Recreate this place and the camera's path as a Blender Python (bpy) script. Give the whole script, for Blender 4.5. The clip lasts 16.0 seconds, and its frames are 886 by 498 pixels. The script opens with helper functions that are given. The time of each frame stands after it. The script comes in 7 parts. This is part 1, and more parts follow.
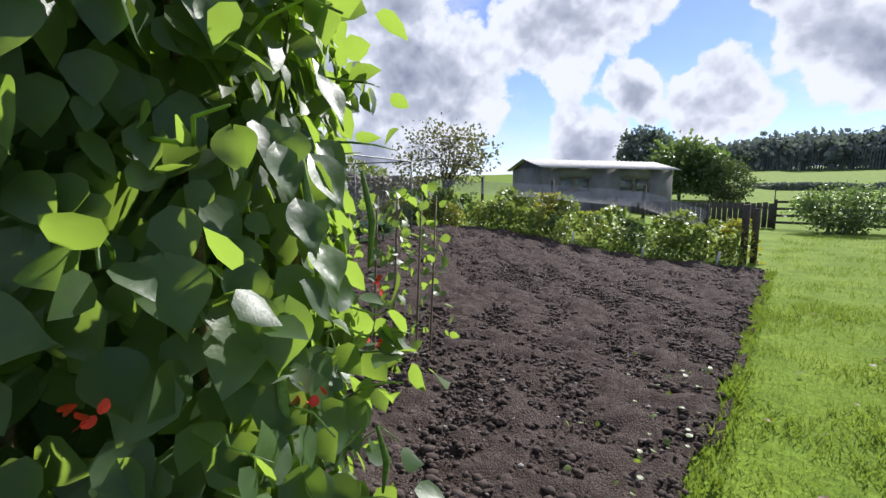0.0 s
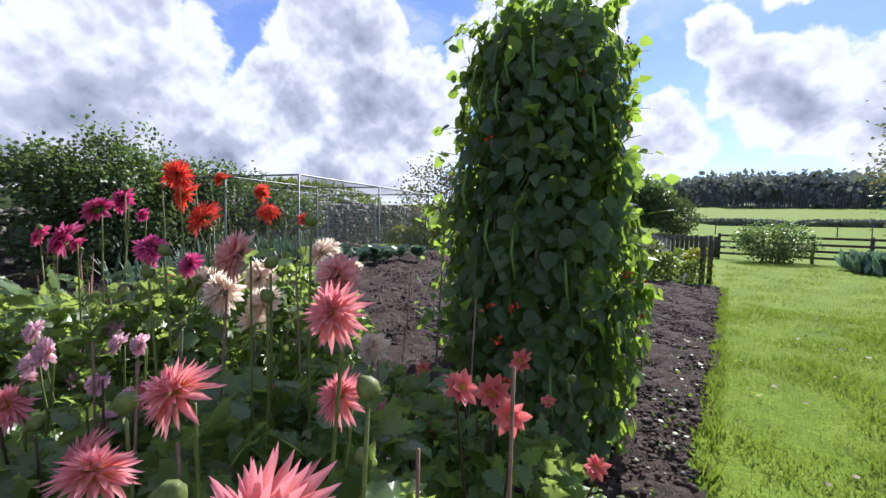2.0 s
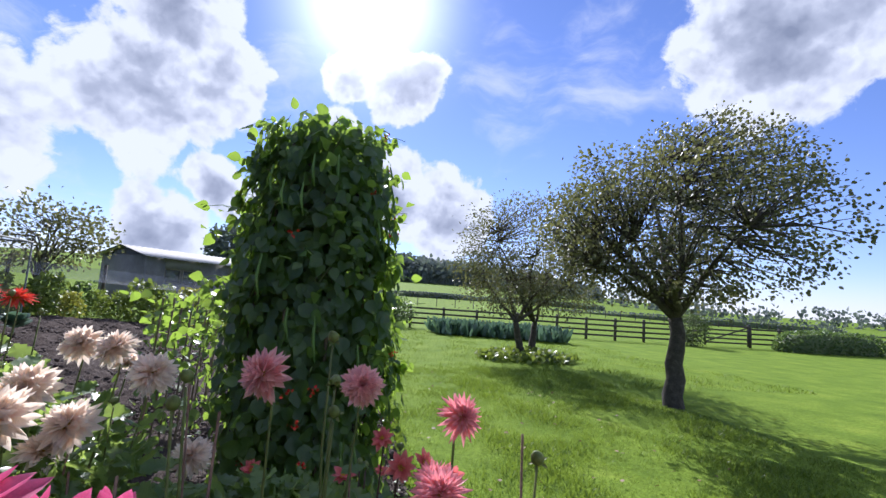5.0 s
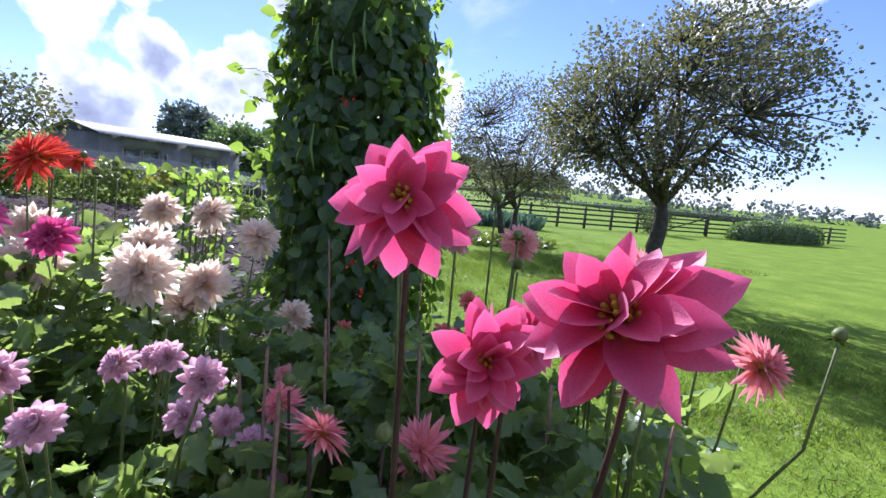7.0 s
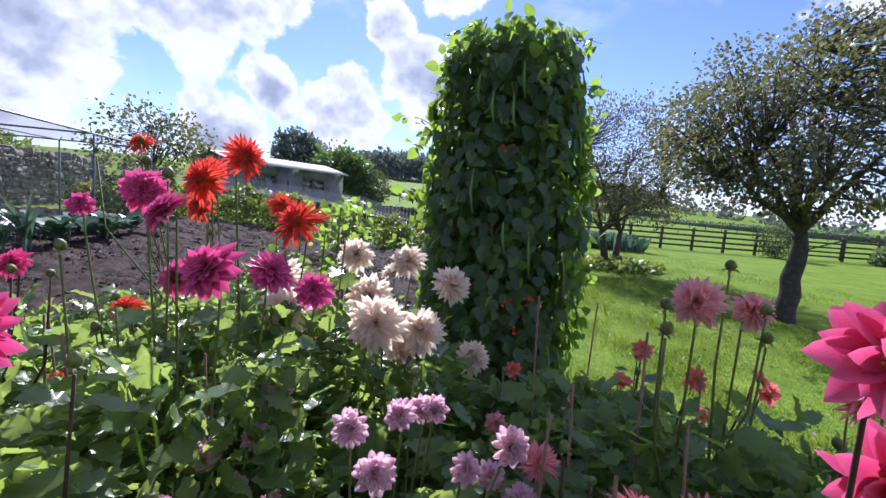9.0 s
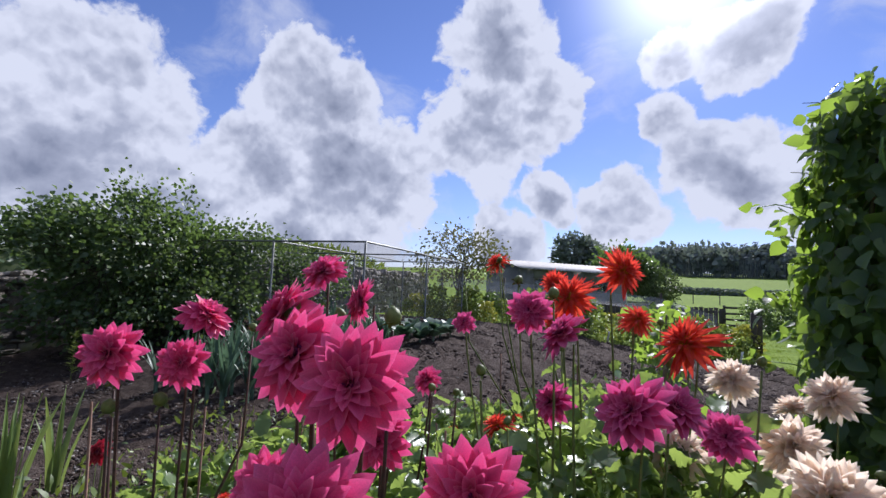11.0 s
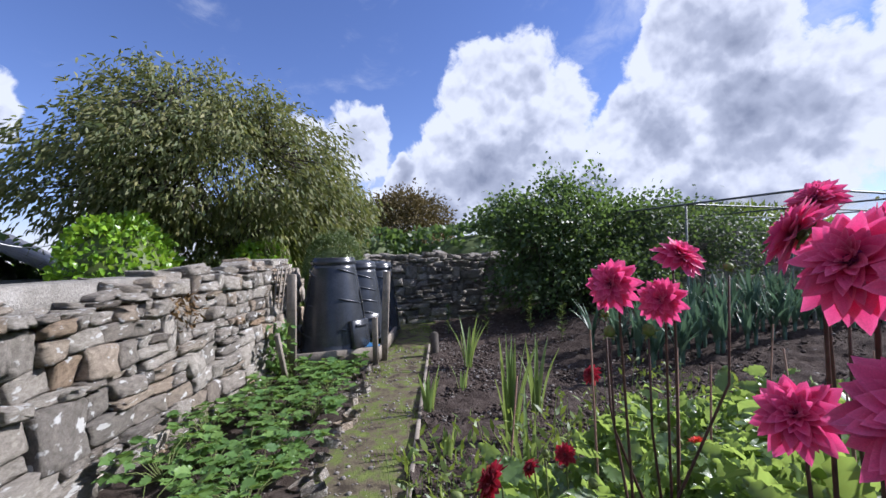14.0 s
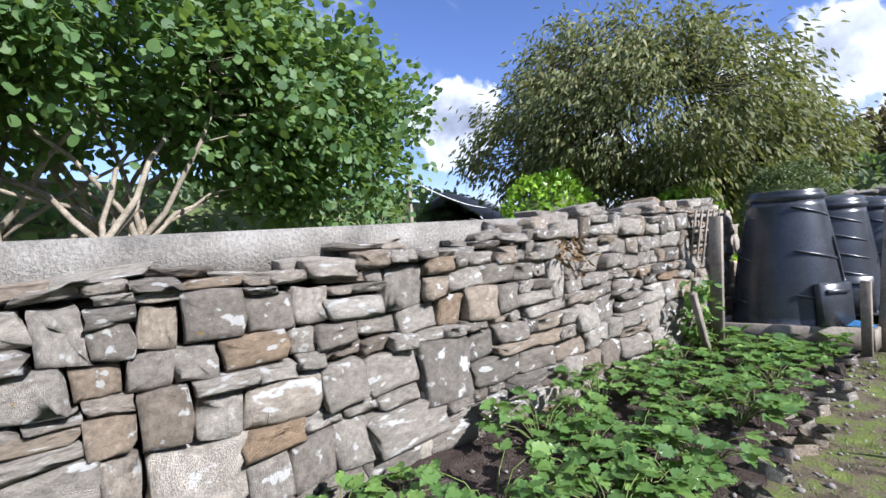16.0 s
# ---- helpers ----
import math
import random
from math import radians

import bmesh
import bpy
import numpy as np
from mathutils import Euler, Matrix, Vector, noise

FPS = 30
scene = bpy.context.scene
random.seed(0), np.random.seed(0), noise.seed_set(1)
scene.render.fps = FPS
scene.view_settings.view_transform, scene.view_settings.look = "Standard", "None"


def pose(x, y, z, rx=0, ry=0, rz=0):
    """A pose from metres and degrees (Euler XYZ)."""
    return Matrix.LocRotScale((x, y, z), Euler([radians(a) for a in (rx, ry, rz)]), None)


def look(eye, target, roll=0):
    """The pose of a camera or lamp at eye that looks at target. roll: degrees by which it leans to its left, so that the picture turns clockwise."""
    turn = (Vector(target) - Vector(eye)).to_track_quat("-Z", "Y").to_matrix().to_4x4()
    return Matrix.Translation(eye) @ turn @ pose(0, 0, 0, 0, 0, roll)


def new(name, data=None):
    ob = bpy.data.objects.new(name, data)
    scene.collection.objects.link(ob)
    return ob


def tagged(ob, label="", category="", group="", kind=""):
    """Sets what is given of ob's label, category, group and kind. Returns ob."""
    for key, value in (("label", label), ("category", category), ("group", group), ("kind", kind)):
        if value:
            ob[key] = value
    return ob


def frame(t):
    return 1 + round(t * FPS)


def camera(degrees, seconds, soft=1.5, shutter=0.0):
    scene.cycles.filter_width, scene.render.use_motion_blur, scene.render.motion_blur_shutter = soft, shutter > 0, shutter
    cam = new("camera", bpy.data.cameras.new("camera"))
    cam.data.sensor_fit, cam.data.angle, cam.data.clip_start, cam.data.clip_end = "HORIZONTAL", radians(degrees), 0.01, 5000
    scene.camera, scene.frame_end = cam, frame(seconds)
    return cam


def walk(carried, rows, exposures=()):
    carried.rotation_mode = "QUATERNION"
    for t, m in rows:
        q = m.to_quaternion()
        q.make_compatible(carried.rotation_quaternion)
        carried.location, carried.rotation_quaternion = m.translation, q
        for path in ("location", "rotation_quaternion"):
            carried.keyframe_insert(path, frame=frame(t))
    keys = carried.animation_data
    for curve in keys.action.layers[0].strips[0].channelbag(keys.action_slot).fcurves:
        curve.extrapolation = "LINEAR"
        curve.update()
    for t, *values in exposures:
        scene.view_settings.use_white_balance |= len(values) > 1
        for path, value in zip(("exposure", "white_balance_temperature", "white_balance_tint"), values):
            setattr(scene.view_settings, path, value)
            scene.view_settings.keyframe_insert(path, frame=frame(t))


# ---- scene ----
cam = camera(88.9, 16.0)
PATH = [
    (0, (0.25, -0.03, 1.267), (-0.965, 1.54, 1.023), 0.1),
    (0.5, (0.291, -0.701, 1.262), (-0.881, 0.901, 1.017), 1.3),
    (1, (0.235, -1.335, 1.31), (-0.915, 0.288, 1.102), 1.2),
    (1.5, (0.197, -1.798, 1.306), (-0.922, -0.149, 1.141), 1.4),
    (2, (0.081, -2.115, 1.261), (-0.988, -0.429, 1.144), 1.3),
    (2.5, (0.086, -2.39, 1.278), (-0.904, -0.654, 1.201), 1.5),
    (3, (0.011, -2.515, 1.257), (-0.861, -0.715, 1.221), 1.7),
    (3.5, (-0.134, -2.545, 1.25), (-0.78, -0.653, 1.277), 2.6),
    (4, (-0.281, -2.555, 1.314), (-0.555, -0.577, 1.426), 3.8),
    (4.5, (-0.486, -2.57, 1.351), (-0.334, -0.587, 1.569), 4.5),
    (4.7, (-0.546, -2.576, 1.362), (-0.243, -0.616, 1.618), 4.9),
    (6.8, (-1.023, -2.471, 1.261), (-0.409, -0.583, 1.017), 4.1),
    (7, (-1.064, -2.473, 1.26), (-0.477, -0.577, 1.011), 4.8),
    (7.5, (-1.141, -2.477, 1.256), (-0.633, -0.566, 0.961), 3.7),
    (8, (-1.224, -2.475, 1.279), (-0.797, -0.546, 0.97), 3.0),
    (8.2, (-1.269, -2.476, 1.301), (-0.869, -0.54, 0.995), 3.5),
    (10.3, (-1.618, -2.402, 1.37), (-2.068, -0.455, 1.452), 3.4),
    (10.5, (-1.648, -2.391, 1.371), (-2.241, -0.485, 1.487), 3.0),
    (11, (-1.709, -2.367, 1.376), (-2.661, -0.616, 1.542), 2.4),
    (11.5, (-1.765, -2.365, 1.362), (-3.028, -0.821, 1.501), 2.0),
    (12, (-1.801, -2.366, 1.338), (-3.306, -1.049, 1.352), 1.8),
    (12.5, (-1.815, -2.389, 1.318), (-3.489, -1.299, 1.229), 1.2),
    (13, (-1.783, -2.43, 1.324), (-3.569, -1.536, 1.223), 0.4),
    (13.5, (-1.763, -2.493, 1.319), (-3.633, -1.786, 1.271), -0.5),
    (14, (-1.753, -2.494, 1.308), (-3.698, -2.03, 1.334), -1.2),
    (14.5, (-1.813, -2.496, 1.294), (-3.806, -2.347, 1.361), -1.7),
    (15, (-2.079, -2.542, 1.228), (-4.066, -2.757, 1.319), -2.6),
    (15.5, (-2.387, -2.498, 1.203), (-4.261, -3.196, 1.225), -2.8),
    (16, (-2.652, -2.431, 1.144), (-4.221, -3.669, 1.067), -3.6),
]
walk(cam, [(t, look(eye, target, roll)) for t, eye, target, roll in PATH], [(0.0, 0.9, 6150, 13), (0.6, 1.15, 6150, 13), (1.5, 1.1, 6000, 15), (4.0, 0.8, 5850, 15), (7.0, 1.25, 5450, 22), (8.2, 1.3, 5450, 22), (10.3, 0.55, 5850, 18), (12.5, 0.65, 5750, 17), (14.5, 0.92, 5750, 16), (16.0, 1.15, 5750, 14)])

# ---- sky, sun, exposure ----
SUN_EL = 34.5
world = bpy.data.worlds.new("World")
scene.world = world
world.use_nodes = True
wt = world.node_tree
wt.nodes.clear()


def wn(kind, **props):
    n = wt.nodes.new(kind)
    for k, v in props.items():
        if k == "operation":
            n.operation = v
        elif k == "blend_type":
            n.blend_type = v
    return n


def wlink(a, b):
    wt.links.new(a, b)


def wmath(op, a, b=None, clamp=False):
    n = wn("ShaderNodeMath", operation=op)
    n.use_clamp = clamp
    for i, v in enumerate((a, b)):
        if v is None:
            continue
        if isinstance(v, (int, float)):
            n.inputs[i].default_value = v
        else:
            wlink(v, n.inputs[i])
    return n.outputs[0]


def wvec(op, a, b):
    n = wn("ShaderNodeVectorMath", operation=op)
    for i, v in enumerate((a, b)):
        if isinstance(v, (tuple, list, Vector)):
            n.inputs[i].default_value = v
        else:
            wlink(v, n.inputs[i])
    return n


def smooth(v, lo, hi, a=0.0, b=1.0):
    n = wt.nodes.new("ShaderNodeMapRange")
    n.interpolation_type = "SMOOTHSTEP"
    wlink(v, n.inputs[0])
    for i, x in zip((1, 2, 3, 4), (lo, hi, a, b)):
        n.inputs[i].default_value = x
    return n.outputs[0]


def sky_dir(az, el):
    a, e = radians(az), radians(el)
    return Vector((-math.sin(a) * math.cos(e), math.cos(a) * math.cos(e), math.sin(e)))


sky = wt.nodes.new("ShaderNodeTexSky")
sky.sky_type = "NISHITA"
sky.sun_disc = False
sky.sun_elevation = radians(SUN_EL)
sky.sun_rotation = 0.0
sky.air_density = 1.0
sky.dust_density = 0.05
sky.ozone_density = 2.0
coord = wt.nodes.new("ShaderNodeTexCoord")
direction = coord.outputs["Generated"]


def wnoise(vec, scale, detail, rough=0.55):
    n = wt.nodes.new("ShaderNodeTexNoise")
    n.inputs["Scale"].default_value = scale
    n.inputs["Detail"].default_value = detail
    n.inputs["Roughness"].default_value = rough
    wlink(vec, n.inputs["Vector"])
    return n


# cumulus heaps: azimuth to the west of the bean tower, elevation, angular radius
HEAPS = [(67, 17, 7.8), (71, 10, 9.2), (51, 13, 6.8), (45, 21, 7.8), (41, 13, 9.9), (35, 10, 5.0), (22, 29, 7.1),
         (24, 20, 8.2), (15, 22, 4.6), (15, 12, 3.9), (7, 9, 5.0), (-4, 13, 6.0), (2, 26, 3.0), (-6, 26, 4.4), (1, 19, 3.4),
         (20, 6, 4.3), (63, 8, 6.5), (75, 6, 5.0), (88, 14, 3.9), (82, 11, 2.3), (94, 11, 5.0), (125, 13, 5.4), (84, 5, 5.0), (-12, 11, 6.1),
         (-49, 29, 9.2), (58, 7, 6.0), (46, 6, 5.5), (110, 7, 5.0)]
def wbillow(vec, scale, detail, rough=0.5):
    """Cauliflower heads: rounded cells at several sizes, 1 in their middle."""
    n = wt.nodes.new("ShaderNodeTexVoronoi")
    n.feature = "SMOOTH_F1"
    n.normalize = True
    n.inputs["Scale"].default_value = scale
    n.inputs["Detail"].default_value = detail
    n.inputs["Roughness"].default_value = rough
    n.inputs["Smoothness"].default_value = 0.35
    wlink(vec, n.inputs["Vector"])
    return wmath("SUBTRACT", 1.0, n.outputs["Distance"])


def moved(vec, noise_scale, detail, rough, amount):
    w = wvec("SUBTRACT", wnoise(vec, noise_scale, detail, rough).outputs["Color"], (0.5, 0.5, 0.5))
    k = wn("ShaderNodeVectorMath", operation="SCALE")
    wlink(w.outputs[0], k.inputs[0])
    k.inputs["Scale"].default_value = amount
    return wvec("ADD", vec, k.outputs[0]).outputs[0]


bent = moved(direction, 4.0, 5, 0.55, 0.20)
cover = None
for az, el, r in HEAPS:
    d = wvec("DISTANCE", bent, sky_dir(az, el)).outputs["Value"]
    v = wmath("SUBTRACT", 1.0, wmath("DIVIDE", d, radians(r) * 1.02))
    cover = v if cover is None else wmath("SMOOTH_MAX", cover, v)
    if v is not cover:
        cover.node.inputs[2].default_value = 0.2
ripple = moved(direction, 22.0, 4, 0.6, 0.03)
billow = wbillow(ripple, 9.0, 3.0, 0.55)
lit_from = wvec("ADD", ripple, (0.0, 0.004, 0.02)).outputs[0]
billow_up = wbillow(lit_from, 9.0, 3.0, 0.55)
fray = wnoise(bent, 14.0, 8, 0.65)
shape = wmath("ADD", cover, wmath("MULTIPLY", wmath("SUBTRACT", billow, 0.62), 1.15))
shape = wmath("ADD", shape, wmath("MULTIPLY", wmath("SUBTRACT", fray.outputs["Fac"], 0.5), 0.7))
# scattered cloud over the rest of the sky, thinner and higher; the full heaps overhead and to the south-east are added
# out of view as fill light
stretch = wvec("MULTIPLY", moved(direction, 2.5, 4, 0.5, 0.3), (1.0, 1.0, 2.2)).outputs[0]
wisps = wnoise(stretch, 3.0, 9, 0.60)
thin = smooth(wisps.outputs["Fac"], 0.49, 0.74, 0.0, 0.62)
sep = wt.nodes.new("ShaderNodeSeparateXYZ")
wlink(direction, sep.inputs[0])
rest = wmath("MAXIMUM", smooth(sep.outputs["Z"], 0.64, 0.82), wmath("MULTIPLY", smooth(sep.outputs["Y"], -0.25, -0.6), smooth(sep.outputs["X"], 0.0, 0.4)))
fill_cloud = wmath("MULTIPLY", smooth(wisps.outputs["Fac"], 0.42, 0.55), rest)
dense = smooth(shape, 0.0, 0.17)
low = smooth(sep.outputs["Z"], 0.10, 0.0, 0.0, 0.6)
alpha = wmath("MAXIMUM", wmath("MAXIMUM", wmath("MAXIMUM", dense, fill_cloud), thin), low)
# bright rims and tops, greyer and bluer hearts and undersides
heart = smooth(shape, 0.12, 1.25)
lump = wnoise(bent, 5.0, 3, 0.5)
grey = wmath("MULTIPLY", heart, smooth(lump.outputs["Fac"], 0.34, 0.66, 0.25, 1.05))
relief = wmath("MULTIPLY", wmath("SUBTRACT", billow_up, billow), 3.2)
grey = wmath("ADD", grey, wmath("MULTIPLY", relief, smooth(shape, 0.0, 0.4)), clamp=True)
tone = wt.nodes.new("ShaderNodeValToRGB")
tone.color_ramp.elements[0].position, tone.color_ramp.elements[0].color = 0.0, (6.3, 6.5, 6.9, 1)
tone.color_ramp.elements[1].position, tone.color_ramp.elements[1].color = 1.0, (2.0, 2.25, 2.9, 1)
mid = tone.color_ramp.elements.new(0.42)
mid.color = (3.7, 3.95, 4.6, 1)
wlink(grey, tone.inputs[0])
blue = wn("ShaderNodeMix")
blue.data_type, blue.blend_type = "RGBA", "MULTIPLY"
blue.inputs[0].default_value = 1.0
wlink(sky.outputs[0], blue.inputs[6])
blue.inputs[7].default_value = (0.84, 0.82, 1.05, 1)
mixed = wn("ShaderNodeMix")
mixed.data_type = "RGBA"
wlink(alpha, mixed.inputs[0])
wlink(blue.outputs[2], mixed.inputs[6])
wlink(tone.outputs[0], mixed.inputs[7])
# haze lit up round the sun
near_sun = wvec("DISTANCE", direction, sky_dir(0, SUN_EL)).outputs["Value"]
halo = wmath("POWER", smooth(near_sun, 0.36, 0.0), 3.2)
glow = wn("ShaderNodeMix")
glow.data_type, glow.blend_type = "RGBA", "ADD"
wlink(halo, glow.inputs[0])
wlink(mixed.outputs[2], glow.inputs[6])
glow.inputs[7].default_value = (11, 11, 11, 1)
bg = wt.nodes.new("ShaderNodeBackground")
bg.inputs[1].default_value = 0.078
wlink(glow.outputs[2], bg.inputs[0])
wout = wt.nodes.new("ShaderNodeOutputWorld")
wlink(bg.outputs[0], wout.inputs[0])

sun_data = bpy.data.lights.new("sun", "SUN")
sun_data.energy, sun_data.angle, sun_data.color = 4.8, radians(0.53), (1.0, 0.95, 0.87)
sun = new("sun", sun_data)
sun.matrix_world = look((0, 0, 30), (0, 30 - 30 - math.cos(radians(SUN_EL)), 30 - math.sin(radians(SUN_EL))))
# ---- materials ----
def shader(name):
    m = bpy.data.materials.new(name)
    m.use_nodes = True
    t = m.node_tree
    return m, t, t.nodes["Principled BSDF"]


def tex_noise(t, scale, detail=5, rough=0.6, coord_name="Object"):
    c = t.nodes.new("ShaderNodeTexCoord")
    n = t.nodes.new("ShaderNodeTexNoise")
    n.inputs["Scale"].default_value, n.inputs["Detail"].default_value, n.inputs["Roughness"].default_value = scale, detail, rough
    t.links.new(c.outputs[coord_name], n.inputs["Vector"])
    return n


def ramp(t, src, stops):
    r = t.nodes.new("ShaderNodeValToRGB")
    e = r.color_ramp.elements
    while len(e) < len(stops):
        e.new(0.5)
    for el, (p, c) in zip(e, stops):
        el.position, el.color = p, (*c, 1)
    t.links.new(src, r.inputs[0])
    return r.outputs[0]


def mixc(t, fac, a, b, blend="MIX"):
    n = t.nodes.new("ShaderNodeMix")
    n.data_type, n.blend_type = "RGBA", blend
    for i, v in ((0, fac), (6, a), (7, b)):
        if isinstance(v, (int, float)):
            n.inputs[i].default_value = v
        elif isinstance(v, tuple):
            n.inputs[i].default_value = (*v, 1)
        else:
            t.links.new(v, n.inputs[i])
    return n.outputs[2]


def bump(t, p, src, strength, distance):
    b = t.nodes.new("ShaderNodeBump")
    b.inputs["Strength"].default_value, b.inputs["Distance"].default_value = strength, distance
    t.links.new(src, b.inputs["Height"])
    t.links.new(b.outputs[0], p.inputs["Normal"])


def surface(name, stops, scale, fine=None, rough=0.85, relief=0.3, depth=0.01, metal=0.0, by_object=0.0, coord_name="Object", spec=0.25):
    """A mottled surface: a coarse colour ramp, a fine grain over it, and relief."""
    m, t, p = shader(name)
    n1 = tex_noise(t, scale, 6, 0.62, coord_name)
    n2 = tex_noise(t, fine or scale * 9, 4, 0.6, coord_name)
    c = ramp(t, n1.outputs["Fac"], stops)
    g = ramp(t, n2.outputs["Fac"], [(0.3, (0.62, 0.62, 0.62)), (0.7, (1.25, 1.25, 1.25))])
    c = mixc(t, 0.8, c, g, "MULTIPLY")
    if by_object:
        info = t.nodes.new("ShaderNodeObjectInfo")
        k = ramp(t, info.outputs["Random"], [(0.0, (1 - by_object,) * 3), (0.5, (1.0, 0.98, 0.95)), (1.0, (1 + by_object,) * 3)])
        c = mixc(t, 1.0, c, k, "MULTIPLY")
    t.links.new(c, p.inputs["Base Color"])
    p.inputs["Roughness"].default_value, p.inputs["Metallic"].default_value = rough, metal
    p.inputs["Specular IOR Level"].default_value = spec
    bump(t, p, n2.outputs["Fac"], relief, depth)
    return m


def leafy(name, dark, light, through_col, gloss=0.45, share=0.35, patch=3.0, random_by="island"):
    """Leaf: colour from leaf to leaf, sheen, and light that comes through it."""
    m, t, p = shader(name)
    if random_by == "island":
        rnd = t.nodes.new("ShaderNodeNewGeometry").outputs["Random Per Island"]
    else:
        rnd = t.nodes.new("ShaderNodeObjectInfo").outputs["Random"]
    n = tex_noise(t, patch, 3)
    vein = tex_noise(t, 60, 3)
    c = ramp(t, rnd, [(0.0, dark), (0.7, tuple((a + b) / 2 for a, b in zip(dark, light))), (1.0, light)])
    c = mixc(t, 0.6, c, ramp(t, n.outputs["Fac"], [(0.3, (0.65, 0.7, 0.6)), (0.7, (1.25, 1.2, 1.1))]), "MULTIPLY")
    c = mixc(t, 0.5, c, ramp(t, vein.outputs["Fac"], [(0.35, (0.75, 0.8, 0.7)), (0.65, (1.15, 1.15, 1.1))]), "MULTIPLY")
    t.links.new(c, p.inputs["Base Color"])
    p.inputs["Roughness"].default_value = gloss
    bump(t, p, vein.outputs["Fac"], 0.25, 0.004)
    tr = t.nodes.new("ShaderNodeBsdfTranslucent")
    t.links.new(mixc(t, 0.75, c, through_col), tr.inputs["Color"])
    mx = t.nodes.new("ShaderNodeMixShader")
    mx.inputs[0].default_value = share
    t.links.new(p.outputs[0], mx.inputs[1])
    t.links.new(tr.outputs[0], mx.inputs[2])
    t.links.new(mx.outputs[0], t.nodes["Material Output"].inputs["Surface"])
    return m


def petal_mat(name, base, mid, tip, share=0.5):
    """Petal: pigment runs from the base of each petal to its tip."""
    m, t, p = shader(name)
    a = t.nodes.new("ShaderNodeAttribute")
    a.attribute_name = "along"
    streak = tex_noise(t, 90, 3)
    rnd = t.nodes.new("ShaderNodeNewGeometry").outputs["Random Per Island"]
    c = ramp(t, a.outputs["Fac"], [(0.0, base), (0.45, mid), (1.0, tip)])
    c = mixc(t, 0.5, c, ramp(t, streak.outputs["Fac"], [(0.3, (0.75, 0.72, 0.75)), (0.7, (1.15, 1.15, 1.15))]), "MULTIPLY")
    c = mixc(t, 0.6, c, ramp(t, rnd, [(0.0, (0.8, 0.76, 0.8)), (1.0, (1.12, 1.1, 1.1))]), "MULTIPLY")
    t.links.new(c, p.inputs["Base Color"])
    p.inputs["Roughness"].default_value = 0.55
    p.inputs["Sheen Weight"].default_value = 0.2
    bump(t, p, streak.outputs["Fac"], 0.2, 0.003)
    tr = t.nodes.new("ShaderNodeBsdfTranslucent")
    t.links.new(c, tr.inputs["Color"])
    mx = t.nodes.new("ShaderNodeMixShader")
    mx.inputs[0].default_value = share
    t.links.new(p.outputs[0], mx.inputs[1])
    t.links.new(tr.outputs[0], mx.inputs[2])
    t.links.new(mx.outputs[0], t.nodes["Material Output"].inputs["Surface"])
    return m


def sheer(name, col, alpha, rough=0.8):
    m, t, p = shader(name)
    n = tex_noise(t, 14, 4)
    t.links.new(ramp(t, n.outputs["Fac"], [(0.3, tuple(c * 0.7 for c in col)), (0.7, col)]), p.inputs["Base Color"])
    p.inputs["Alpha"].default_value, p.inputs["Roughness"].default_value = alpha, rough
    return m


M_GRASS = surface("grass_turf", [(0.3, (0.095, 0.155, 0.02)), (0.55, (0.145, 0.215, 0.027)), (0.75, (0.195, 0.26, 0.036))], 1.3, 26, 0.9, 0.5, 0.03, spec=0.03)
M_BLADE = leafy("grass_blade", (0.075, 0.13, 0.018), (0.15, 0.21, 0.03), (0.26, 0.36, 0.035), 0.5, 0.4, 1.2)
M_SOIL = surface("tilled_soil", [(0.25, (0.042, 0.031, 0.026)), (0.5, (0.08, 0.061, 0.052)), (0.78, (0.14, 0.115, 0.10))], 11, 90, 0.95, 1.0, 0.03, spec=0.08)
M_CLOD = surface("soil_clod", [(0.2, (0.042, 0.031, 0.026)), (0.6, (0.085, 0.066, 0.056)), (0.85, (0.16, 0.135, 0.115))], 6, 80, 0.95, 0.6, 0.01, spec=0.1)
M_PATH = surface("mossy_path", [(0.36, (0.06, 0.048, 0.036)), (0.48, (0.13, 0.108, 0.072)), (0.58, (0.115, 0.14, 0.042)), (0.75, (0.18, 0.205, 0.062))], 7, 80, 0.95, 0.6, 0.012, spec=0.05)
M_PEBBLE = surface("pebble", [(0.3, (0.12, 0.105, 0.092)), (0.7, (0.34, 0.315, 0.29))], 7, 60, 0.9, 0.3, 0.005, spec=0.08)


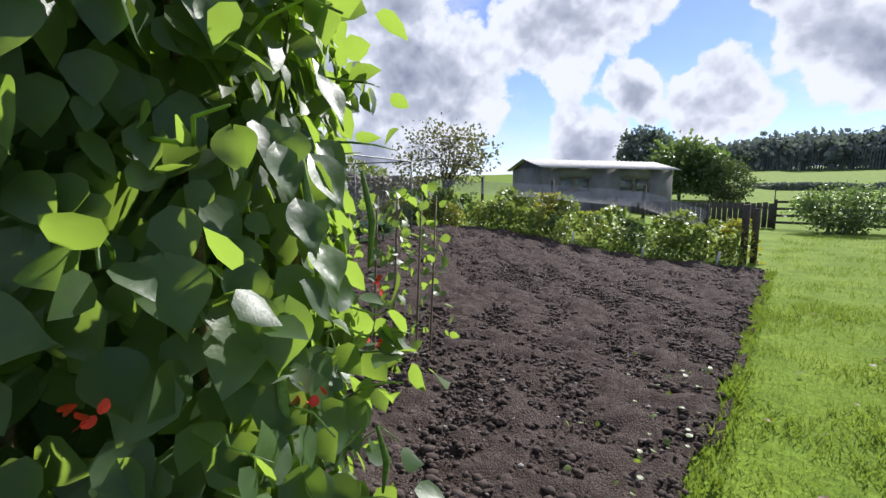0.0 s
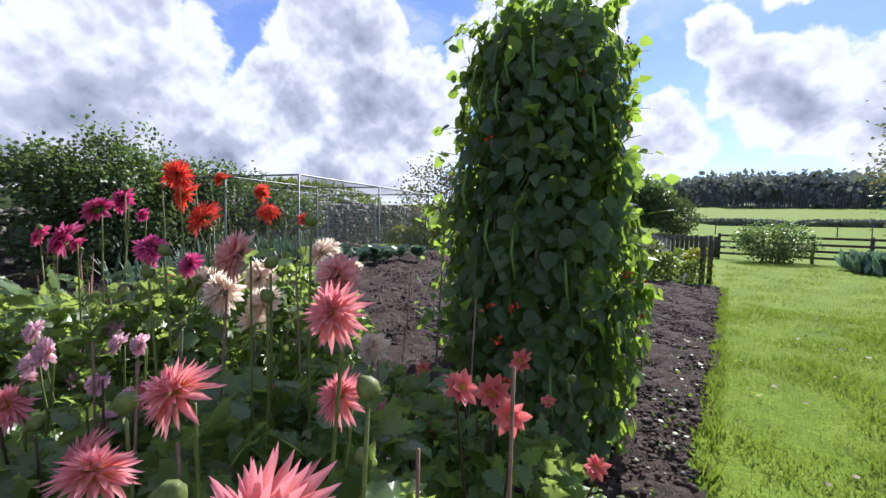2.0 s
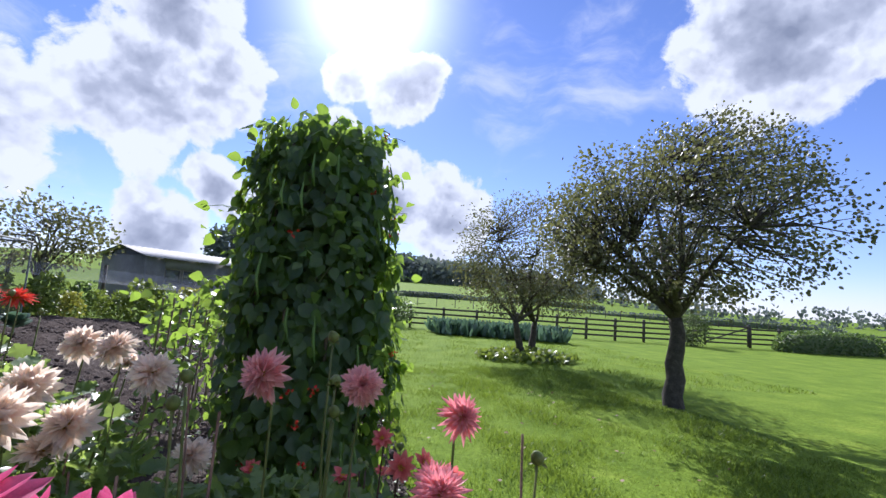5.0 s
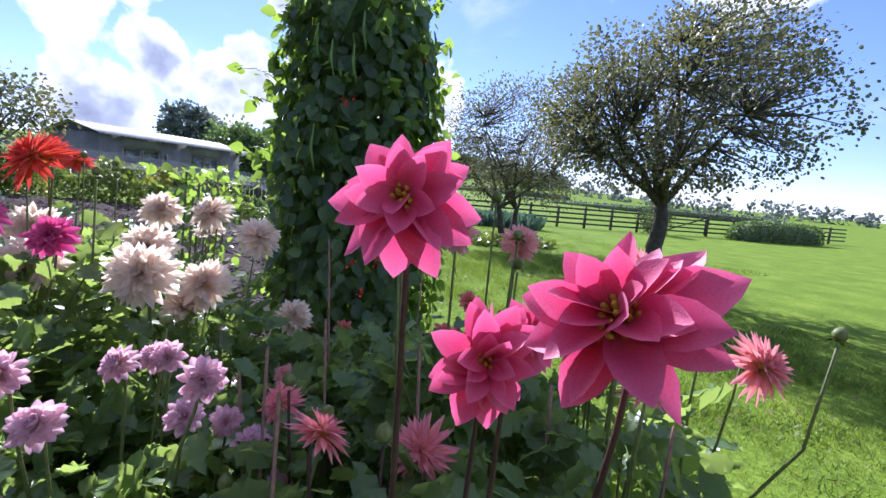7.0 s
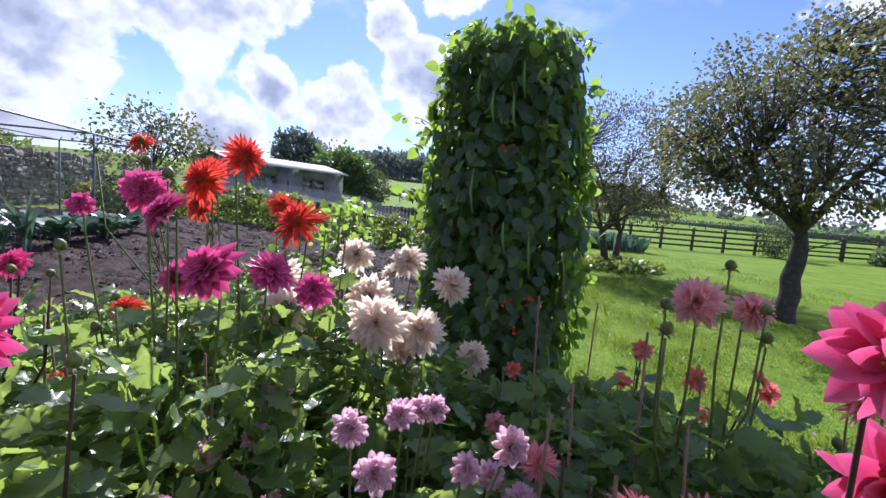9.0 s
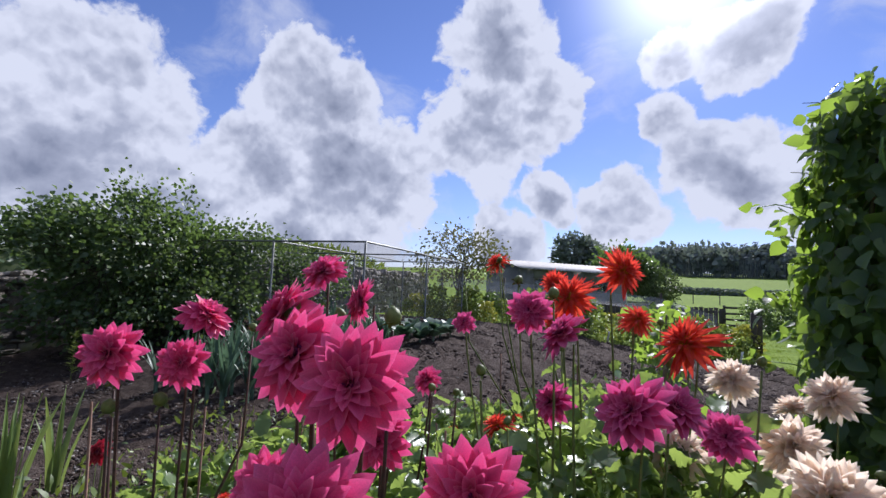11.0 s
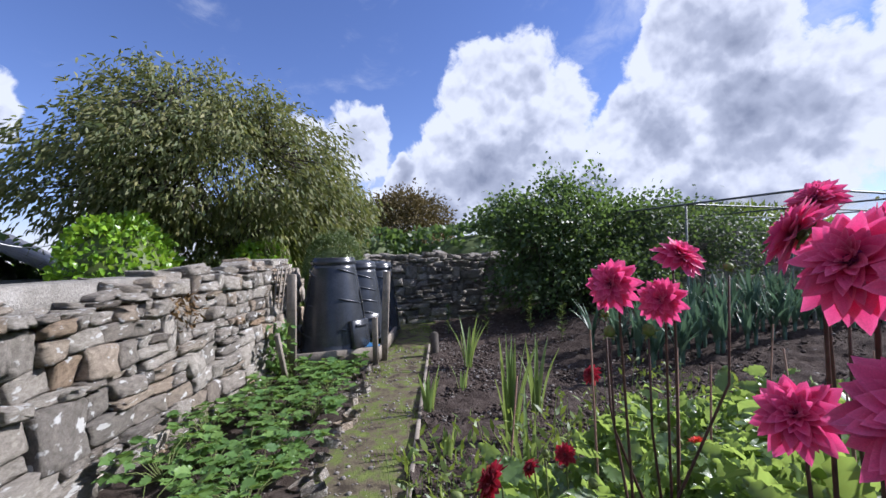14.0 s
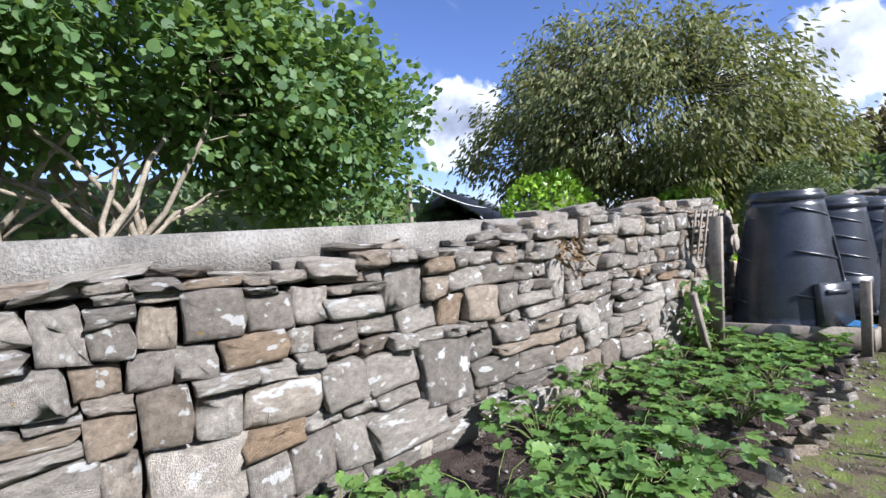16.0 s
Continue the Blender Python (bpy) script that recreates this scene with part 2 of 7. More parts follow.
def stone_mat(name, lichen_amount, stops):
    m, t, p = shader(name)
    n1 = tex_noise(t, 7, 6, 0.65, "Generated")
    n2 = tex_noise(t, 38, 5, 0.7, "Generated")
    n3 = tex_noise(t, 3.1, 3, 0.5, "Generated")
    info = t.nodes.new("ShaderNodeObjectInfo")
    geo = t.nodes.new("ShaderNodeNewGeometry")
    rnd = t.nodes.new("ShaderNodeMath")
    rnd.operation = "FRACT"
    add = t.nodes.new("ShaderNodeMath")
    t.links.new(info.outputs["Random"], add.inputs[0])
    t.links.new(geo.outputs["Random Per Island"], add.inputs[1])
    t.links.new(add.outputs[0], rnd.inputs[0])
    for n in (n1, n2, n3):
        n.noise_dimensions = "4D"
        k = t.nodes.new("ShaderNodeMath")
        k.operation = "MULTIPLY"
        k.inputs[1].default_value = 40
        t.links.new(rnd.outputs[0], k.inputs[0])
        t.links.new(k.outputs[0], n.inputs["W"])
    base = ramp(t, rnd.outputs[0], stops)
    c = mixc(t, 0.85, base, ramp(t, n1.outputs["Fac"], [(0.28, (0.42, 0.40, 0.37)), (0.55, (1.0, 0.98, 0.95)), (0.75, (1.45, 1.43, 1.38))]), "MULTIPLY")
    c = mixc(t, 0.8, c, ramp(t, n2.outputs["Fac"], [(0.3, (0.6, 0.6, 0.6)), (0.7, (1.2, 1.2, 1.2))]), "MULTIPLY")
    lich = ramp(t, n3.outputs["Fac"], [(0.66 - lichen_amount, (0, 0, 0)), (0.70 - lichen_amount, (1, 1, 1))])
    c = mixc(t, lich, c, (0.66, 0.65, 0.61))
    n4 = tex_noise(t, 4.3, 4, 0.6, "Generated")
    n4.noise_dimensions = "4D"
    t.links.new(rnd.outputs[0], n4.inputs["W"])
    c = mixc(t, ramp(t, n4.outputs["Fac"], [(0.69, (0, 0, 0)), (0.72, (1, 1, 1))]), c, (0.42, 0.27, 0.05))
    t.links.new(c, p.inputs["Base Color"])
    p.inputs["Roughness"].default_value = 0.9
    bump(t, p, n2.outputs["Fac"], 0.9, 0.035)
    return m


M_STONE = stone_mat("wall_stone", 0.06, [(0.0, (0.20, 0.18, 0.155)), (0.16, (0.48, 0.44, 0.38)), (0.30, (0.30, 0.265, 0.225)), (0.45, (0.56, 0.52, 0.455)), (0.58, (0.37, 0.26, 0.16)), (0.68, (0.50, 0.46, 0.40)), (0.82, (0.24, 0.205, 0.17)), (0.92, (0.44, 0.36, 0.27)), (1.0, (0.62, 0.585, 0.53))])
M_STONE_W = stone_mat("grey_wall_stone", 0.0, [(0.0, (0.20, 0.185, 0.165)), (0.3, (0.36, 0.33, 0.295)), (0.6, (0.26, 0.235, 0.205)), (1.0, (0.46, 0.43, 0.385))])
# rubble core, coloured extra dark to give the shade in the open joints
M_RUBBLE_SHADE = surface("wall_core", [(0.3, (0.035, 0.03, 0.026)), (0.7, (0.10, 0.085, 0.07))], 8, 50, 0.95, 0.6, 0.02)
M_MORTAR = surface("lime_mortar", [(0.3, (0.28, 0.25, 0.20)), (0.7, (0.42, 0.39, 0.33))], 5, 60, 0.95, 0.5, 0.01)
M_CONCRETE = surface("concrete_block", [(0.3, (0.10, 0.094, 0.083)), (0.5, (0.22, 0.205, 0.18)), (0.75, (0.33, 0.315, 0.285))], 3.5, 70, 0.92, 0.9, 0.012)
M_WOOD = surface("weathered_timber", [(0.3, (0.16, 0.135, 0.11)), (0.7, (0.31, 0.275, 0.23))], 9, 70, 0.85, 0.35, 0.004, by_object=0.15)
M_FENCE = surface("dark_fence_timber", [(0.3, (0.05, 0.042, 0.035)), (0.7, (0.11, 0.095, 0.08))], 6, 60, 0.85, 0.3, 0.005)
M_CANE = surface("bamboo_cane", [(0.3, (0.10, 0.075, 0.05)), (0.7, (0.22, 0.17, 0.10))], 12, 90, 0.6, 0.2, 0.002)
M_STAKE = surface("dahlia_stake", [(0.3, (0.16, 0.09, 0.06)), (0.7, (0.28, 0.17, 0.12))], 12, 90, 0.7, 0.2, 0.002)
M_PLASTIC = surface("black_bin_plastic", [(0.3, (0.026, 0.029, 0.034)), (0.7, (0.048, 0.053, 0.063))], 4, 90, 0.27, 0.06, 0.003, spec=0.5)
M_BARK = surface("tree_bark", [(0.3, (0.05, 0.043, 0.035)), (0.6, (0.105, 0.09, 0.072)), (0.8, (0.19, 0.175, 0.15))], 10, 60, 0.9, 0.6, 0.015)
M_BARK_PALE = surface("pale_bark", [(0.3, (0.16, 0.13, 0.095)), (0.7, (0.36, 0.31, 0.24))], 8, 60, 0.85, 0.4, 0.01)
M_STEM = surface("green_stem", [(0.3, (0.09, 0.12, 0.03)), (0.7, (0.17, 0.2, 0.06))], 14, 80, 0.55, 0.2, 0.002)
M_STEM_DARK = surface("dark_red_stem", [(0.3, (0.05, 0.025, 0.022)), (0.7, (0.10, 0.055, 0.04))], 14, 80, 0.5, 0.2, 0.002)
M_BEAN = leafy("bean_leaf", (0.045, 0.085, 0.04), (0.095, 0.15, 0.062), (0.46, 0.68, 0.07), 0.42, 0.45, 4.0)
M_BEAN_ONE = leafy("bean_leaf_single", (0.04, 0.08, 0.036), (0.085, 0.145, 0.055), (0.44, 0.66, 0.06), 0.4, 0.42, 8.0, "object")
M_DAHLIA = leafy("dahlia_leaf", (0.068, 0.118, 0.046), (0.15, 0.225, 0.082), (0.48, 0.64, 0.12), 0.34, 0.46, 5.0)
M_DAHLIA_ONE = leafy("dahlia_leaf_single", (0.07, 0.12, 0.048), (0.15, 0.225, 0.082), (0.46, 0.62, 0.12), 0.34, 0.38, 8.0, "object")
M_APPLE = leafy("apple_leaf", (0.06, 0.07, 0.038), (0.15, 0.14, 0.075), (0.32, 0.33, 0.10), 0.55, 0.25)
M_CHERRY = leafy("cherry_leaf", (0.07, 0.10, 0.03), (0.22, 0.20, 0.08), (0.3, 0.32, 0.08), 0.65, 0.28)
M_LIME = leafy("laurel_leaf", (0.12, 0.24, 0.02), (0.26, 0.42, 0.04), (0.42, 0.62, 0.05), 0.35, 0.3)
M_HAZEL = leafy("hazel_leaf", (0.045, 0.10, 0.035), (0.13, 0.21, 0.065), (0.34, 0.50, 0.08), 0.6, 0.3)
M_BUSH = leafy("shrub_leaf", (0.035, 0.07, 0.03), (0.11, 0.155, 0.06), (0.26, 0.40, 0.08), 0.5, 0.3)
M_RUSSET = leafy("russet_leaf", (0.09, 0.07, 0.03), (0.17, 0.125, 0.055), (0.26, 0.2, 0.07), 0.9, 0.15)
M_YEW = leafy("clipped_leaf", (0.07, 0.10, 0.03), (0.15, 0.19, 0.06), (0.14, 0.2, 0.05), 0.6, 0.2)
M_TOPIARY = leafy("box_leaf", (0.05, 0.075, 0.022), (0.11, 0.145, 0.045), (0.2, 0.3, 0.06), 0.6, 0.2)
# far foliage: aerial haze painted in as a paler, bluer leaf colour
M_WOODS_HAZE = leafy("hazed_far_leaf", (0.13, 0.155, 0.17), (0.21, 0.235, 0.235), (0.16, 0.2, 0.13), 0.9, 0.3, 0.15)
M_STRAW = leafy("strawberry_leaf", (0.07, 0.145, 0.04), (0.18, 0.29, 0.075), (0.34, 0.5, 0.08), 0.42, 0.28)
M_SWORD = leafy("sword_leaf", (0.09, 0.16, 0.04), (0.22, 0.3, 0.09), (0.4, 0.5, 0.12), 0.45, 0.3)
M_LEEK = leafy("leek_leaf", (0.07, 0.13, 0.09), (0.15, 0.23, 0.17), (0.2, 0.34, 0.18), 0.45, 0.2)
M_VEG = leafy("row_leaf", (0.06, 0.11, 0.025), (0.2, 0.25, 0.05), (0.36, 0.46, 0.06), 0.5, 0.3)
M_VEG_Y = leafy("yellowing_leaf", (0.16, 0.2, 0.03), (0.42, 0.38, 0.06), (0.5, 0.5, 0.06), 0.5, 0.3)
M_DRY = leafy("fallen_leaf", (0.10, 0.055, 0.025), (0.22, 0.13, 0.05), (0.2, 0.12, 0.04), 0.7, 0.1)
M_NET = sheer("bird_net", (0.06, 0.065, 0.06), 0.16)
M_FLEECE = sheer("crop_fleece", (0.42, 0.42, 0.40), 0.3)
M_STEEL = surface("galvanised_tube", [(0.3, (0.12, 0.13, 0.12)), (0.7, (0.22, 0.23, 0.22))], 20, 90, 0.5, 0.1, 0.001, 0.6)
M_RENDER = surface("grey_render", [(0.3, (0.14, 0.135, 0.13)), (0.7, (0.22, 0.213, 0.205))], 2.0, 60, 0.92, 0.3, 0.006)
M_ROOF = surface("corrugated_sheet", [(0.3, (0.30, 0.29, 0.275)), (0.7, (0.45, 0.44, 0.42))], 1.6, 30, 0.75, 0.3, 0.004)
M_SLATE = surface("roof_slate", [(0.3, (0.14, 0.14, 0.145)), (0.7, (0.24, 0.24, 0.245))], 2.5, 30, 0.7, 0.3, 0.006)
M_PAINT = surface("white_paint", [(0.3, (0.62, 0.62, 0.6)), (0.7, (0.78, 0.78, 0.76))], 3, 50, 0.6, 0.1, 0.002)
M_ASPHALT = surface("asphalt_lane", [(0.3, (0.10, 0.10, 0.10)), (0.7, (0.17, 0.165, 0.16))], 1.2, 90, 0.9, 0.3, 0.004)
M_GLASS, _t, _p = shader("window_glass")
_p.inputs["Base Color"].default_value, _p.inputs["Roughness"].default_value, _p.inputs["Transmission Weight"].default_value = (0.75, 0.8, 0.8, 1), 0.05, 0.9
M_DARK = surface("dark_interior", [(0.3, (0.02, 0.02, 0.022)), (0.7, (0.045, 0.045, 0.05))], 3, 20, 0.9, 0.1, 0.002)
M_BLUE = surface("blue_tarpaulin", [(0.3, (0.03, 0.10, 0.22)), (0.7, (0.05, 0.18, 0.36))], 6, 40, 0.5, 0.2, 0.004)
M_RED_POD = surface("scarlet_bean_flower", [(0.3, (0.55, 0.03, 0.015)), (0.7, (0.75, 0.08, 0.03))], 20, 90, 0.6, 0.1, 0.002)
M_POD = surface("bean_pod", [(0.3, (0.10, 0.19, 0.04)), (0.7, (0.17, 0.27, 0.07))], 20, 90, 0.5, 0.2, 0.002)
P_CERISE = petal_mat("cerise_petal", (0.24, 0.01, 0.09), (0.74, 0.04, 0.20), (0.86, 0.14, 0.35), 0.38)
P_MAGENTA = petal_mat("magenta_petal", (0.36, 0.012, 0.10), (0.62, 0.04, 0.20), (0.78, 0.15, 0.37), 0.4)
P_RED = petal_mat("orange_red_petal", (0.9, 0.48, 0.05), (0.80, 0.10, 0.045), (0.78, 0.06, 0.055))
P_WHITE = petal_mat("blush_white_petal", (0.9, 0.68, 0.40), (0.92, 0.78, 0.62), (0.93, 0.84, 0.70))
P_PINK = petal_mat("pink_yellow_petal", (0.90, 0.68, 0.20), (0.86, 0.33, 0.31), (0.88, 0.34, 0.42), 0.42)
P_PALE = petal_mat("pale_pink_petal", (0.86, 0.6, 0.35), (0.9, 0.46, 0.44), (0.9, 0.54, 0.5))
P_LILAC = petal_mat("lilac_petal", (0.86, 0.66, 0.46), (0.84, 0.63, 0.64), (0.80, 0.50, 0.63))
P_ROSE = petal_mat("rose_pink_petal", (0.62, 0.10, 0.08), (0.72, 0.06, 0.19), (0.84, 0.18, 0.36), 0.42)
P_SALMON = petal_mat("salmon_petal", (0.5, 0.04, 0.05), (0.80, 0.17, 0.16), (0.82, 0.27, 0.25))
P_DEEP = petal_mat("deep_red_petal", (0.12, 0.004, 0.01), (0.32, 0.012, 0.025), (0.42, 0.02, 0.045))
P_DISC = surface("yellow_disc", [(0.3, (0.5, 0.28, 0.02)), (0.7, (0.75, 0.5, 0.05))], 60, 200, 0.8, 0.5, 0.003)
P_DISC_DARK = surface("purple_heart", [(0.3, (0.16, 0.01, 0.09)), (0.7, (0.34, 0.03, 0.2))], 60, 200, 0.6, 0.5, 0.003)
# ---- mesh tools ----
RNG = np.random.default_rng(7)


class Build:
    """Gathers vertices and faces (3 or 4 corners) into one mesh."""

    def __init__(self):
        self.v, self.f3, self.f4, self.a, self.n = [], [], [], [], 0

    def add(self, verts, faces, along=None):
        verts = np.asarray(verts, float).reshape(-1, 3)
        for f in faces:
            (self.f3 if len(f) == 3 else self.f4).append(np.asarray([f]) + self.n)
        self.v.append(verts)
        self.a.append(np.zeros(len(verts)) if along is None else np.asarray(along, float))
        self.n += len(verts)

    def add_many(self, verts, tris, quads, along=None):
        """verts (k, n, 3): k copies of a template of n corners, with its faces."""
        k, n, _ = verts.shape
        off = self.n + (np.arange(k) * n)[:, None, None]
        if len(tris):
            self.f3.append((np.asarray(tris)[None] + off).reshape(-1, 3))
        if len(quads):
            self.f4.append((np.asarray(quads)[None] + off).reshape(-1, 4))
        self.v.append(verts.reshape(-1, 3))
        self.a.append(np.zeros(k * n) if along is None else np.tile(along, k))
        self.n += k * n

    def tube(self, pts, radii, sides=6, cap=True):
        pts = np.asarray(pts, float)
        n = len(pts)
        radii = np.broadcast_to(np.asarray(radii, float), (n,))
        tan = np.gradient(pts, axis=0)
        tan /= np.linalg.norm(tan, axis=1)[:, None] + 1e-9
        ref = np.array([0, 0, 1.0]) if abs(tan[0][2]) < 0.9 else np.array([1.0, 0, 0])
        s = np.cross(tan, ref)
        s /= np.linalg.norm(s, axis=1)[:, None] + 1e-9
        u = np.cross(s, tan)
        ang = np.arange(sides) * 2 * np.pi / sides
        ring = pts[:, None] + radii[:, None, None] * (np.cos(ang)[None, :, None] * s[:, None] + np.sin(ang)[None, :, None] * u[:, None])
        i = np.arange(n - 1)[:, None] * sides + np.arange(sides)[None]
        j = np.arange(n - 1)[:, None] * sides + (np.arange(sides)[None] + 1) % sides
        q = np.stack([i, j, j + sides, i + sides], -1).reshape(-1, 4) + self.n
        self.f4.append(q)
        v = ring.reshape(-1, 3)
        if cap:
            v = np.vstack([v, pts[-1:] + tan[-1:] * radii[-1] * 0.5])
            top = self.n + n * sides
            b = self.n + (n - 1) * sides
            self.f3.append(np.array([[b + k, b + (k + 1) % sides, top] for k in range(sides)]))
        self.v.append(v)
        self.a.append(np.zeros(len(v)))
        self.n += len(v)

    def box(self, x0, x1, y0, y1, z0, z1, m=None, chamfer=0.0):
        c = chamfer
        if c <= 0:
            v = np.array([(x, y, z) for z in (z0, z1) for y in (y0, y1) for x in (x0, x1)], float)
            f = [(0, 2, 3, 1), (4, 5, 7, 6), (0, 1, 5, 4), (2, 6, 7, 3), (0, 4, 6, 2), (1, 3, 7, 5)]
        else:
            o = [(x0 + c, y0), (x1 - c, y0), (x1, y0 + c), (x1, y1 - c), (x1 - c, y1), (x0 + c, y1), (x0, y1 - c), (x0, y0 + c)]
            v = np.array([(x, y, z0) for x, y in o] + [(x, y, z1 - c) for x, y in o] + [((x0 + x1) / 2 + (x - (x0 + x1) / 2) * (1 - 2 * c / max(x1 - x0, 1e-6)), (y0 + y1) / 2 + (y - (y0 + y1) / 2) * (1 - 2 * c / max(y1 - y0, 1e-6)), z1) for x, y in o])
            f = [(k, (k + 1) % 8, 8 + (k + 1) % 8, 8 + k) for k in range(8)] + [(8 + k, 8 + (k + 1) % 8, 16 + (k + 1) % 8, 16 + k) for k in range(8)]
            f += [(16, 17, 18, 19), (16, 19, 20, 23), (20, 21, 22, 23), (3, 2, 1, 0), (7, 4, 3, 0), (7, 6, 5, 4)]
        if m is not None:
            v = np.array([m @ Vector(p) for p in v])
        self.add(v, f)

    def mesh(self, name, material, smooth_faces=False):
        me = bpy.data.meshes.new(name)
        v = np.vstack(self.v)
        f3 = np.vstack(self.f3) if self.f3 else np.zeros((0, 3), int)
        f4 = np.vstack(self.f4) if self.f4 else np.zeros((0, 4), int)
        loops = np.concatenate([f3.ravel(), f4.ravel()]).astype(np.int32)
        starts = np.concatenate([np.arange(len(f3)) * 3, len(f3) * 3 + np.arange(len(f4)) * 4]).astype(np.int32)
        me.vertices.add(len(v))
        me.vertices.foreach_set("co", v.astype(np.float32).ravel())
        me.loops.add(len(loops))
        me.loops.foreach_set("vertex_index", loops)
        me.polygons.add(len(starts))
        me.polygons.foreach_set("loop_start", starts)
        if smooth_faces:
            me.polygons.foreach_set("use_smooth", np.ones(len(starts), bool))
        at = me.attributes.new("along", "FLOAT", "POINT")
        at.data.foreach_set("value", np.concatenate(self.a).astype(np.float32))
        me.update(calc_edges=True)
        me.validate()
        me.materials.append(material)
        return me


def part(name, built, material, parent=None, label="", smooth_faces=False, kind=""):
    me = built if isinstance(built, bpy.types.Mesh) else built.mesh(name, material, smooth_faces)
    ob = new(name, me)
    ob.parent = parent
    return tagged(ob, label, kind=kind)


def thing(name, label, category, group="", at=None, kind=""):
    ob = new(name)
    ob.empty_display_size = 0.1
    if at is not None:
        ob.matrix_world = at
    return tagged(ob, label, category, group, kind)


def unit(v):
    v = np.asarray(v, float)
    return v / (np.linalg.norm(v, axis=-1, keepdims=True) + 1e-9)


# leaf outlines: x across, y along, z fold; one unit long
T_OVATE = (np.array([(0, 0, 0), (-.30, .16, .05), (-.40, .42, .09), (-.24, .74, .06), (0, 1, -.06), (.24, .74, .06), (.40, .42, .09), (.30, .16, .05), (0, .42, 0), (0, .74, -.02)]),
           [(0, 8, 1), (1, 8, 2), (3, 9, 4), (0, 7, 8), (7, 6, 8), (9, 5, 4)], [(2, 8, 9, 3), (6, 5, 9, 8)])
T_SMALL = (np.array([(0, 0, 0), (-.27, .45, .08), (0, 1, -.05), (.27, .45, .08)]), [(0, 2, 1), (0, 3, 2)], [])
T_LONG = (np.array([(0, 0, 0), (-.16, .35, .05), (-.10, .75, 0), (0, 1, -.10), (.10, .75, 0), (.16, .35, .05)]), [(2, 4, 3), (0, 5, 1)], [(1, 5, 4, 2)])
T_ROUND = (np.array([(0, 0, 0), (-.36, .18, .05), (-.46, .52, .08), (-.26, .86, .04), (0, 1, 0), (.26, .86, .04), (.46, .52, .08), (.36, .18, .05)]), [(0, 7, 1), (3, 5, 4)], [(1, 7, 6, 2), (2, 6, 5, 3)])
_e = [(0.0, 0.0), (0.22, 0.10), (0.28, 0.06), (0.36, 0.27), (0.31, 0.29), (0.40, 0.48), (0.30, 0.50), (0.30, 0.68), (0.20, 0.70), (0.14, 0.86), (0.0, 1.0)]
T_TOOTH = (np.array([(0, 0, 0), (0, .3, 0), (0, .55, .0), (0, .78, -.02), (0, 1, -.08)] + [(s * x, y, .06 * x / .4 + .03 * math.sin(y * 9)) for s in (-1, 1) for x, y in _e[1:10]]),
           [(0, 1, 5), (1, 6, 5), (1, 8, 7)[:3], (1, 7, 6), (2, 10, 9), (3, 12, 11), (3, 13, 12), (3, 4, 13), (0, 14, 1), (1, 14, 15), (1, 15, 16), (1, 16, 17), (2, 18, 19), (3, 20, 21), (3, 21, 22), (3, 22, 4)],
           [(1, 2, 9, 8), (2, 3, 11, 10), (1, 17, 18, 2), (2, 19, 20, 3)])


T_DAHLIA = (T_TOOTH[0] * [0.72, 1, 1.3], T_TOOTH[1], T_TOOTH[2])


def fine_leaf(widths, cols=5, fold=0.10, wave=0.02):
    """A smooth leaf outline with its half widths given from base to tip."""
    n = len(widths)
    v, q = [], []
    for i, w in enumerate(widths):
        y = i / (n - 1)
        for j in range(cols):
            s = 2 * j / (cols - 1) - 1
            v.append((s * w, y - 0.10 * (1 - y) ** 3 * abs(s), fold * abs(s) * w / 0.4 - 0.10 * y * y + wave * math.sin(9 * y + 2 * s)))
    for i in range(n - 1):
        for j in range(cols - 1):
            q.append((i * cols + j, i * cols + j + 1, (i + 1) * cols + j + 1, (i + 1) * cols + j))
    return np.array(v), [], q


T_HEART = fine_leaf([0.02, 0.27, 0.38, 0.42, 0.40, 0.34, 0.25, 0.14, 0.05, 0.004])


def leaves(b, pos, along, normal, size, template):
    """Lays one leaf at each place: along is the way it points, normal its upper side."""
    tv, tri, quad = template
    pos, along, normal = np.asarray(pos, float), unit(along), np.asarray(normal, float)
    side = unit(np.cross(along, normal))
    up = np.cross(side, along)
    size = np.broadcast_to(np.asarray(size, float), (len(pos),))
    v = pos[:, None] + size[:, None, None] * (tv[None, :, 0:1] * side[:, None] + tv[None, :, 1:2] * along[:, None] + tv[None, :, 2:3] * up[:, None])
    b.add_many(v, tri, quad)


def one_leaf(template, size):
    b = Build()
    leaves(b, [(0, 0, 0)], [(0, 1, 0)], [(0, 0, 1)], [size], template)
    return b


def rand_dirs(n, flat=1.0):
    d = RNG.normal(size=(n, 3))
    d[:, 2] *= flat
    return unit(d)


def height(x, y):
    """The lie of the land: a rise to the north-west of the plot, and fields that climb to the wood."""
    x, y = np.asarray(x, float), np.asarray(y, float)

    def ss(a, lo, hi):
        k = np.clip((a - lo) / (hi - lo), 0, 1)
        return k * k * (3 - 2 * k)
    plot = 0.42 * ss(-x, 1.2, 6.0) * ss(y, -0.6, 3.2)
    far = np.clip(y - 28, 0, None)
    lean = 1 - 0.65 * ss(x / (np.abs(y) + 1), 0.3, 1.1)
    hill = np.where(far < 62, 0.030 * far, 1.86 + 0.060 * (far - 62)) * lean
    return plot + np.clip(hill, 0, 19)
# ---- ground, beds, paths ----
def south_wall_y(x):
    return -4.0 - 0.267 * (x + 4.04)


def path_south(x):
    return -2.69 - 0.21 * (x + 4.34)


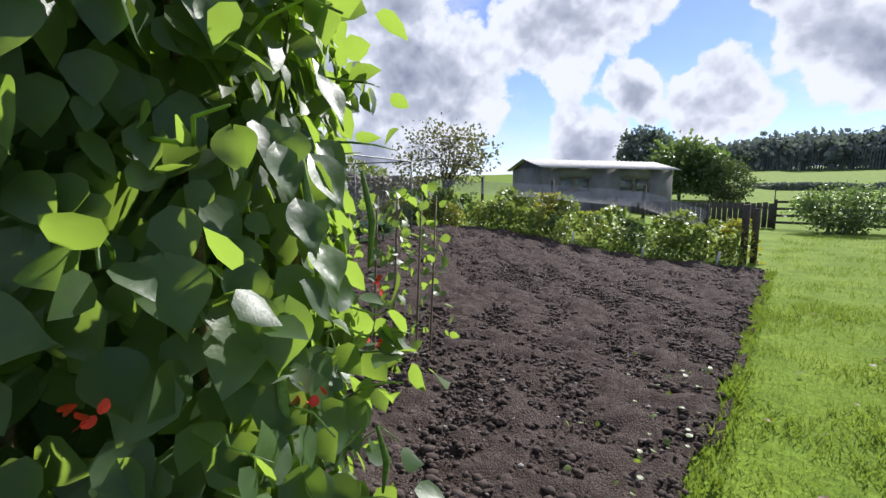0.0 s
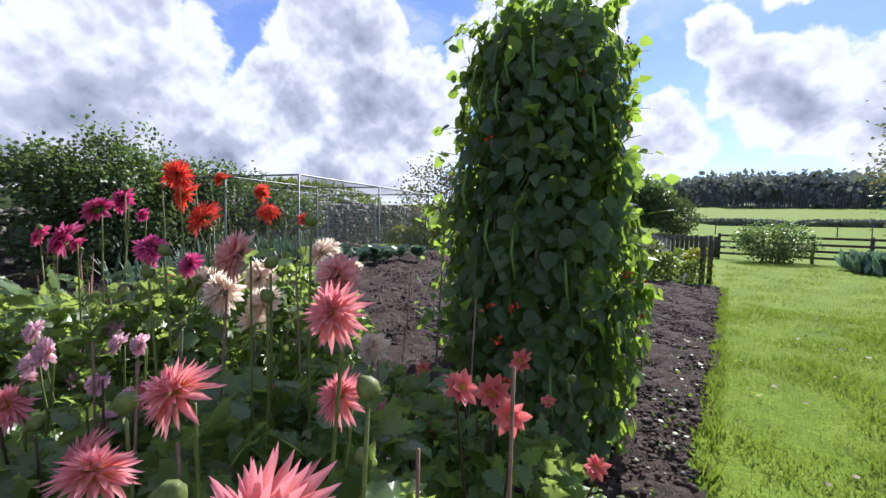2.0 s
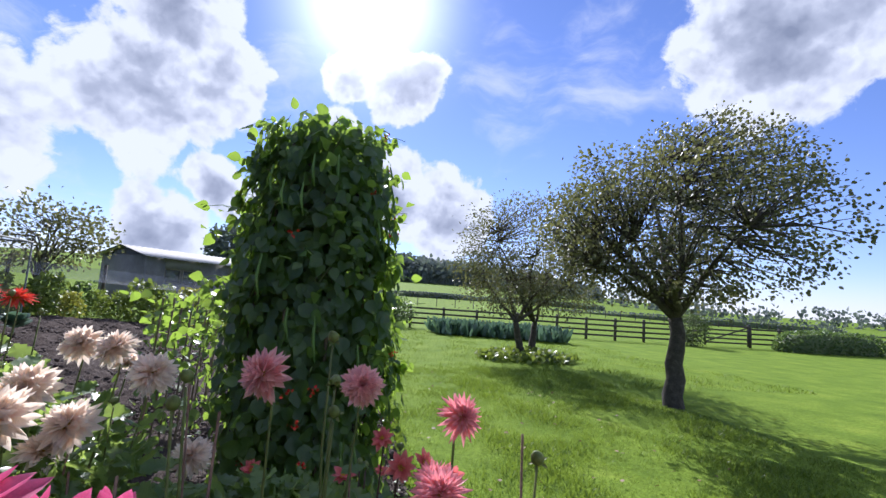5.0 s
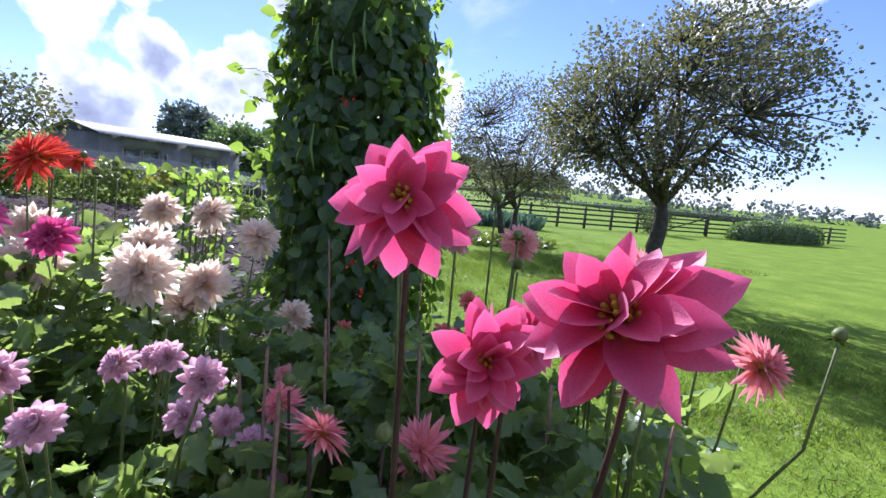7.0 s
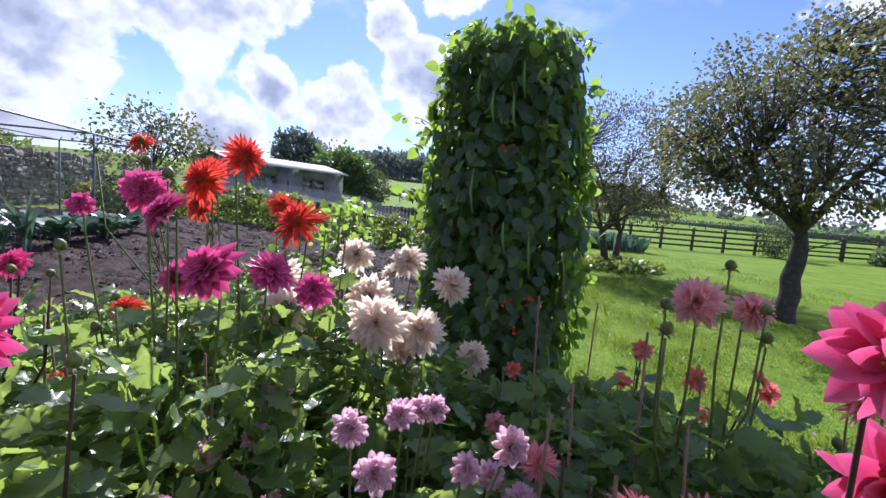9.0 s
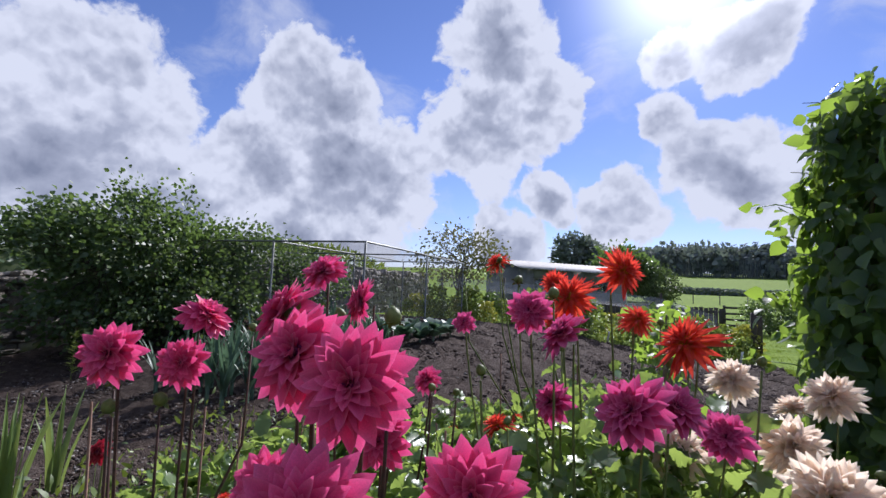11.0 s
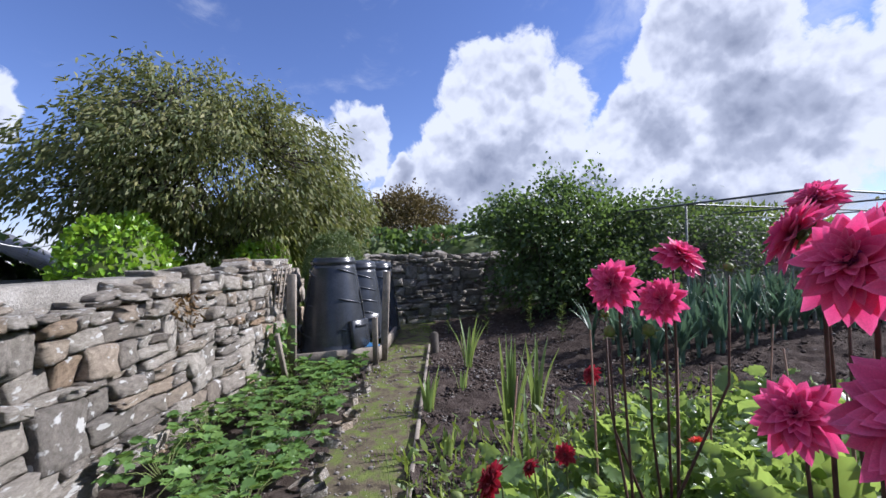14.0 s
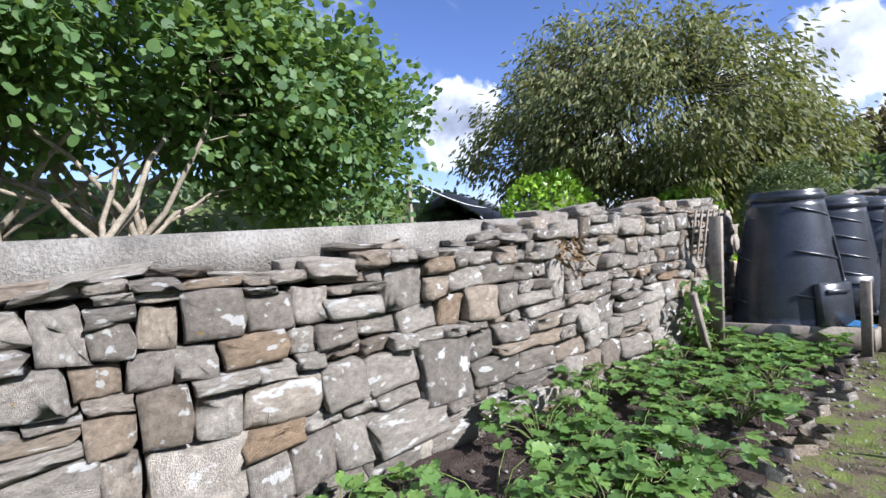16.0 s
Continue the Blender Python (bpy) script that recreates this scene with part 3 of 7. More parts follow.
def bed_south(x):
    """The southern edge of the flower and vegetable beds."""
    return np.where(x > -3.0, -2.34, np.maximum(-2.34, -2.10 - 0.235 * (x + 4.22)))


def grid_sheet(xs, ys, keep, z_of):
    X, Y = np.meshgrid(xs, ys)
    Z = z_of(X, Y)
    b = Build()
    n = len(xs)
    i, j = np.meshgrid(np.arange(len(xs) - 1), np.arange(len(ys) - 1))
    k = keep((X[:-1, :-1] + X[1:, 1:]) / 2, (Y[:-1, :-1] + Y[1:, 1:]) / 2)
    a = (j * n + i)[k]
    b.v, b.n, b.a = [np.stack([X, Y, Z], -1).reshape(-1, 3)], X.size, [np.zeros(X.size)]
    b.f4 = [np.stack([a, a + 1, a + n + 1, a + n], -1)]
    return b


def steps(lo, hi, near_lo, near_hi, fine):
    out = list(np.arange(near_lo, near_hi + 1e-6, fine))
    d, x = fine, near_hi
    while x < hi:
        d = min(d * 1.25, 60)
        x += d
        out.append(x)
    d, x = fine, near_lo
    while x > lo:
        d = min(d * 1.25, 60)
        x -= d
        out.insert(0, x)
    return np.array(out)


def lumpy(x, y, amp, f, seed):
    r = np.random.default_rng(seed)
    z = np.zeros_like(x)
    for o in range(5):
        for _ in range(4):
            a, ph = r.uniform(0, 2 * np.pi), r.uniform(0, 6.3)
            k = f * 1.75 ** o * r.uniform(0.8, 1.25)
            z += amp / 1.55 ** o * np.sin(k * (x * np.cos(a) + y * np.sin(a)) + ph) / 4
    return z


gx, gy = steps(-1500, 1500, -12, 9, 0.5), steps(-1500, 1500, -7, 24, 0.5)
ground = part("ground", grid_sheet(gx, gy, lambda x, y: x == x, lambda x, y: height(x, y) + lumpy(x, y, 0.012, 1.3, 3) - 0.012 - 0.05 * ((x < 0) & (x > -10.6) & (y > bed_south(x) + .5) & (y < 9))), M_GRASS, None, "sunlit mown lawn and rising green pasture", True)
tagged(ground, "", "ground", kind="structure")


def in_bed(x, y):
    return (x < 0.0 + 0.05 * np.sin(y * 5.1) + 0.03 * np.sin(y * 13)) & (y > bed_south(x) + 0.04 * np.sin(x * 6)) & (y < 9.15) & (x > -10.35)


def soil_z(x, y):
    rough = lumpy(x, y, 0.034, 9.0, 11) + lumpy(x, y, 0.02, 2.2, 12) + 0.035 * (RNG.random(x.shape) - 0.5)
    return height(x, y) + 0.035 + rough - 0.05 * np.exp(-np.abs(x) / 0.05) * (x > -0.3)


soil = part("soil_bed", grid_sheet(np.arange(-10.5, 0.1, 0.05), np.arange(-2.6, 9.3, 0.05), in_bed, soil_z), M_SOIL, None, "dark brown freshly dug soil full of clods")
tagged(soil, "", "soil", kind="structure")
strip = part("soil_strip", grid_sheet(np.arange(-7.6, -1.4, 0.06), np.arange(-4.6, -1.6, 0.06), lambda x, y: (y < path_south(x)) & (y > south_wall_y(x) - 0.05), lambda x, y: 0.02 + lumpy(x, y, 0.02, 9, 5)), M_SOIL, None, "strip of dark soil along the stone wall")
tagged(strip, "", "soil", kind="structure")


def scatter_lumps(name, material, n, x_range, y_range, inside, size, label, category, seed, ground_z):
    """Small irregular lumps lying half sunk in the ground."""
    r = np.random.default_rng(seed)
    x, y = r.uniform(*x_range, n), r.uniform(*y_range, n)
    k = inside(x, y)
    x, y = x[k], y[k]
    n = len(x)
    t = (1 + 5 ** 0.5) / 2
    iv = unit(np.array([(-1, t, 0), (1, t, 0), (-1, -t, 0), (1, -t, 0), (0, -1, t), (0, 1, t), (0, -1, -t), (0, 1, -t), (t, 0, -1), (t, 0, 1), (-t, 0, -1), (-t, 0, 1)]))
    tri = [(0, 11, 5), (0, 5, 1), (0, 1, 7), (0, 7, 10), (0, 10, 11), (1, 5, 9), (5, 11, 4), (11, 10, 2), (10, 7, 6), (7, 1, 8), (3, 9, 4), (3, 4, 2), (3, 2, 6), (3, 6, 8), (3, 8, 9), (4, 9, 5), (2, 4, 11), (6, 2, 10), (8, 6, 7), (9, 8, 1)]
    s = size[0] * (size[1] / size[0]) ** (r.random(n) ** 2.2)
    v = iv[None] * (1 + 0.45 * (r.random((n, 12, 1)) - 0.5)) * s[:, None, None] * np.stack([r.uniform(0.7, 1.3, n), r.uniform(0.7, 1.3, n), r.uniform(0.4, 0.8, n)], -1)[:, None]
    v += np.stack([x, y, ground_z(x, y) + s * 0.15], -1)[:, None]
    b = Build()
    b.add_many(v, tri, [])
    ob = part(name, b, material, None, label)
    return tagged(ob, "", category, kind="stuff")


flat_soil = lambda x, y: height(x, y) + 0.035
scatter_lumps("soil_clods", M_CLOD, 26000, (-10, 0), (-2.3, 9.1), in_bed, (0.007, 0.032), "crumbly dark soil clods over the dug bed", "soil clods", 21, flat_soil)
scatter_lumps("soil_clods", M_CLOD, 12000, (-3, 0), (-0.6, 6), in_bed, (0.006, 0.03), "larger dark soil clods beside the lawn", "soil clods", 22, flat_soil)
scatter_lumps("soil_clods", M_CLOD, 14000, (-8.5, -2.8), (-2.2, 1.2), in_bed, (0.006, 0.024), "rough soil clods near the sword-leaved clumps", "soil clods", 25, flat_soil)
scatter_lumps("bed_pebbles", M_PEBBLE, 4500, (-8.5, -2.8), (-2.2, 1.2), in_bed, (0.005, 0.02), "small pale stones by the path", "pebbles", 26, flat_soil)
scatter_lumps("bed_pebbles", M_PEBBLE, 4500, (-10, 0), (-2.3, 9.1), in_bed, (0.006, 0.02), "pale small stones lying in the soil", "pebbles", 23, flat_soil)
scatter_lumps("bed_pebbles", M_PEBBLE, 900, (-7.4, -1.5), (-4, -1.8), lambda x, y: (y < path_south(x)) & (y > south_wall_y(x) + 0.1), (0.006, 0.022), "pale small stones by the strawberry plants", "pebbles", 24, lambda x, y: 0.02 + 0 * x)


scatter_lumps("path_pebbles", M_PEBBLE, 2600, (-8, -2.2), (-3.3, -1.4), lambda x, y: (y > path_south(x) - 0.1) & (y < bed_south(x) + 0.05), (0.005, 0.022), "pale small stones trodden into the path", "pebbles", 27, lambda x, y: 0.012 + 0 * x)


def turf(name, n, x_range, y_range, inside, length, label, seed, power=1.0):
    r = np.random.default_rng(seed)
    x = r.uniform(*x_range, n)
    y = y_range[0] + (y_range[1] - y_range[0]) * r.random(n) ** power
    k = inside(x, y)
    x, y = x[k], y[k]
    n = len(x)
    tuft = np.clip(lumpy(x, y, 0.9, 3.4, seed) + 1, 0.55, 1.6)
    d = np.stack([r.normal(0, 0.55, n), r.normal(0, 0.55, n), np.ones(n)], -1)
    pos = np.stack([x, y, height(x, y) - 0.008], -1)
    b = Build()
    tv = (np.array([(-.07, 0, 0), (.07, 0, 0), (.05, .55, 0.03), (-.05, .55, 0.03), (0, 1, .16)]), [(3, 2, 4)], [(0, 1, 2, 3)])
    leaves(b, pos, d, np.stack([r.normal(size=n), r.normal(size=n), 0.2 * r.normal(size=n)], -1), length * r.uniform(0.6, 1.3, n) * tuft, tv)
    return tagged(part(name, b, M_BLADE, None, label), "", "grass", kind="stuff")


lawn_here = lambda x, y: (x > 0.0 + 0.05 * np.sin(y * 5.1) + 0.03 * np.sin(y * 13) - 0.02)
turf("grass", 90000, (-0.05, 4.5), (-2.3, 7), lawn_here, 0.042, "short bright green lawn grass", 31, 1.4)
turf("grass", 26000, (-0.05, 9), (5, 18), lawn_here, 0.05, "sunlit green lawn farther from the beds", 32, 1.2)
turf("grass", 2600, (-0.03, 0.10), (-2.3, 9), lambda x, y: x == x, 0.055, "ragged grass along the edge of the bed", 33)
path_here = lambda x, y: (y > path_south(x) - 0.02) & (y < bed_south(x) + 0.03) & (y > -3.4)
path = part("path", grid_sheet(np.arange(-10.2, -1.2, 0.08), np.arange(-3.6, 0, 0.08), lambda x, y: (y > path_south(x) - 0.04) & (y < bed_south(x) + 0.06), lambda x, y: 0.012 + lumpy(x, y, 0.008, 6, 15)), M_PATH, None, "narrow mossy path of worn grass and earth")
tagged(path, "", "path", kind="structure")
turf("grass", 44000, (-10, -1.5), (-3.4, -0.4), lambda x, y: path_here(x, y) & (lumpy(x, y, 1.2, 3.5, 9) > -0.5), 0.034, "thin worn grass of the narrow path", 34)

# fallen leaves on the lawn
b = Build()
r = np.random.default_rng(41)
n = 110
x, y = r.uniform(0.1, 3.2, n), -1.8 + 8 * r.random(n) ** 1.3
leaves(b, np.stack([x, y, 0.022 + 0 * x], -1), np.stack([r.normal(size=n), r.normal(size=n), 0.15 * r.normal(size=n)], -1), np.stack([r.normal(0, .3, n), r.normal(0, .3, n), np.ones(n)], -1), r.uniform(0.03, 0.06, n), T_OVATE)
tagged(part("fallen_leaves", b, M_DRY, None, "brown fallen leaves scattered on the lawn"), "", "leaves", kind="stuff")

# seedling weeds at the foot of the bean tower and along the bed's edge
b = Build()
n = 230
x, y = -np.abs(r.normal(0, 0.22, n)) - 0.04, r.uniform(-1.5, 3.5, n)
x[:110], y[:110] = r.normal(-0.75, 0.35, 110), r.normal(-0.35, 0.25, 110)
d = rand_dirs(n)
d[:, 2] = np.abs(d[:, 2]) * 0.7
leaves(b, np.stack([x, y, 0.05 + 0.03 * r.random(n)], -1), d, np.stack([0 * x, 0 * x, 1 + 0 * x], -1) + 0.3 * d, r.uniform(0.02, 0.04, n), T_ROUND)
tagged(part("seedling_weeds", b, M_BLADE, None, "small green weeds at the edge of the soil"), "", "weeds", kind="stuff")
# ---- dry stone walls ----
def stone_mesh(name, seed, material):
    """One rough stone, about a unit cube, its front towards +Y, with broken corners and an uneven, chipped face."""
    r = np.random.default_rng(seed)
    k = 12
    ring = []
    for sx, sz, first in ((-1, -1, 1), (1, -1, 0), (1, 1, 1), (-1, 1, 0)):
        c = r.choice([0.03, 0.06, 0.10, 0.20], p=[.35, .3, .2, .15])
        e = r.choice([0.03, 0.06, 0.10, 0.20], p=[.35, .3, .2, .15])
        a, b_ = (sx * .5, sz * (.5 - c)), (sx * (.5 - e), sz * .5)
        ring += [a, b_] if first else [b_, a]
        ring.append({0: (0, -.5), 3: (.5, 0), 6: (0, .5), 9: (-.5, 0)}[len(ring) - 2])
    ring = np.array(ring) + r.uniform(-.05, .05, (k, 2))
    ring[:, 0] += ring[:, 1] * r.uniform(-.16, .16)
    ring[:, 1] += ring[:, 0] * r.uniform(-.10, .10)
    rows = []
    slope = r.uniform(-.16, .16, 2)
    inner = r.uniform(0.52, 0.70)
    for y, s in ((-0.5, 0.96), (0.38, 1.0), (0.47, 0.955), (0.50, inner)):
        q = ring * s + (r.uniform(-.05, .05, (k, 2)) if s == inner else 0)
        rows.append(np.stack([q[:, 0], y + (y > 0) * (r.uniform(-.05, .04, k) + q @ slope), q[:, 1]], -1))
    v = np.vstack(rows + [np.array([[r.uniform(-.15, .15), 0.50 + r.uniform(-.05, .06), r.uniform(-.15, .15)]])])
    b = Build()
    f = []
    for i in range(3):
        for j in range(k):
            f.append((i * k + j, i * k + (j + 1) % k, (i + 1) * k + (j + 1) % k, (i + 1) * k + j))
    for j in range(k):
        f.append((3 * k + j, 3 * k + (j + 1) % k, 4 * k))
    f = [tuple(reversed(q)) for q in f]
    b.add(v, f)
    return b.mesh(name, material)


def lay_courses(length, top_of, seed, big=(0.11, 0.30), tall=(0.075, 0.165)):
    """Wandering courses of uneven stones along a wall: (along, up, width, height, out) of each stone."""
    r = np.random.default_rng(seed)
    limit = max(top_of(s) for s in np.linspace(0, length, 50)) + 0.05
    levels, z = [], -0.05
    while z < limit + 0.1:
        levels.append((z, r.uniform(0, 6.3, 3), r.uniform(0.6, 1.3)))
        z += r.uniform(*tall) * (0.85 + 0.55 * (1 - min(max(z, 0), 1.0)))

    def level(k, x):
        z, ph, f = levels[k]
        return z + (0 if k == 0 else 0.026 * math.sin(1.1 * f * x + ph[0]) + 0.018 * math.sin(2.9 * f * x + ph[1]) + 0.010 * math.sin(6.7 * x + ph[2]))

    out, taken = [], []
    for k in range(len(levels) - 1):
        x, jumped = -r.uniform(0, 0.2), []
        while x < length:
            hit = [b for a, b in taken if a <= x + 0.03 < b]
            if hit:
                x = hit[0]
                continue
            z0, z1 = level(k, x + .1), level(k + 1, x + .1)
            low = 1 - min(max(z0, 0), 1.0)
            w = r.uniform(*big) * (0.72 + 0.60 * low) * (max(z1 - z0, 0.04) / 0.12) ** 0.35
            ahead = [a for a, b in taken if x < a < x + w + 0.05]
            if ahead:
                w = min(ahead) - x
            if w < 0.035:
                x += w + 0.002
                continue
            z0, z1 = level(k, x + w / 2), level(k + 1, x + w / 2)
            if k + 2 < len(levels) and 0.12 < w < 0.34 and r.random() < 0.07 and level(k + 2, x + w / 2) < top_of(x + w / 2):
                z1 = level(k + 2, x + w / 2) - 0.005
                jumped.append((x, x + w))
            z1 = min(z1, top_of(x + w / 2))
            h = z1 - z0
            if h > 0.03:
                push = lambda: r.uniform(-.035, .03)
                if h > 0.11 and r.random() < 0.30 and not (jumped and jumped[-1][0] == x):
                    cut = r.uniform(0.3, 0.7)
                    out.append((x + w / 2, z0 + h * cut / 2, w, h * cut, push()))
                    if w > 0.22 and r.random() < 0.6:
                        c2 = r.uniform(0.3, 0.7)
                        out.append((x + w * c2 / 2, z0 + h * (1 + cut) / 2, w * c2, h * (1 - cut), push()))
                        out.append((x + w * (1 + c2) / 2, z0 + h * (1 + cut) / 2, w * (1 - c2), h * (1 - cut), push()))
                    else:
                        out.append((x + w / 2, z0 + h * (1 + cut) / 2, w, h * (1 - cut), push()))
                else:
                    out.append((x + w / 2, z0 + h / 2, w, h, push()))
            x += w
        taken = jumped
    return out


# south wall: from behind the camera westwards to the bins; local x runs west along it, +y out of its face
SW_START = Vector((-1.2, float(south_wall_y(-1.2)), 0))
SW_TURN = math.degrees(math.atan2(0.267, -1.0))
SW_LEN = 6.9
sw_m = Matrix.Translation(SW_START) @ pose(0, 0, 0, 0, 0, SW_TURN) @ Matrix.Diagonal((1, -1, 1, 1))
sw_frame = Matrix.Translation(SW_START) @ pose(0, 0, 0, 0, 0, SW_TURN)


def sw_top(s):
    return 1.05 + 0.15 * min(max((s - 3.75) / 0.6, 0), 1) + 0.025 * math.sin(s * 7) + 0.02 * math.sin(s * 2.3)


wall_south = thing("wall_south", "weathered grey and brown dry stone wall with lichen", "stone wall", at=sw_frame, kind="structure")
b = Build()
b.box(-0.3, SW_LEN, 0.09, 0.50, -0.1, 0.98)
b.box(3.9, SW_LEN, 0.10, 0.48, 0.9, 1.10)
part("wall_core", b, M_RUBBLE_SHADE, wall_south, "dark rubble with the gaps' shadow in its colour")
b = Build()
for i in range(9):
    s = 2.6 + i * 0.42
    b.box(s - 0.28, s + 0.3, 0.0 - 0.012 * (i % 3), 0.12, -0.05, 0.24 + 0.05 * math.sin(i * 2.2), chamfer=0.02)
part("mortar_footing", b, M_MORTAR, wall_south, "pale mortared footing of the wall")
# concrete copings behind the broken top
b = Build()
b.box(-2.2, 1.48, 0.10, 0.42, 0.98, 1.165, chamfer=0.012)
part("concrete_coping", b, M_CONCRETE, wall_south, "rough grey concrete coping")
b = Build()
b.box(1.50, 4.35, 0.10, 0.42, 1.02, 1.20, chamfer=0.012)
part("concrete_coping", b, M_CONCRETE, wall_south, "long grey concrete coping")
stones = lay_courses(SW_LEN, sw_top, 51)
MESHES = [stone_mesh("stone", 100 + i, M_STONE) for i in range(26)]
r = np.random.default_rng(52)
stones.sort(key=lambda s: abs(s[0] - 3.2))
SINGLE = stones[:330]
REST = stones[330:]
for along, up, w, h, out in SINGLE:
    ob = new("stone", MESHES[int(r.integers(26))])
    ob.parent = wall_south
    flip = 1 if r.random() < 0.5 else -1
    ob.matrix_local = pose(along, 0.06 - out, up, r.uniform(-4, 4), r.uniform(-4, 4), r.uniform(-4, 4)) @ Matrix.Diagonal((flip * (w - r.uniform(-.006, .012)), -0.24, h - r.uniform(-.006, .010), 1))


def joined_stones(name, items, variants, frame_m, parent, material, label, seed, depth=0.24):
    """Stones too far off to tell apart singly, in one mesh."""
    r = np.random.default_rng(seed)
    b = Build()
    pool = []
    for me in variants:
        v = np.zeros(len(me.vertices) * 3, np.float32)
        me.vertices.foreach_get("co", v)
        pool.append((v.reshape(-1, 3).astype(float), [tuple(p.vertices) for p in me.polygons]))
    for along, up, w, h, out in items:
        v, f = pool[int(r.integers(len(pool)))]
        q = v * np.array([w + 0.002, -depth, h + 0.002]) + np.array([along, 0.06 - out, up])
        b.add(q, [tuple(reversed(p)) for p in f])
    ob = part(name, b, material, parent, label)
    tagged(ob, kind="stuff")
    return ob


joined_stones("stones", REST, MESHES, None, wall_south, M_STONE, "weathered stones of the wall's ends", 53)
# flat capping slivers and turned-up stones on the broken top
for i in range(30):
    s = 0.3 + i * 0.215 + r.uniform(-.05, .05)
    ob = new("capping_stone", MESHES[int(r.integers(26))])
    ob.parent = wall_south
    ob.matrix_local = pose(s, 0.13 + r.uniform(-.04, .06), sw_top(s) + 0.012, r.uniform(-8, 8), r.uniform(-9, 9), r.uniform(-25, 25)) @ Matrix.Diagonal((r.uniform(0.12, 0.28), -0.26, r.uniform(0.03, 0.06) * (1 if s < 3.8 else 1.9), 1))

# west wall: grey, in shade, with upright copings along its northern stretch
WW_A, WW_B = Vector((-10.45, -2.2, 0)), Vector((-11.0, 13.5, 0))
ww_len = (WW_B - WW_A).length
ww_turn = math.degrees(math.atan2(WW_B.y - WW_A.y, WW_B.x - WW_A.x))
ww_frame = Matrix.Translation(WW_A) @ pose(0, 0, 0, 0, 0, ww_turn) @ Matrix.Diagonal((1, 1, 1, 1))


def ww_top(s):
    rise = min(max((s - 3.2) / 3.5, 0), 1)
    return 1.24 + 0.42 * rise + 0.03 * math.sin(s * 5)


wall_west = thing("wall_west", "tall grey dry stone wall standing in shade", "stone wall", at=ww_frame, kind="structure")
# core box: rubble, with the joints' shade painted into its dark colour
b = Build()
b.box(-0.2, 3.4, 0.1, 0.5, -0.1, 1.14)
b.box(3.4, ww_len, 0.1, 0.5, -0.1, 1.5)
part("wall_core", b, M_RUBBLE_SHADE, wall_west, "dark rubble and painted shade between the stones")
W_MESH = [stone_mesh("stone", 300 + i, M_STONE_W) for i in range(14)]
west = lay_courses(ww_len, ww_top, 61, (0.14, 0.34), (0.07, 0.15))
west_single = [s for s in west if s[0] < 3.0]
for along, up, w, h, out in west_single[:200]:
    ob = new("stone", W_MESH[int(r.integers(14))])
    ob.parent = wall_west
    ob.matrix_local = pose(along, 0.06 - out, up, r.uniform(-4, 4), r.uniform(-4, 4), r.uniform(-4, 4)) @ Matrix.Diagonal((w - 0.006, -0.24, h - 0.006, 1))
joined_stones("stones", west_single[200:] + [s for s in west if s[0] >= 3.0], W_MESH, None, wall_west, M_STONE_W, "grey stones of the long shaded wall", 62)
s = 0.1
while s < ww_len:
    w = float(r.uniform(0.16, 0.30))
    ob = new("coping_stone", W_MESH[int(r.integers(14))])
    ob.parent = wall_west
    hh = float(r.uniform(0.12, 0.26)) if s > 4.5 else float(r.uniform(0.07, 0.13))
    ob.matrix_local = pose(s + w / 2, 0.2, ww_top(s) + hh * 0.4, r.uniform(-8, 8), r.uniform(-12, 12), r.uniform(-10, 10)) @ Matrix.Diagonal((w, -0.42, hh, 1))
    s += w

# edging stones and boards along the path
r = np.random.default_rng(71)
for i in range(46):
    x = -2.6 - i * 0.108
    if x < -7.3:
        break
    if r.random() < 0.35:
        continue
    ob = new("edging_stone", MESHES[int(r.integers(26))])
    ob.matrix_world = pose(x, float(path_south(x)) + r.uniform(-.07, .07), 0.008, 90 + r.uniform(-20, 20), r.uniform(-20, 20), r.uniform(0, 360)) @ Matrix.Diagonal((r.uniform(.08, .2), -r.uniform(.06, .1), r.uniform(.06, .12), 1))
    tagged(ob, "small pale flat stone edging the path", "edging stone", "stones edging the path")
for i in range(5):
    x0 = -3.4 - i * 0.95
    b = Build()
    p0, p1 = Vector((x0, float(bed_south(np.array(x0))) - 0.02, 0.03)), Vector((x0 - 0.9, float(bed_south(np.array(x0 - 0.9))) - 0.02, 0.03))
    m = Matrix.Translation(p0) @ pose(0, 0, 0, 0, 0, math.degrees(math.atan2(p1.y - p0.y, p1.x - p0.x)))
    b.box(0, 0.86, -0.014, 0.014, -0.06, 0.025, m, 0.004)
    tagged(part("edging_board", b, M_WOOD, None, "thin weathered board edging the soil bed"), "", "edging board", "boards edging the path")
# ---- bean tower ----
TOWER = np.array([-0.80, 0.27, 0.0])


def tower_radius(z):
    return np.interp(z, [0, 0.25, 0.9, 1.6, 2.15, 2.45], [0.35, 0.40, 0.42, 0.375, 0.32, 0.24])


bean = thing("bean_tower", "tall cane wigwam thickly covered in runner bean leaves", "bean plants", at=Matrix.Translation(TOWER))
r = np.random.default_rng(81)
for k in range(10):
    a = k * 2 * math.pi / 10
    b = Build()
    b.tube([(0.38 * math.cos(a), 0.38 * math.sin(a), -0.05), (0.36 * math.cos(a), 0.36 * math.sin(a), 1.3), (0.22 * math.cos(a), 0.22 * math.sin(a), 2.26)], [0.011, 0.010, 0.008], 6)
    part("cane", b, M_CANE, bean)
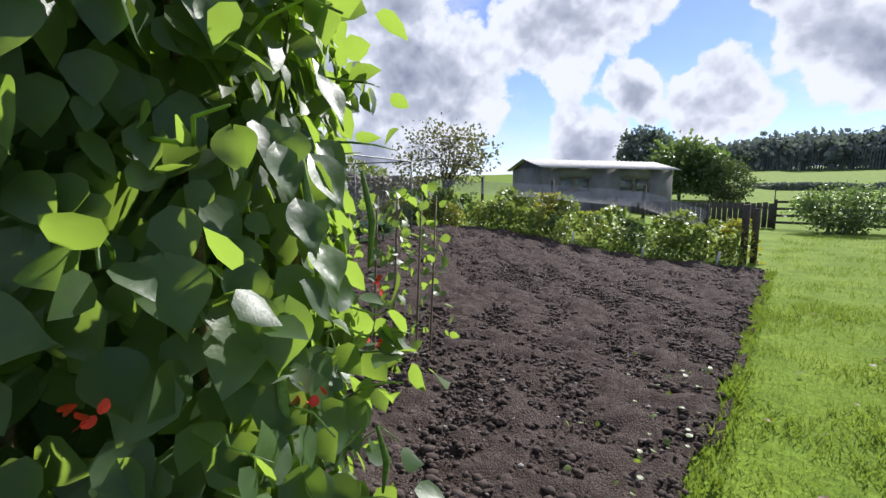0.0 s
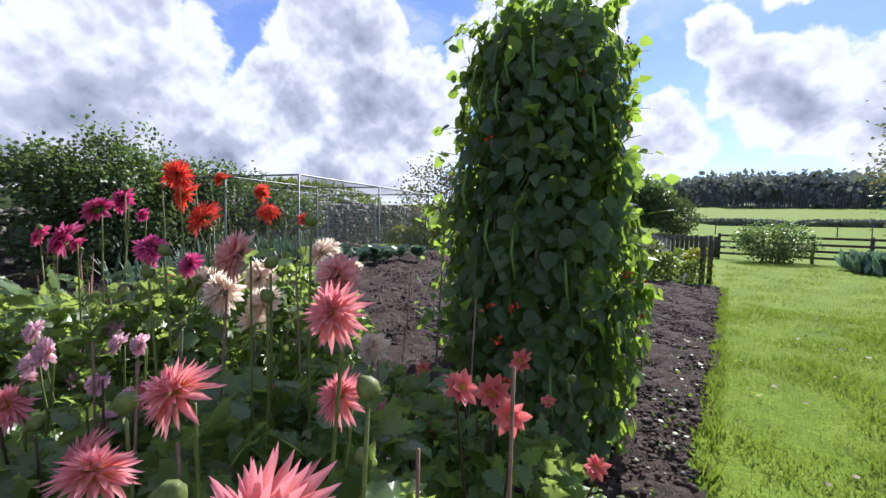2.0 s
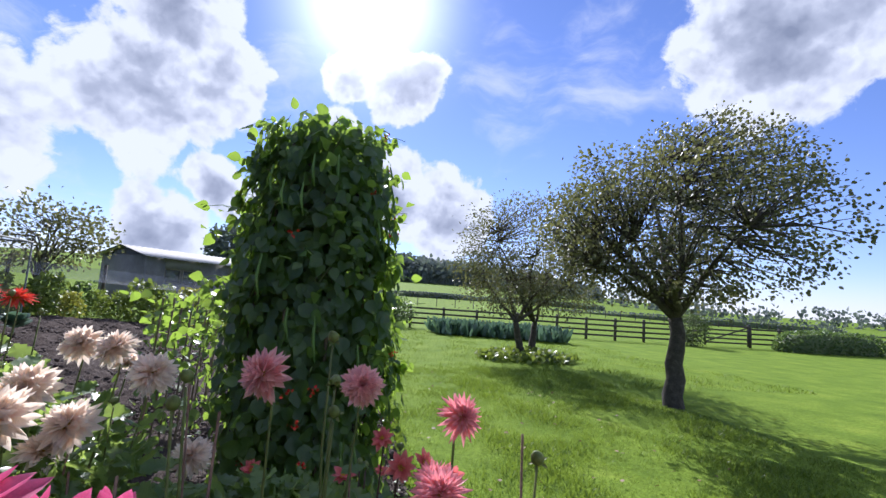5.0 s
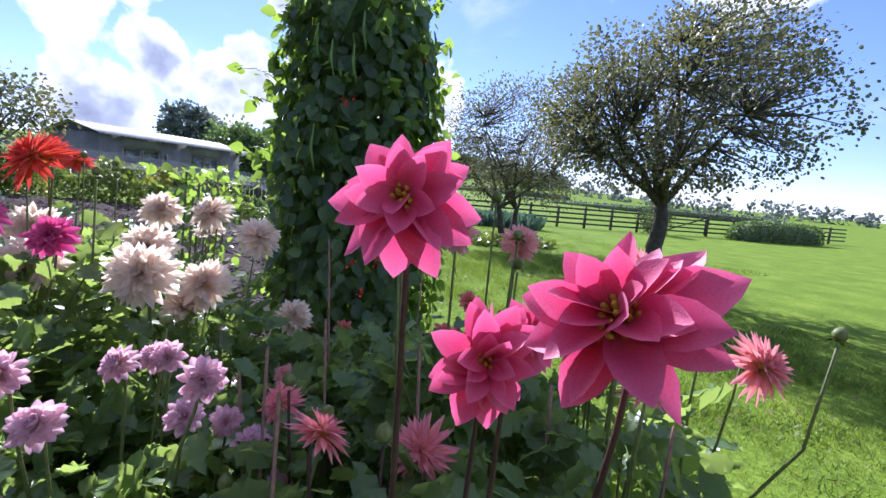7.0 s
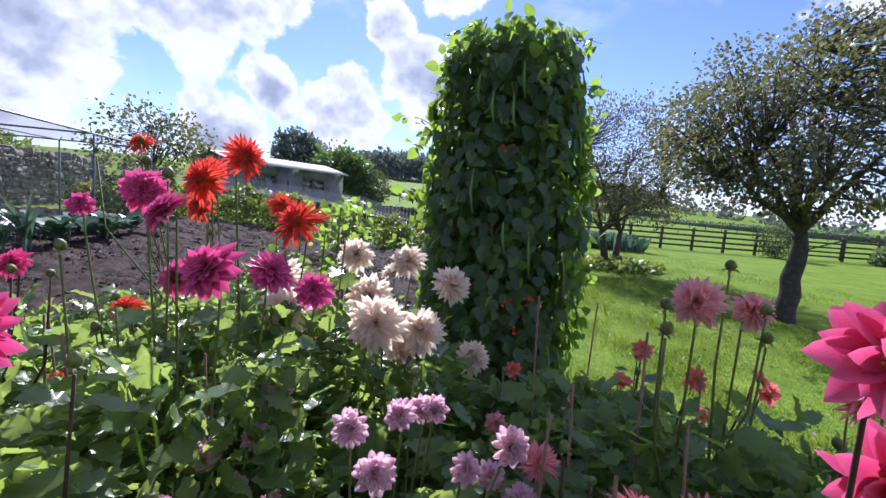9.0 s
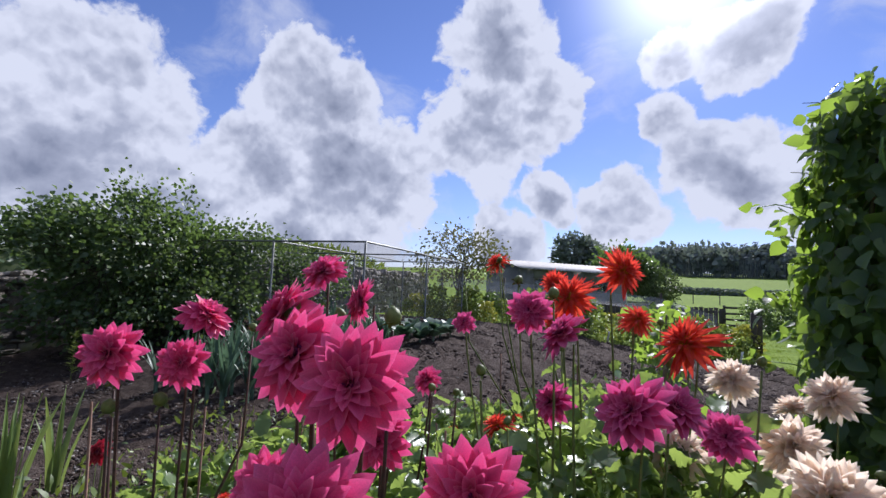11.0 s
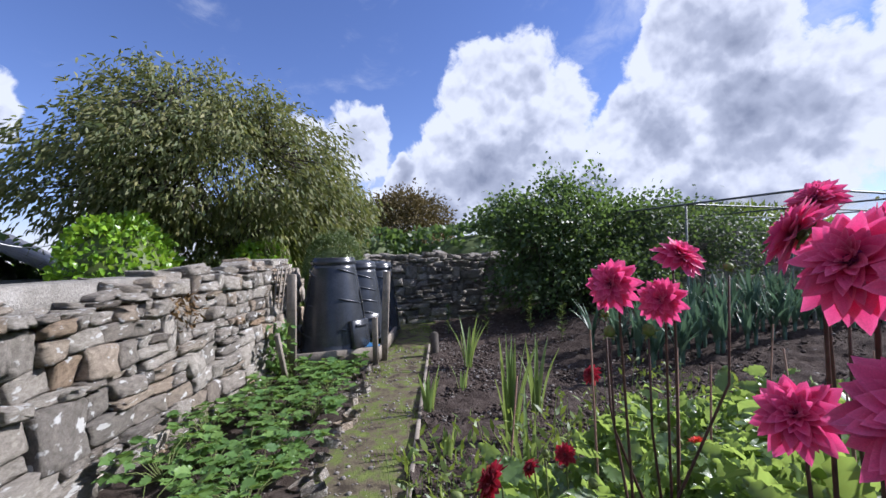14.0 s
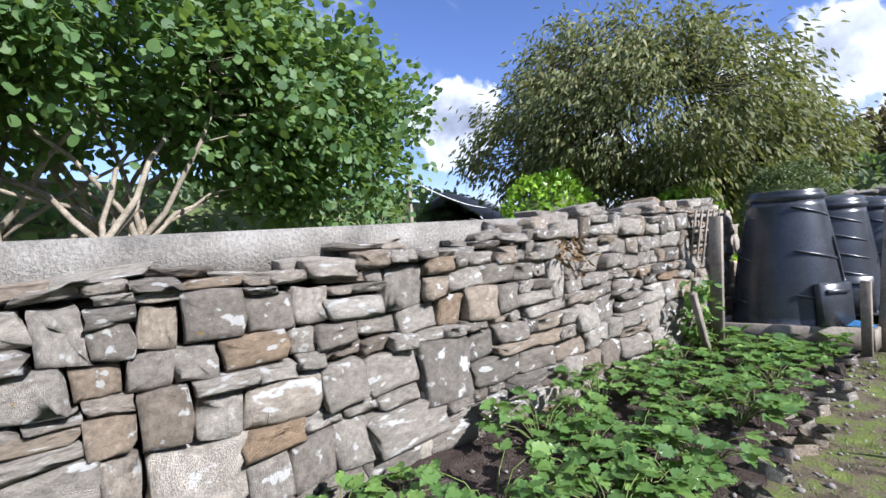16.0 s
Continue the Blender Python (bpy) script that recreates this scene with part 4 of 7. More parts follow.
for k in range(16):
    a = r.uniform(0, 6.28)
    z = np.linspace(0, 2.35, 26)
    ang = a + z * r.uniform(1.2, 2.6)
    rr = tower_radius(z) * r.uniform(0.86, 1.0)
    b = Build()
    b.tube(np.stack([rr * np.cos(ang), rr * np.sin(ang), z], -1), 0.0045, 5)
    part("vine_stem", b, M_STEM, bean, "twining green bean stem")


def tower_leaves(n, rng, lo=0.05, hi=2.38, shell=0.12):
    z = lo + (hi - lo) * rng.random(n) ** 0.92
    a = rng.uniform(0, 2 * np.pi, n)
    bulge = 1 + 0.10 * np.sin(3 * a + 2.1 * z) + 0.07 * np.sin(7 * a - 5 * z)
    rad = tower_radius(z) * bulge - shell * rng.random(n) ** 1.6 * 1.9 + 0.05
    out = np.stack([np.cos(a), np.sin(a), 0 * a], -1)
    pos = out * rad[:, None] + np.stack([0 * a, 0 * a, z], -1)
    nrm = unit(out + 0.35 * rng.normal(size=(n, 3)) + np.array([0, 0, 0.35]))
    droop = unit(np.cross(nrm, rng.normal(size=(n, 3)) * 0.6 + np.array([0, 0, 0.0])) + np.array([0, 0, -0.75]) + 0.25 * out)
    return pos, droop, nrm, a, z


b = Build()
pos, dr, nr, a, z = tower_leaves(6800, r)
leaves(b, pos, dr, nr, r.uniform(0.04, 0.082, len(pos)), T_OVATE)
pos, dr, nr, a, z = tower_leaves(4200, r, 0.02, 2.32, 0.20)
leaves(b, pos, dr, nr, r.uniform(0.06, 0.10, len(pos)), T_OVATE)
# side shoots that stand out of the mass, each with a few leaves
SHOOTS = [(-3.0, 1.72, .24), (-2.8, 1.62, .20), (3.05, 1.8, .18), (-.15, 1.34, .26), (.1, 1.42, .22), (-.3, 1.1, .18), (-.1, .9, .16), (-2.9, 1.25, .16), (3.0, 1.05, .22)]
SHOOTS += [(r.uniform(-3.14, 3.14), r.uniform(0.3, 2.3), r.uniform(0.06, 0.19)) for k in range(95)]
for a, z, reach in SHOOTS:
    rad = float(tower_radius(z)) - 0.02
    o = np.array([math.cos(a), math.sin(a), 0.0])
    p0 = o * rad + [0, 0, z]
    u = np.linspace(0, 1, 5)[:, None]
    rise = r.uniform(-0.05, 0.14)
    pts = p0 + o * (reach + 0.05) * u + np.array([0, 0, 1.0]) * rise * np.sin(u * 2.2) + r.normal(0, 0.008, (5, 3))
    b.tube(pts, [0.003, 0.003, 0.0025, 0.002, 0.0015], 4)
    n = int(r.integers(4, 9))
    at = p0 + o * (reach + 0.05) * r.uniform(0.25, 1.05, n)[:, None] + np.array([0, 0, rise]) * 0.8 + r.normal(0, 0.025, (n, 3))
    leaves(b, at, r.normal(size=(n, 3)) * 0.7 + o * 0.5 + [0, 0, -0.5], unit(r.normal(size=(n, 3)) * 0.7 + [0, -0.3, 0.6]), r.uniform(0.045, 0.085, n), T_OVATE)
tagged(part("bean_foliage", b, M_BEAN, bean, "dense overlapping green bean leaves"), kind="stuff")
BEAN_LEAF = [one_leaf(T_HEART, s).mesh("leaf", M_BEAN_ONE, True) for s in (0.07, 0.084, 0.098)]
pos, dr, nr, a, z = tower_leaves(1500, r, 0.1, 2.4, 0.0)
facing = (np.cos(a - math.radians(-40)) > 0.25)
for p, d, nn in list(zip(pos[facing], dr[facing], nr[facing]))[:280]:
    d, nn = Vector(d), Vector(nn)
    side = d.cross(nn).normalized()
    up = side.cross(d).normalized()
    m = Matrix((side, d, up)).transposed().to_4x4()
    ob = new("leaf", BEAN_LEAF[int(r.integers(3))])
    ob.parent = bean
    ob.matrix_local = Matrix.Translation(Vector(p) * 1.0 + Vector((p[0], p[1], 0)).normalized() * 0.025) @ m
for k in range(22):
    a, z = r.uniform(-2.2, 1.2), r.uniform(0.5, 2.4)
    rad = tower_radius(z) + 0.10
    b = Build()
    c = np.array([rad * math.cos(a), rad * math.sin(a), z])
    for q in range(7):
        leaves(b, [c + r.normal(0, 0.012, 3)], [r.normal(size=3)], [r.normal(size=3)], [0.017], T_ROUND)
    part("bean_flower", b, M_RED_POD, bean, "scarlet bean flower")
for k in range(26):
    a, z = r.uniform(-2.4, 1.2), r.uniform(0.5, 2.2)
    rad = tower_radius(z) + 0.09
    b = Build()
    L = r.uniform(0.12, 0.24)
    b.tube([(rad * math.cos(a), rad * math.sin(a), z), ((rad + .02) * math.cos(a), (rad + .02) * math.sin(a), z - L * .5), ((rad + .01) * math.cos(a + .04), (rad + .01) * math.sin(a + .04), z - L)], [0.004, 0.009, 0.003], 6)
    part("bean_pod", b, M_POD, bean, "long green bean pod")
for k in range(12):
    a = r.uniform(0, 6.28)
    b = Build()
    z0 = r.uniform(1.2, 2.3)
    p0 = np.array([tower_radius(z0) * math.cos(a), tower_radius(z0) * math.sin(a), z0])
    q = np.array([math.cos(a), math.sin(a), 0.3])
    b.tube([p0, p0 + q * .07 + [0, 0, .04], p0 + q * .13 + [0, 0, .03]], [0.003, 0.0025, 0.0015], 5)
    part("tendril", b, M_STEM, bean, "thin curling bean shoot")

# a row of canes with young beans beside it
row = thing("bean_row", "row of bamboo canes with thin climbing bean plants", "bean plants", at=Matrix.Translation((-1.6, 0.9, float(height(-1.6, 0.9)))))
for k in range(9):
    x, y = -0.28 + 0.06 * math.sin(k * 3.1), k * 0.21
    b = Build()
    b.tube([(x, y, -0.05), (x + 0.05, y + 0.02, 1.25)], [0.009, 0.007], 6)
    part("cane", b, M_CANE, row)
b = Build()
n = 420
k = r.integers(0, 9, n)
zz = 1.3 * r.random(n) ** 0.5
pos = np.stack([-0.28 + 0.1 * r.normal(size=n), k * 0.21 + 0.07 * r.normal(size=n), zz], -1)
leaves(b, pos, rand_dirs(n) + [0, 0, -0.5], rand_dirs(n) + [0, 0, 1], r.uniform(0.05, 0.10, n), T_OVATE)
tagged(part("bean_foliage", b, M_BEAN, row, "thin bright green bean leaves"), kind="stuff")

# ---- dahlias ----
def petal_rows(width, rows, curl, tip, cup):
    """One petal, unit long: cross rows of five points, cupped, and the tip; pigment runs to the tip and the edges."""
    ys = [0.0, 0.25, 0.5, 0.72, 0.9, 1.0]
    ws = [0.35, 0.80, 1.0, (1.0 + tip) / 2 + 0.06, tip * 0.78, 0.0]
    v, al = [], []
    for y, w in zip(ys, ws):
        z = curl * y * y
        if y == 1.0:
            v.append((0, 1.0, z + 0.03))
            al.append(1.0)
        else:
            for s in (-1, -.5, 0, .5, 1):
                v.append((s * width * w / 2, y - 0.05 * s * s * y, z + cup * width * w * s * s + 0.02 * (abs(s) == 0.5) * y))
                al.append(min(1.0, 0.85 * y + 0.25 * s * s * y))
    q = []
    for i in range(4):
        for j in range(4):
            q.append((i * 5 + j, i * 5 + j + 1, i * 5 + j + 6, i * 5 + j + 5))
    return np.array(v), [(20 + j, 21 + j, 25) for j in range(4)], q, np.array(al)


KINDS = {  # petals a ring, rings, width, curl, tip, cup, opening of the outer and inner ring in degrees, inner length
    "decorative": (15, 7, 0.40, -0.12, 0.62, 0.22, 98, 18, 0.34),
    "cactus": (20, 7, 0.20, -0.10, 0.45, 0.35, 104, 14, 0.45),
    "frilled": (19, 9, 0.30, 0.06, 0.6, 0.25, 112, 14, 0.50),
    "pompon": (14, 7, 0.42, 0.30, 0.85, 0.30, 118, 12, 0.42),
    "single": (9, 2, 0.46, 0.05, 0.60, 0.16, 88, 70, 0.86),
    "large_single": (10, 4, 0.48, -0.06, 0.66, 0.20, 104, 46, 0.62),
}


def flower_meshes(kind, material, seed):
    """The petals and the heart of a bloom one unit across, facing +Z."""
    n, rings, w, curl, tip, cup, o0, o1, inner = KINDS[kind]
    r = np.random.default_rng(seed)
    b = Build()
    for i in range(rings):
        k = i / max(rings - 1, 1)
        count = max(5, int(round(n * (1 - 0.45 * k))))
        open_a = math.radians(o0 + (o1 - o0) * k)
        length = 0.5 * (1 - (1 - inner) * k)
        tv, tri, quad, al = petal_rows(w * (1.0 + 0.15 * k), 4, curl, tip, cup)
        for j in range(count):
            wild = 2.0 if kind == "large_single" else 1.0
            a = 2 * math.pi * (j + 0.5 * (i % 2)) / count + r.normal(0, 0.10 * wild)
            oa = open_a + r.normal(0, 0.10 * wild)
            L = length * r.uniform(0.86, 1.08)
            d = np.array([math.cos(a) * math.sin(oa), math.sin(a) * math.sin(oa), math.cos(oa)])
            up = np.array([-math.cos(a) * math.cos(oa), -math.sin(a) * math.cos(oa), math.sin(oa)])
            side = np.cross(d, up)
            tw = r.normal(0, 0.22 * wild)
            side, up = side * math.cos(tw) + up * math.sin(tw), up * math.cos(tw) - side * math.sin(tw)
            v = (tv[:, 0:1] * side + tv[:, 1:2] * d + tv[:, 2:3] * up) * L + np.array([0, 0, 0.05 * k])
            b.add_many(v[None], tri, quad, al)
    heart = Build()
    rh = 0.10 if "single" in kind else 0.085
    for i in range(26 if "single" in kind else 14):
        f = (i + 0.5) / 26
        a = i * 2.399
        rr = rh * math.sqrt(f) * 1.2
        heart.tube([(rr * math.cos(a), rr * math.sin(a), 0.02), (rr * 1.05 * math.cos(a), rr * 1.05 * math.sin(a), 0.13 - 0.05 * f)], [0.022, 0.014], 5)
    calyx = Build()
    for j in range(6):
        a = j * math.pi / 3
        leaves(calyx, [(0, 0, -0.03)], [(math.cos(a), math.sin(a), -0.35)], [(0, 0, -1)], [0.2], T_OVATE)
    calyx.tube([(0, 0, -0.10), (0, 0, -0.05), (0, 0, -0.01)], [0.03, 0.07, 0.06], 7)
    return b.mesh("petals", material, True), heart.mesh("flower_heart", P_DISC_DARK if kind in ("decorative",) else P_DISC), calyx.mesh("calyx", M_STEM)


BLOOMS = {
    "cerise": ("decorative", P_CERISE), "magenta": ("decorative", P_MAGENTA), "red": ("cactus", P_RED), "white": ("frilled", P_WHITE),
    "pink": ("cactus", P_PINK), "pale": ("frilled", P_PALE), "lilac": ("pompon", P_LILAC), "rose": ("large_single", P_ROSE), "salmon": ("single", P_SALMON), "deep": ("decorative", P_DEEP),
}
BLOOM_MESH = {k: [flower_meshes(kind, m, 500 + 7 * i + j) for j in range(3)] for i, (k, (kind, m)) in enumerate(BLOOMS.items())}
DAHLIA_LEAF = [one_leaf(T_DAHLIA, s).mesh("leaf", M_DAHLIA_ONE) for s in (0.07, 0.09, 0.11)]


def bud_mesh():
    b = Build()
    z = np.array([-0.016, -0.012, 0.0, 0.012, 0.02])
    b.tube(np.stack([0 * z, 0 * z, z], -1), [0.005, 0.013, 0.017, 0.013, 0.004], 8)
    for j in range(5):
        a = j * 1.2566
        leaves(b, [(0.008 * math.cos(a), 0.008 * math.sin(a), -0.012)], [(math.cos(a), math.sin(a), -0.2)], [(0, 0, 1)], [0.02], T_SMALL)
    return b.mesh("bud", M_STEM, True)


BUD = bud_mesh()


def dahlia(variety, root, blooms, label, foliage=(0.36, 0.85), n_leaf=260, buds=3, stakes=0, stem=None, seed=0):
    """A clump: stems to every bloom, toothed leaves, buds, and stakes."""
    r = np.random.default_rng(900 + seed)
    stem = stem or M_STEM
    at = Matrix.Translation((root[0], root[1], 0.03))
    plant = thing("dahlia_plant", label, "dahlia", "dahlias in the flower bed", at)
    base = np.array([root[0], root[1], 0.03])
    spread, tall = foliage
    heads = [np.array(q[:3]) - base for q in blooms]
    for i, bloom in enumerate(blooms):
        p, D = heads[i], bloom[3] * {"white": 1.25, "magenta": 1.12, "red": 1.06}.get(variety, 1.0)
        face = np.array([r.normal(0, 0.35), -0.75 + r.normal(0, 0.4), 0.55 + r.normal(0, 0.2)])
        if len(bloom) > 4:
            face = np.array(bloom[4])
        face = unit(face)
        back = p - face * 0.05 * D / 0.12
        foot = np.array([p[0] * 0.25, p[1] * 0.25, 0.0]) + np.append(r.normal(0, 0.03, 2), 0)
        mid = np.array([p[0] * 0.85, p[1] * 0.85, p[2] * 0.62])
        b = Build()
        t = np.linspace(0, 1, 8)[:, None]
        pts = (1 - t) ** 3 * foot + 3 * (1 - t) ** 2 * t * mid * [0.7, 0.7, 0.75] + 3 * (1 - t) * t ** 2 * (back * [1, 1, 0.9]) + t ** 3 * back
        b.tube(pts, np.linspace(0.0045, 0.0024, 8), 6)
        part("stem", b, stem, plant)
        me = BLOOM_MESH[variety][int(r.integers(3))]
        fl = new("flower", me[0])
        fl.parent = plant
        q = Vector(face).to_track_quat("Z", "Y").to_matrix().to_4x4()
        fl.matrix_local = Matrix.Translation(p - face * 0.02 * D / 0.12) @ q @ pose(0, 0, 0, 0, 0, r.uniform(0, 360)) @ Matrix.Scale(D * 1.04, 4)
        for nm, mm in (("flower_heart", me[1]), ("calyx", me[2])):
            c = new(nm, mm)
            c.parent = fl
    for i in range(buds):
        h = heads[int(r.integers(len(heads)))]
        p = h * [1, 1, 0] + np.append(r.normal(0, 0.10, 2), h[2] + r.uniform(-0.12, 0.10))
        b = Build()
        b.tube([h * [0.6, 0.6, 0.5], p * [0.95, 0.95, 0.8], p - [0, 0, 0.02]], [0.004, 0.003, 0.0025], 5)
        part("stem", b, stem, plant)
        bd = new("bud", BUD)
        bd.parent = plant
        bd.matrix_local = Matrix.Translation(p) @ pose(0, 0, 0, r.uniform(-50, 50), r.uniform(-50, 50), 0) @ Matrix.Scale(r.uniform(0.55, 0.85), 4)
    for i in range(stakes):
        b = Build()
        x, y = r.normal(0, 0.16, 2)
        b.tube([(x, y, 0), (x + r.normal(0, .05), y + r.normal(0, .05), r.uniform(0.8, 1.08))], [0.0034, 0.003], 6)
        part("stake", b, M_STAKE, plant, "thin reddish-brown support stake")
    b = Build()
    n = int(n_leaf * 3.8)
    z = tall * r.random(n) ** 0.7
    a = r.uniform(0, 2 * np.pi, n)
    rad = spread * (0.35 + 0.65 * np.sqrt(r.random(n))) * np.interp(z / tall, [0, 0.4, 0.8, 1.0], [0.65, 1.0, 0.9, 0.5])
    out = np.stack([np.cos(a), np.sin(a), 0 * a], -1)
    pos = out * rad[:, None] + np.stack([0 * a, 0 * a, z], -1)
    d = unit(out + 0.6 * r.normal(size=(n, 3)) + [0, 0, 0.0])
    nn = unit(np.array([0, -0.25, 0.8]) + 0.75 * r.normal(size=(n, 3)))
    leaves(b, pos, d, nn, r.uniform(0.045, 0.10, n), T_DAHLIA)
    for i in range(7):
        q = out[i] * rad[i]
        b.tube([(0, 0, 0), q * 0.6 + [0, 0, z[i] * 0.6], q + [0, 0, z[i]]], [0.006, 0.005, 0.003], 5)
    tagged(part("foliage", b, M_DAHLIA, plant, "dark green toothed dahlia leaves"), kind="stuff")
    for i in range(26):
        j = int(r.integers(n // 2, n))
        hi = out[j] * rad[j] * 0.9 + np.array([0, 0, tall * r.uniform(0.75, 1.08)])
        dd, nv = Vector(d[j]), Vector(nn[j])
        side = dd.cross(nv).normalized()
        up = side.cross(dd).normalized()
        ob = new("leaf", DAHLIA_LEAF[int(r.integers(3))])
        ob.parent = plant
        ob.matrix_local = Matrix.Translation(hi) @ Matrix((side, dd, up)).transposed().to_4x4()
    return plant


dahlia("cerise", (-2.12, -1.84), [(-2.0, -2.02, 1.28, .135, (.25, -.9, .25)), (-2.10, -2.0, 1.30, .135, (.1, -.9, .4)), (-1.97, -2.11, 1.20, .135, (.2, -.8, .55)), (-1.9, -1.94, 1.17, .13, (.2, -.8, .4)), (-2.19, -1.7, 1.10, .12), (-2.24, -1.9, 1.09, .12), (-2.27, -1.87, 1.34, .125)],
       "clump of large cerise pink dahlias in full bloom", (0.32, 0.92), 240, 3, 2, M_STEM_DARK, 1)
dahlia("cerise", (-2.36, -1.55), [(-2.42, -1.62, 1.41, .11), (-2.34, -1.60, 1.34, .115), (-2.35, -1.44, 1.18, .11), (-2.32, -1.32, 1.14, .09)],
       "tall cerise dahlias reaching above their leaves", (0.30, 0.9), 220, 3, 1, M_STEM_DARK, 2)
dahlia("cerise", (-2.60, -1.78), [(-2.55, -1.97, 1.245, .12, (.5, -.8, .2)), (-2.62, -1.80, 1.20, .12, (.5, -.8, .2)), (-2.58, -1.76, 1.31, .115)],
       "young cerise dahlias on long dark stems", (0.25, 0.75), 150, 4, 1, M_STEM_DARK, 3)
dahlia("magenta", (-1.86, -1.36), [(-1.80, -1.54, 1.19, .13), (-1.72, -1.30, 1.16, .12), (-1.96, -1.38, 1.30, .115), (-1.64, -1.21, 1.09, .11), (-2.04, -1.15, 1.09, .12), (-2.06, -1.26, 1.33, .11), (-2.34, -1.05, 1.27, .075)],
       "purple-magenta dahlias with rounded ball blooms", (0.36, 0.92), 260, 3, 2, None, 4)
dahlia("red", (-1.86, -0.98), [(-1.725, -1.11, 1.28, .175), (-1.84, -1.13, 1.44, .14), (-2.02, -1.03, 1.37, .155), (-2.24, -1.0, .97, .12), (-2.1, -.85, 1.28, .12)],
       "orange-red cactus dahlias with spiky yellow-hearted petals", (0.38, 0.98), 260, 5, 2, None, 5)
dahlia("red", (-1.98, -0.52), [(-1.85, -.69, 1.31, .13), (-2.2, -.5, 1.41, .13), (-1.9, -.42, 1.28, .13), (-2.42, -.6, 1.5, .12)],
       "smaller orange-red dahlias at the back of the bed", (0.34, 0.98), 220, 5, 1, None, 6)
dahlia("white", (-1.42, -0.98), [(-1.46, -1.20, 1.0, .15), (-1.33, -1.12, .97, .13), (-1.49, -1.02, 1.04, .13), (-1.38, -.8, 1.14, .12), (-1.2, -.9, 1.08, .13), (-1.09, -.79, .78, .12), (-1.37, -1.1, .90, .10)],
       "blush white dahlias with shaggy frilled petals", (0.36, 0.84), 260, 3, 1, None, 7)
dahlia("white", (-1.66, -0.72), [(-1.73, -1.08, 1.01, .14), (-1.78, -.98, 1.08, .125), (-1.58, -.58, 1.12, .13), (-1.42, -.55, 1.06, .10)],
       "creamy white dahlias among dark leaves", (0.34, 0.86), 220, 2, 1, None, 8)
dahlia("lilac", (-1.42, -1.50), [(-1.39, -1.54, .90, .072), (-1.345, -1.50, .895, .066), (-1.31, -1.52, .90, .064), (-1.48, -1.70, .95, .068), (-1.43, -1.72, .88, .076), (-1.25, -1.64, .84, .066), (-1.19, -1.60, .80, .062), (-1.14, -1.65, .79, .076), (-1.67, -1.44, .88, .08), (-1.71, -1.45, .80, .074)],
       "small lilac pompon dahlias on slender stems", (0.30, 0.70), 240, 4, 2, None, 9)
dahlia("lilac", (-1.68, -1.68), [(-1.80, -1.50, .77, .07), (-1.72, -1.52, .72, .064), (-1.66, -1.55, .70, .06), (-1.82, -1.62, .74, .08), (-1.10, -1.66, .70, .07), (-1.62, -1.56, .70, .058), (-1.20, -1.76, .95, .07)],
       "low lilac pompon dahlias among pale leaves", (0.28, 0.62), 220, 4, 1, None, 10)
dahlia("pink", (-0.46, -1.70), [(-.37, -1.69, 1.14, .105), (-.45, -1.86, 1.07, .105), (-.244, -1.90, 1.0, .15, (.15, -.85, .45)), (-.41, -1.64, 1.0, .10), (-.52, -1.90, .98, .10)],
       "pink cactus dahlias with yellow hearts beside the lawn", (0.30, 0.82), 220, 5, 3, None, 11)
dahlia("pink", (-0.95, -1.74), [(-1.02, -1.85, .92, .11), (-1.10, -1.61, .84, .10), (-.87, -1.81, .84, .125)],
       "spidery pink dahlias low among the leaves", (0.30, 0.78), 220, 4, 3, M_STEM_DARK, 12)
dahlia("pale", (-0.70, -1.50), [(-.78, -1.58, 1.19, .12), (-.56, -1.50, 1.16, .11)],
       "pale pink dahlias with drooping soft petals", (0.30, 0.85), 220, 5, 3, None, 13)
dahlia("rose", (-0.93, -2.02), [(-1.0, -2.15, 1.258, .125, (-.35, -.85, .3)), (-.878, -2.235, 1.20, .15, (-.55, -.25, .45)), (-.89, -2.085, 1.10, .14, (-.3, -.8, .2)), (-.82, -2.06, 1.12, .09, (.5, -.7, .35))],
       "large rose pink dahlias with broad pointed petals", (0.22, 0.74), 150, 0, 3, M_STEM_DARK, 14)
dahlia("salmon", (-0.50, -0.92), [(-.44, -.85, .85, .09), (-.57, -.96, .77, .09), (-.40, -1.12, .84, .10), (-.64, -.98, .64, .085), (-.41, -.66, .67, .06), (-.90, -.70, .69, .08), (-.36, -1.33, .93, .08), (-.28, -1.28, .87, .085), (-.19, -.9, .62, .075)],
       "single salmon dahlias with dark foliage near the bean tower", (0.32, 0.58), 260, 5, 1, M_STEM_DARK, 15)
dahlia("deep", (-2.82, -1.86), [(-2.96, -1.77, .95, .065), (-2.85, -2.02, .76, .06), (-2.80, -1.94, .80, .06), (-2.66, -2.20, .84, .10)],
       "deep crimson dahlias with pale leggy stems", (0.34, 0.62), 240, 4, 2, None, 16)
for i, (x, y) in enumerate([(-2.95, -1.45), (-2.75, -1.05), (-1.15, -1.25), (-0.80, -1.15), (-2.45, -1.05), (-2.3, -0.62), (-2.68, -0.5), (-3.05, -0.9), (-2.15, -1.6), (-2.62, -1.38), (-2.86, -0.72), (-2.5, -0.18), (-2.34, -1.98), (-2.05, -0.2)]):
    dahlia("pale" if i in (2, 3) else "red", (x, y), [(x + .05, y, .74, .07)], "leafy dahlia with hardly a bloom", (0.36, 0.74), 260, 5, 1, None, 20 + i)
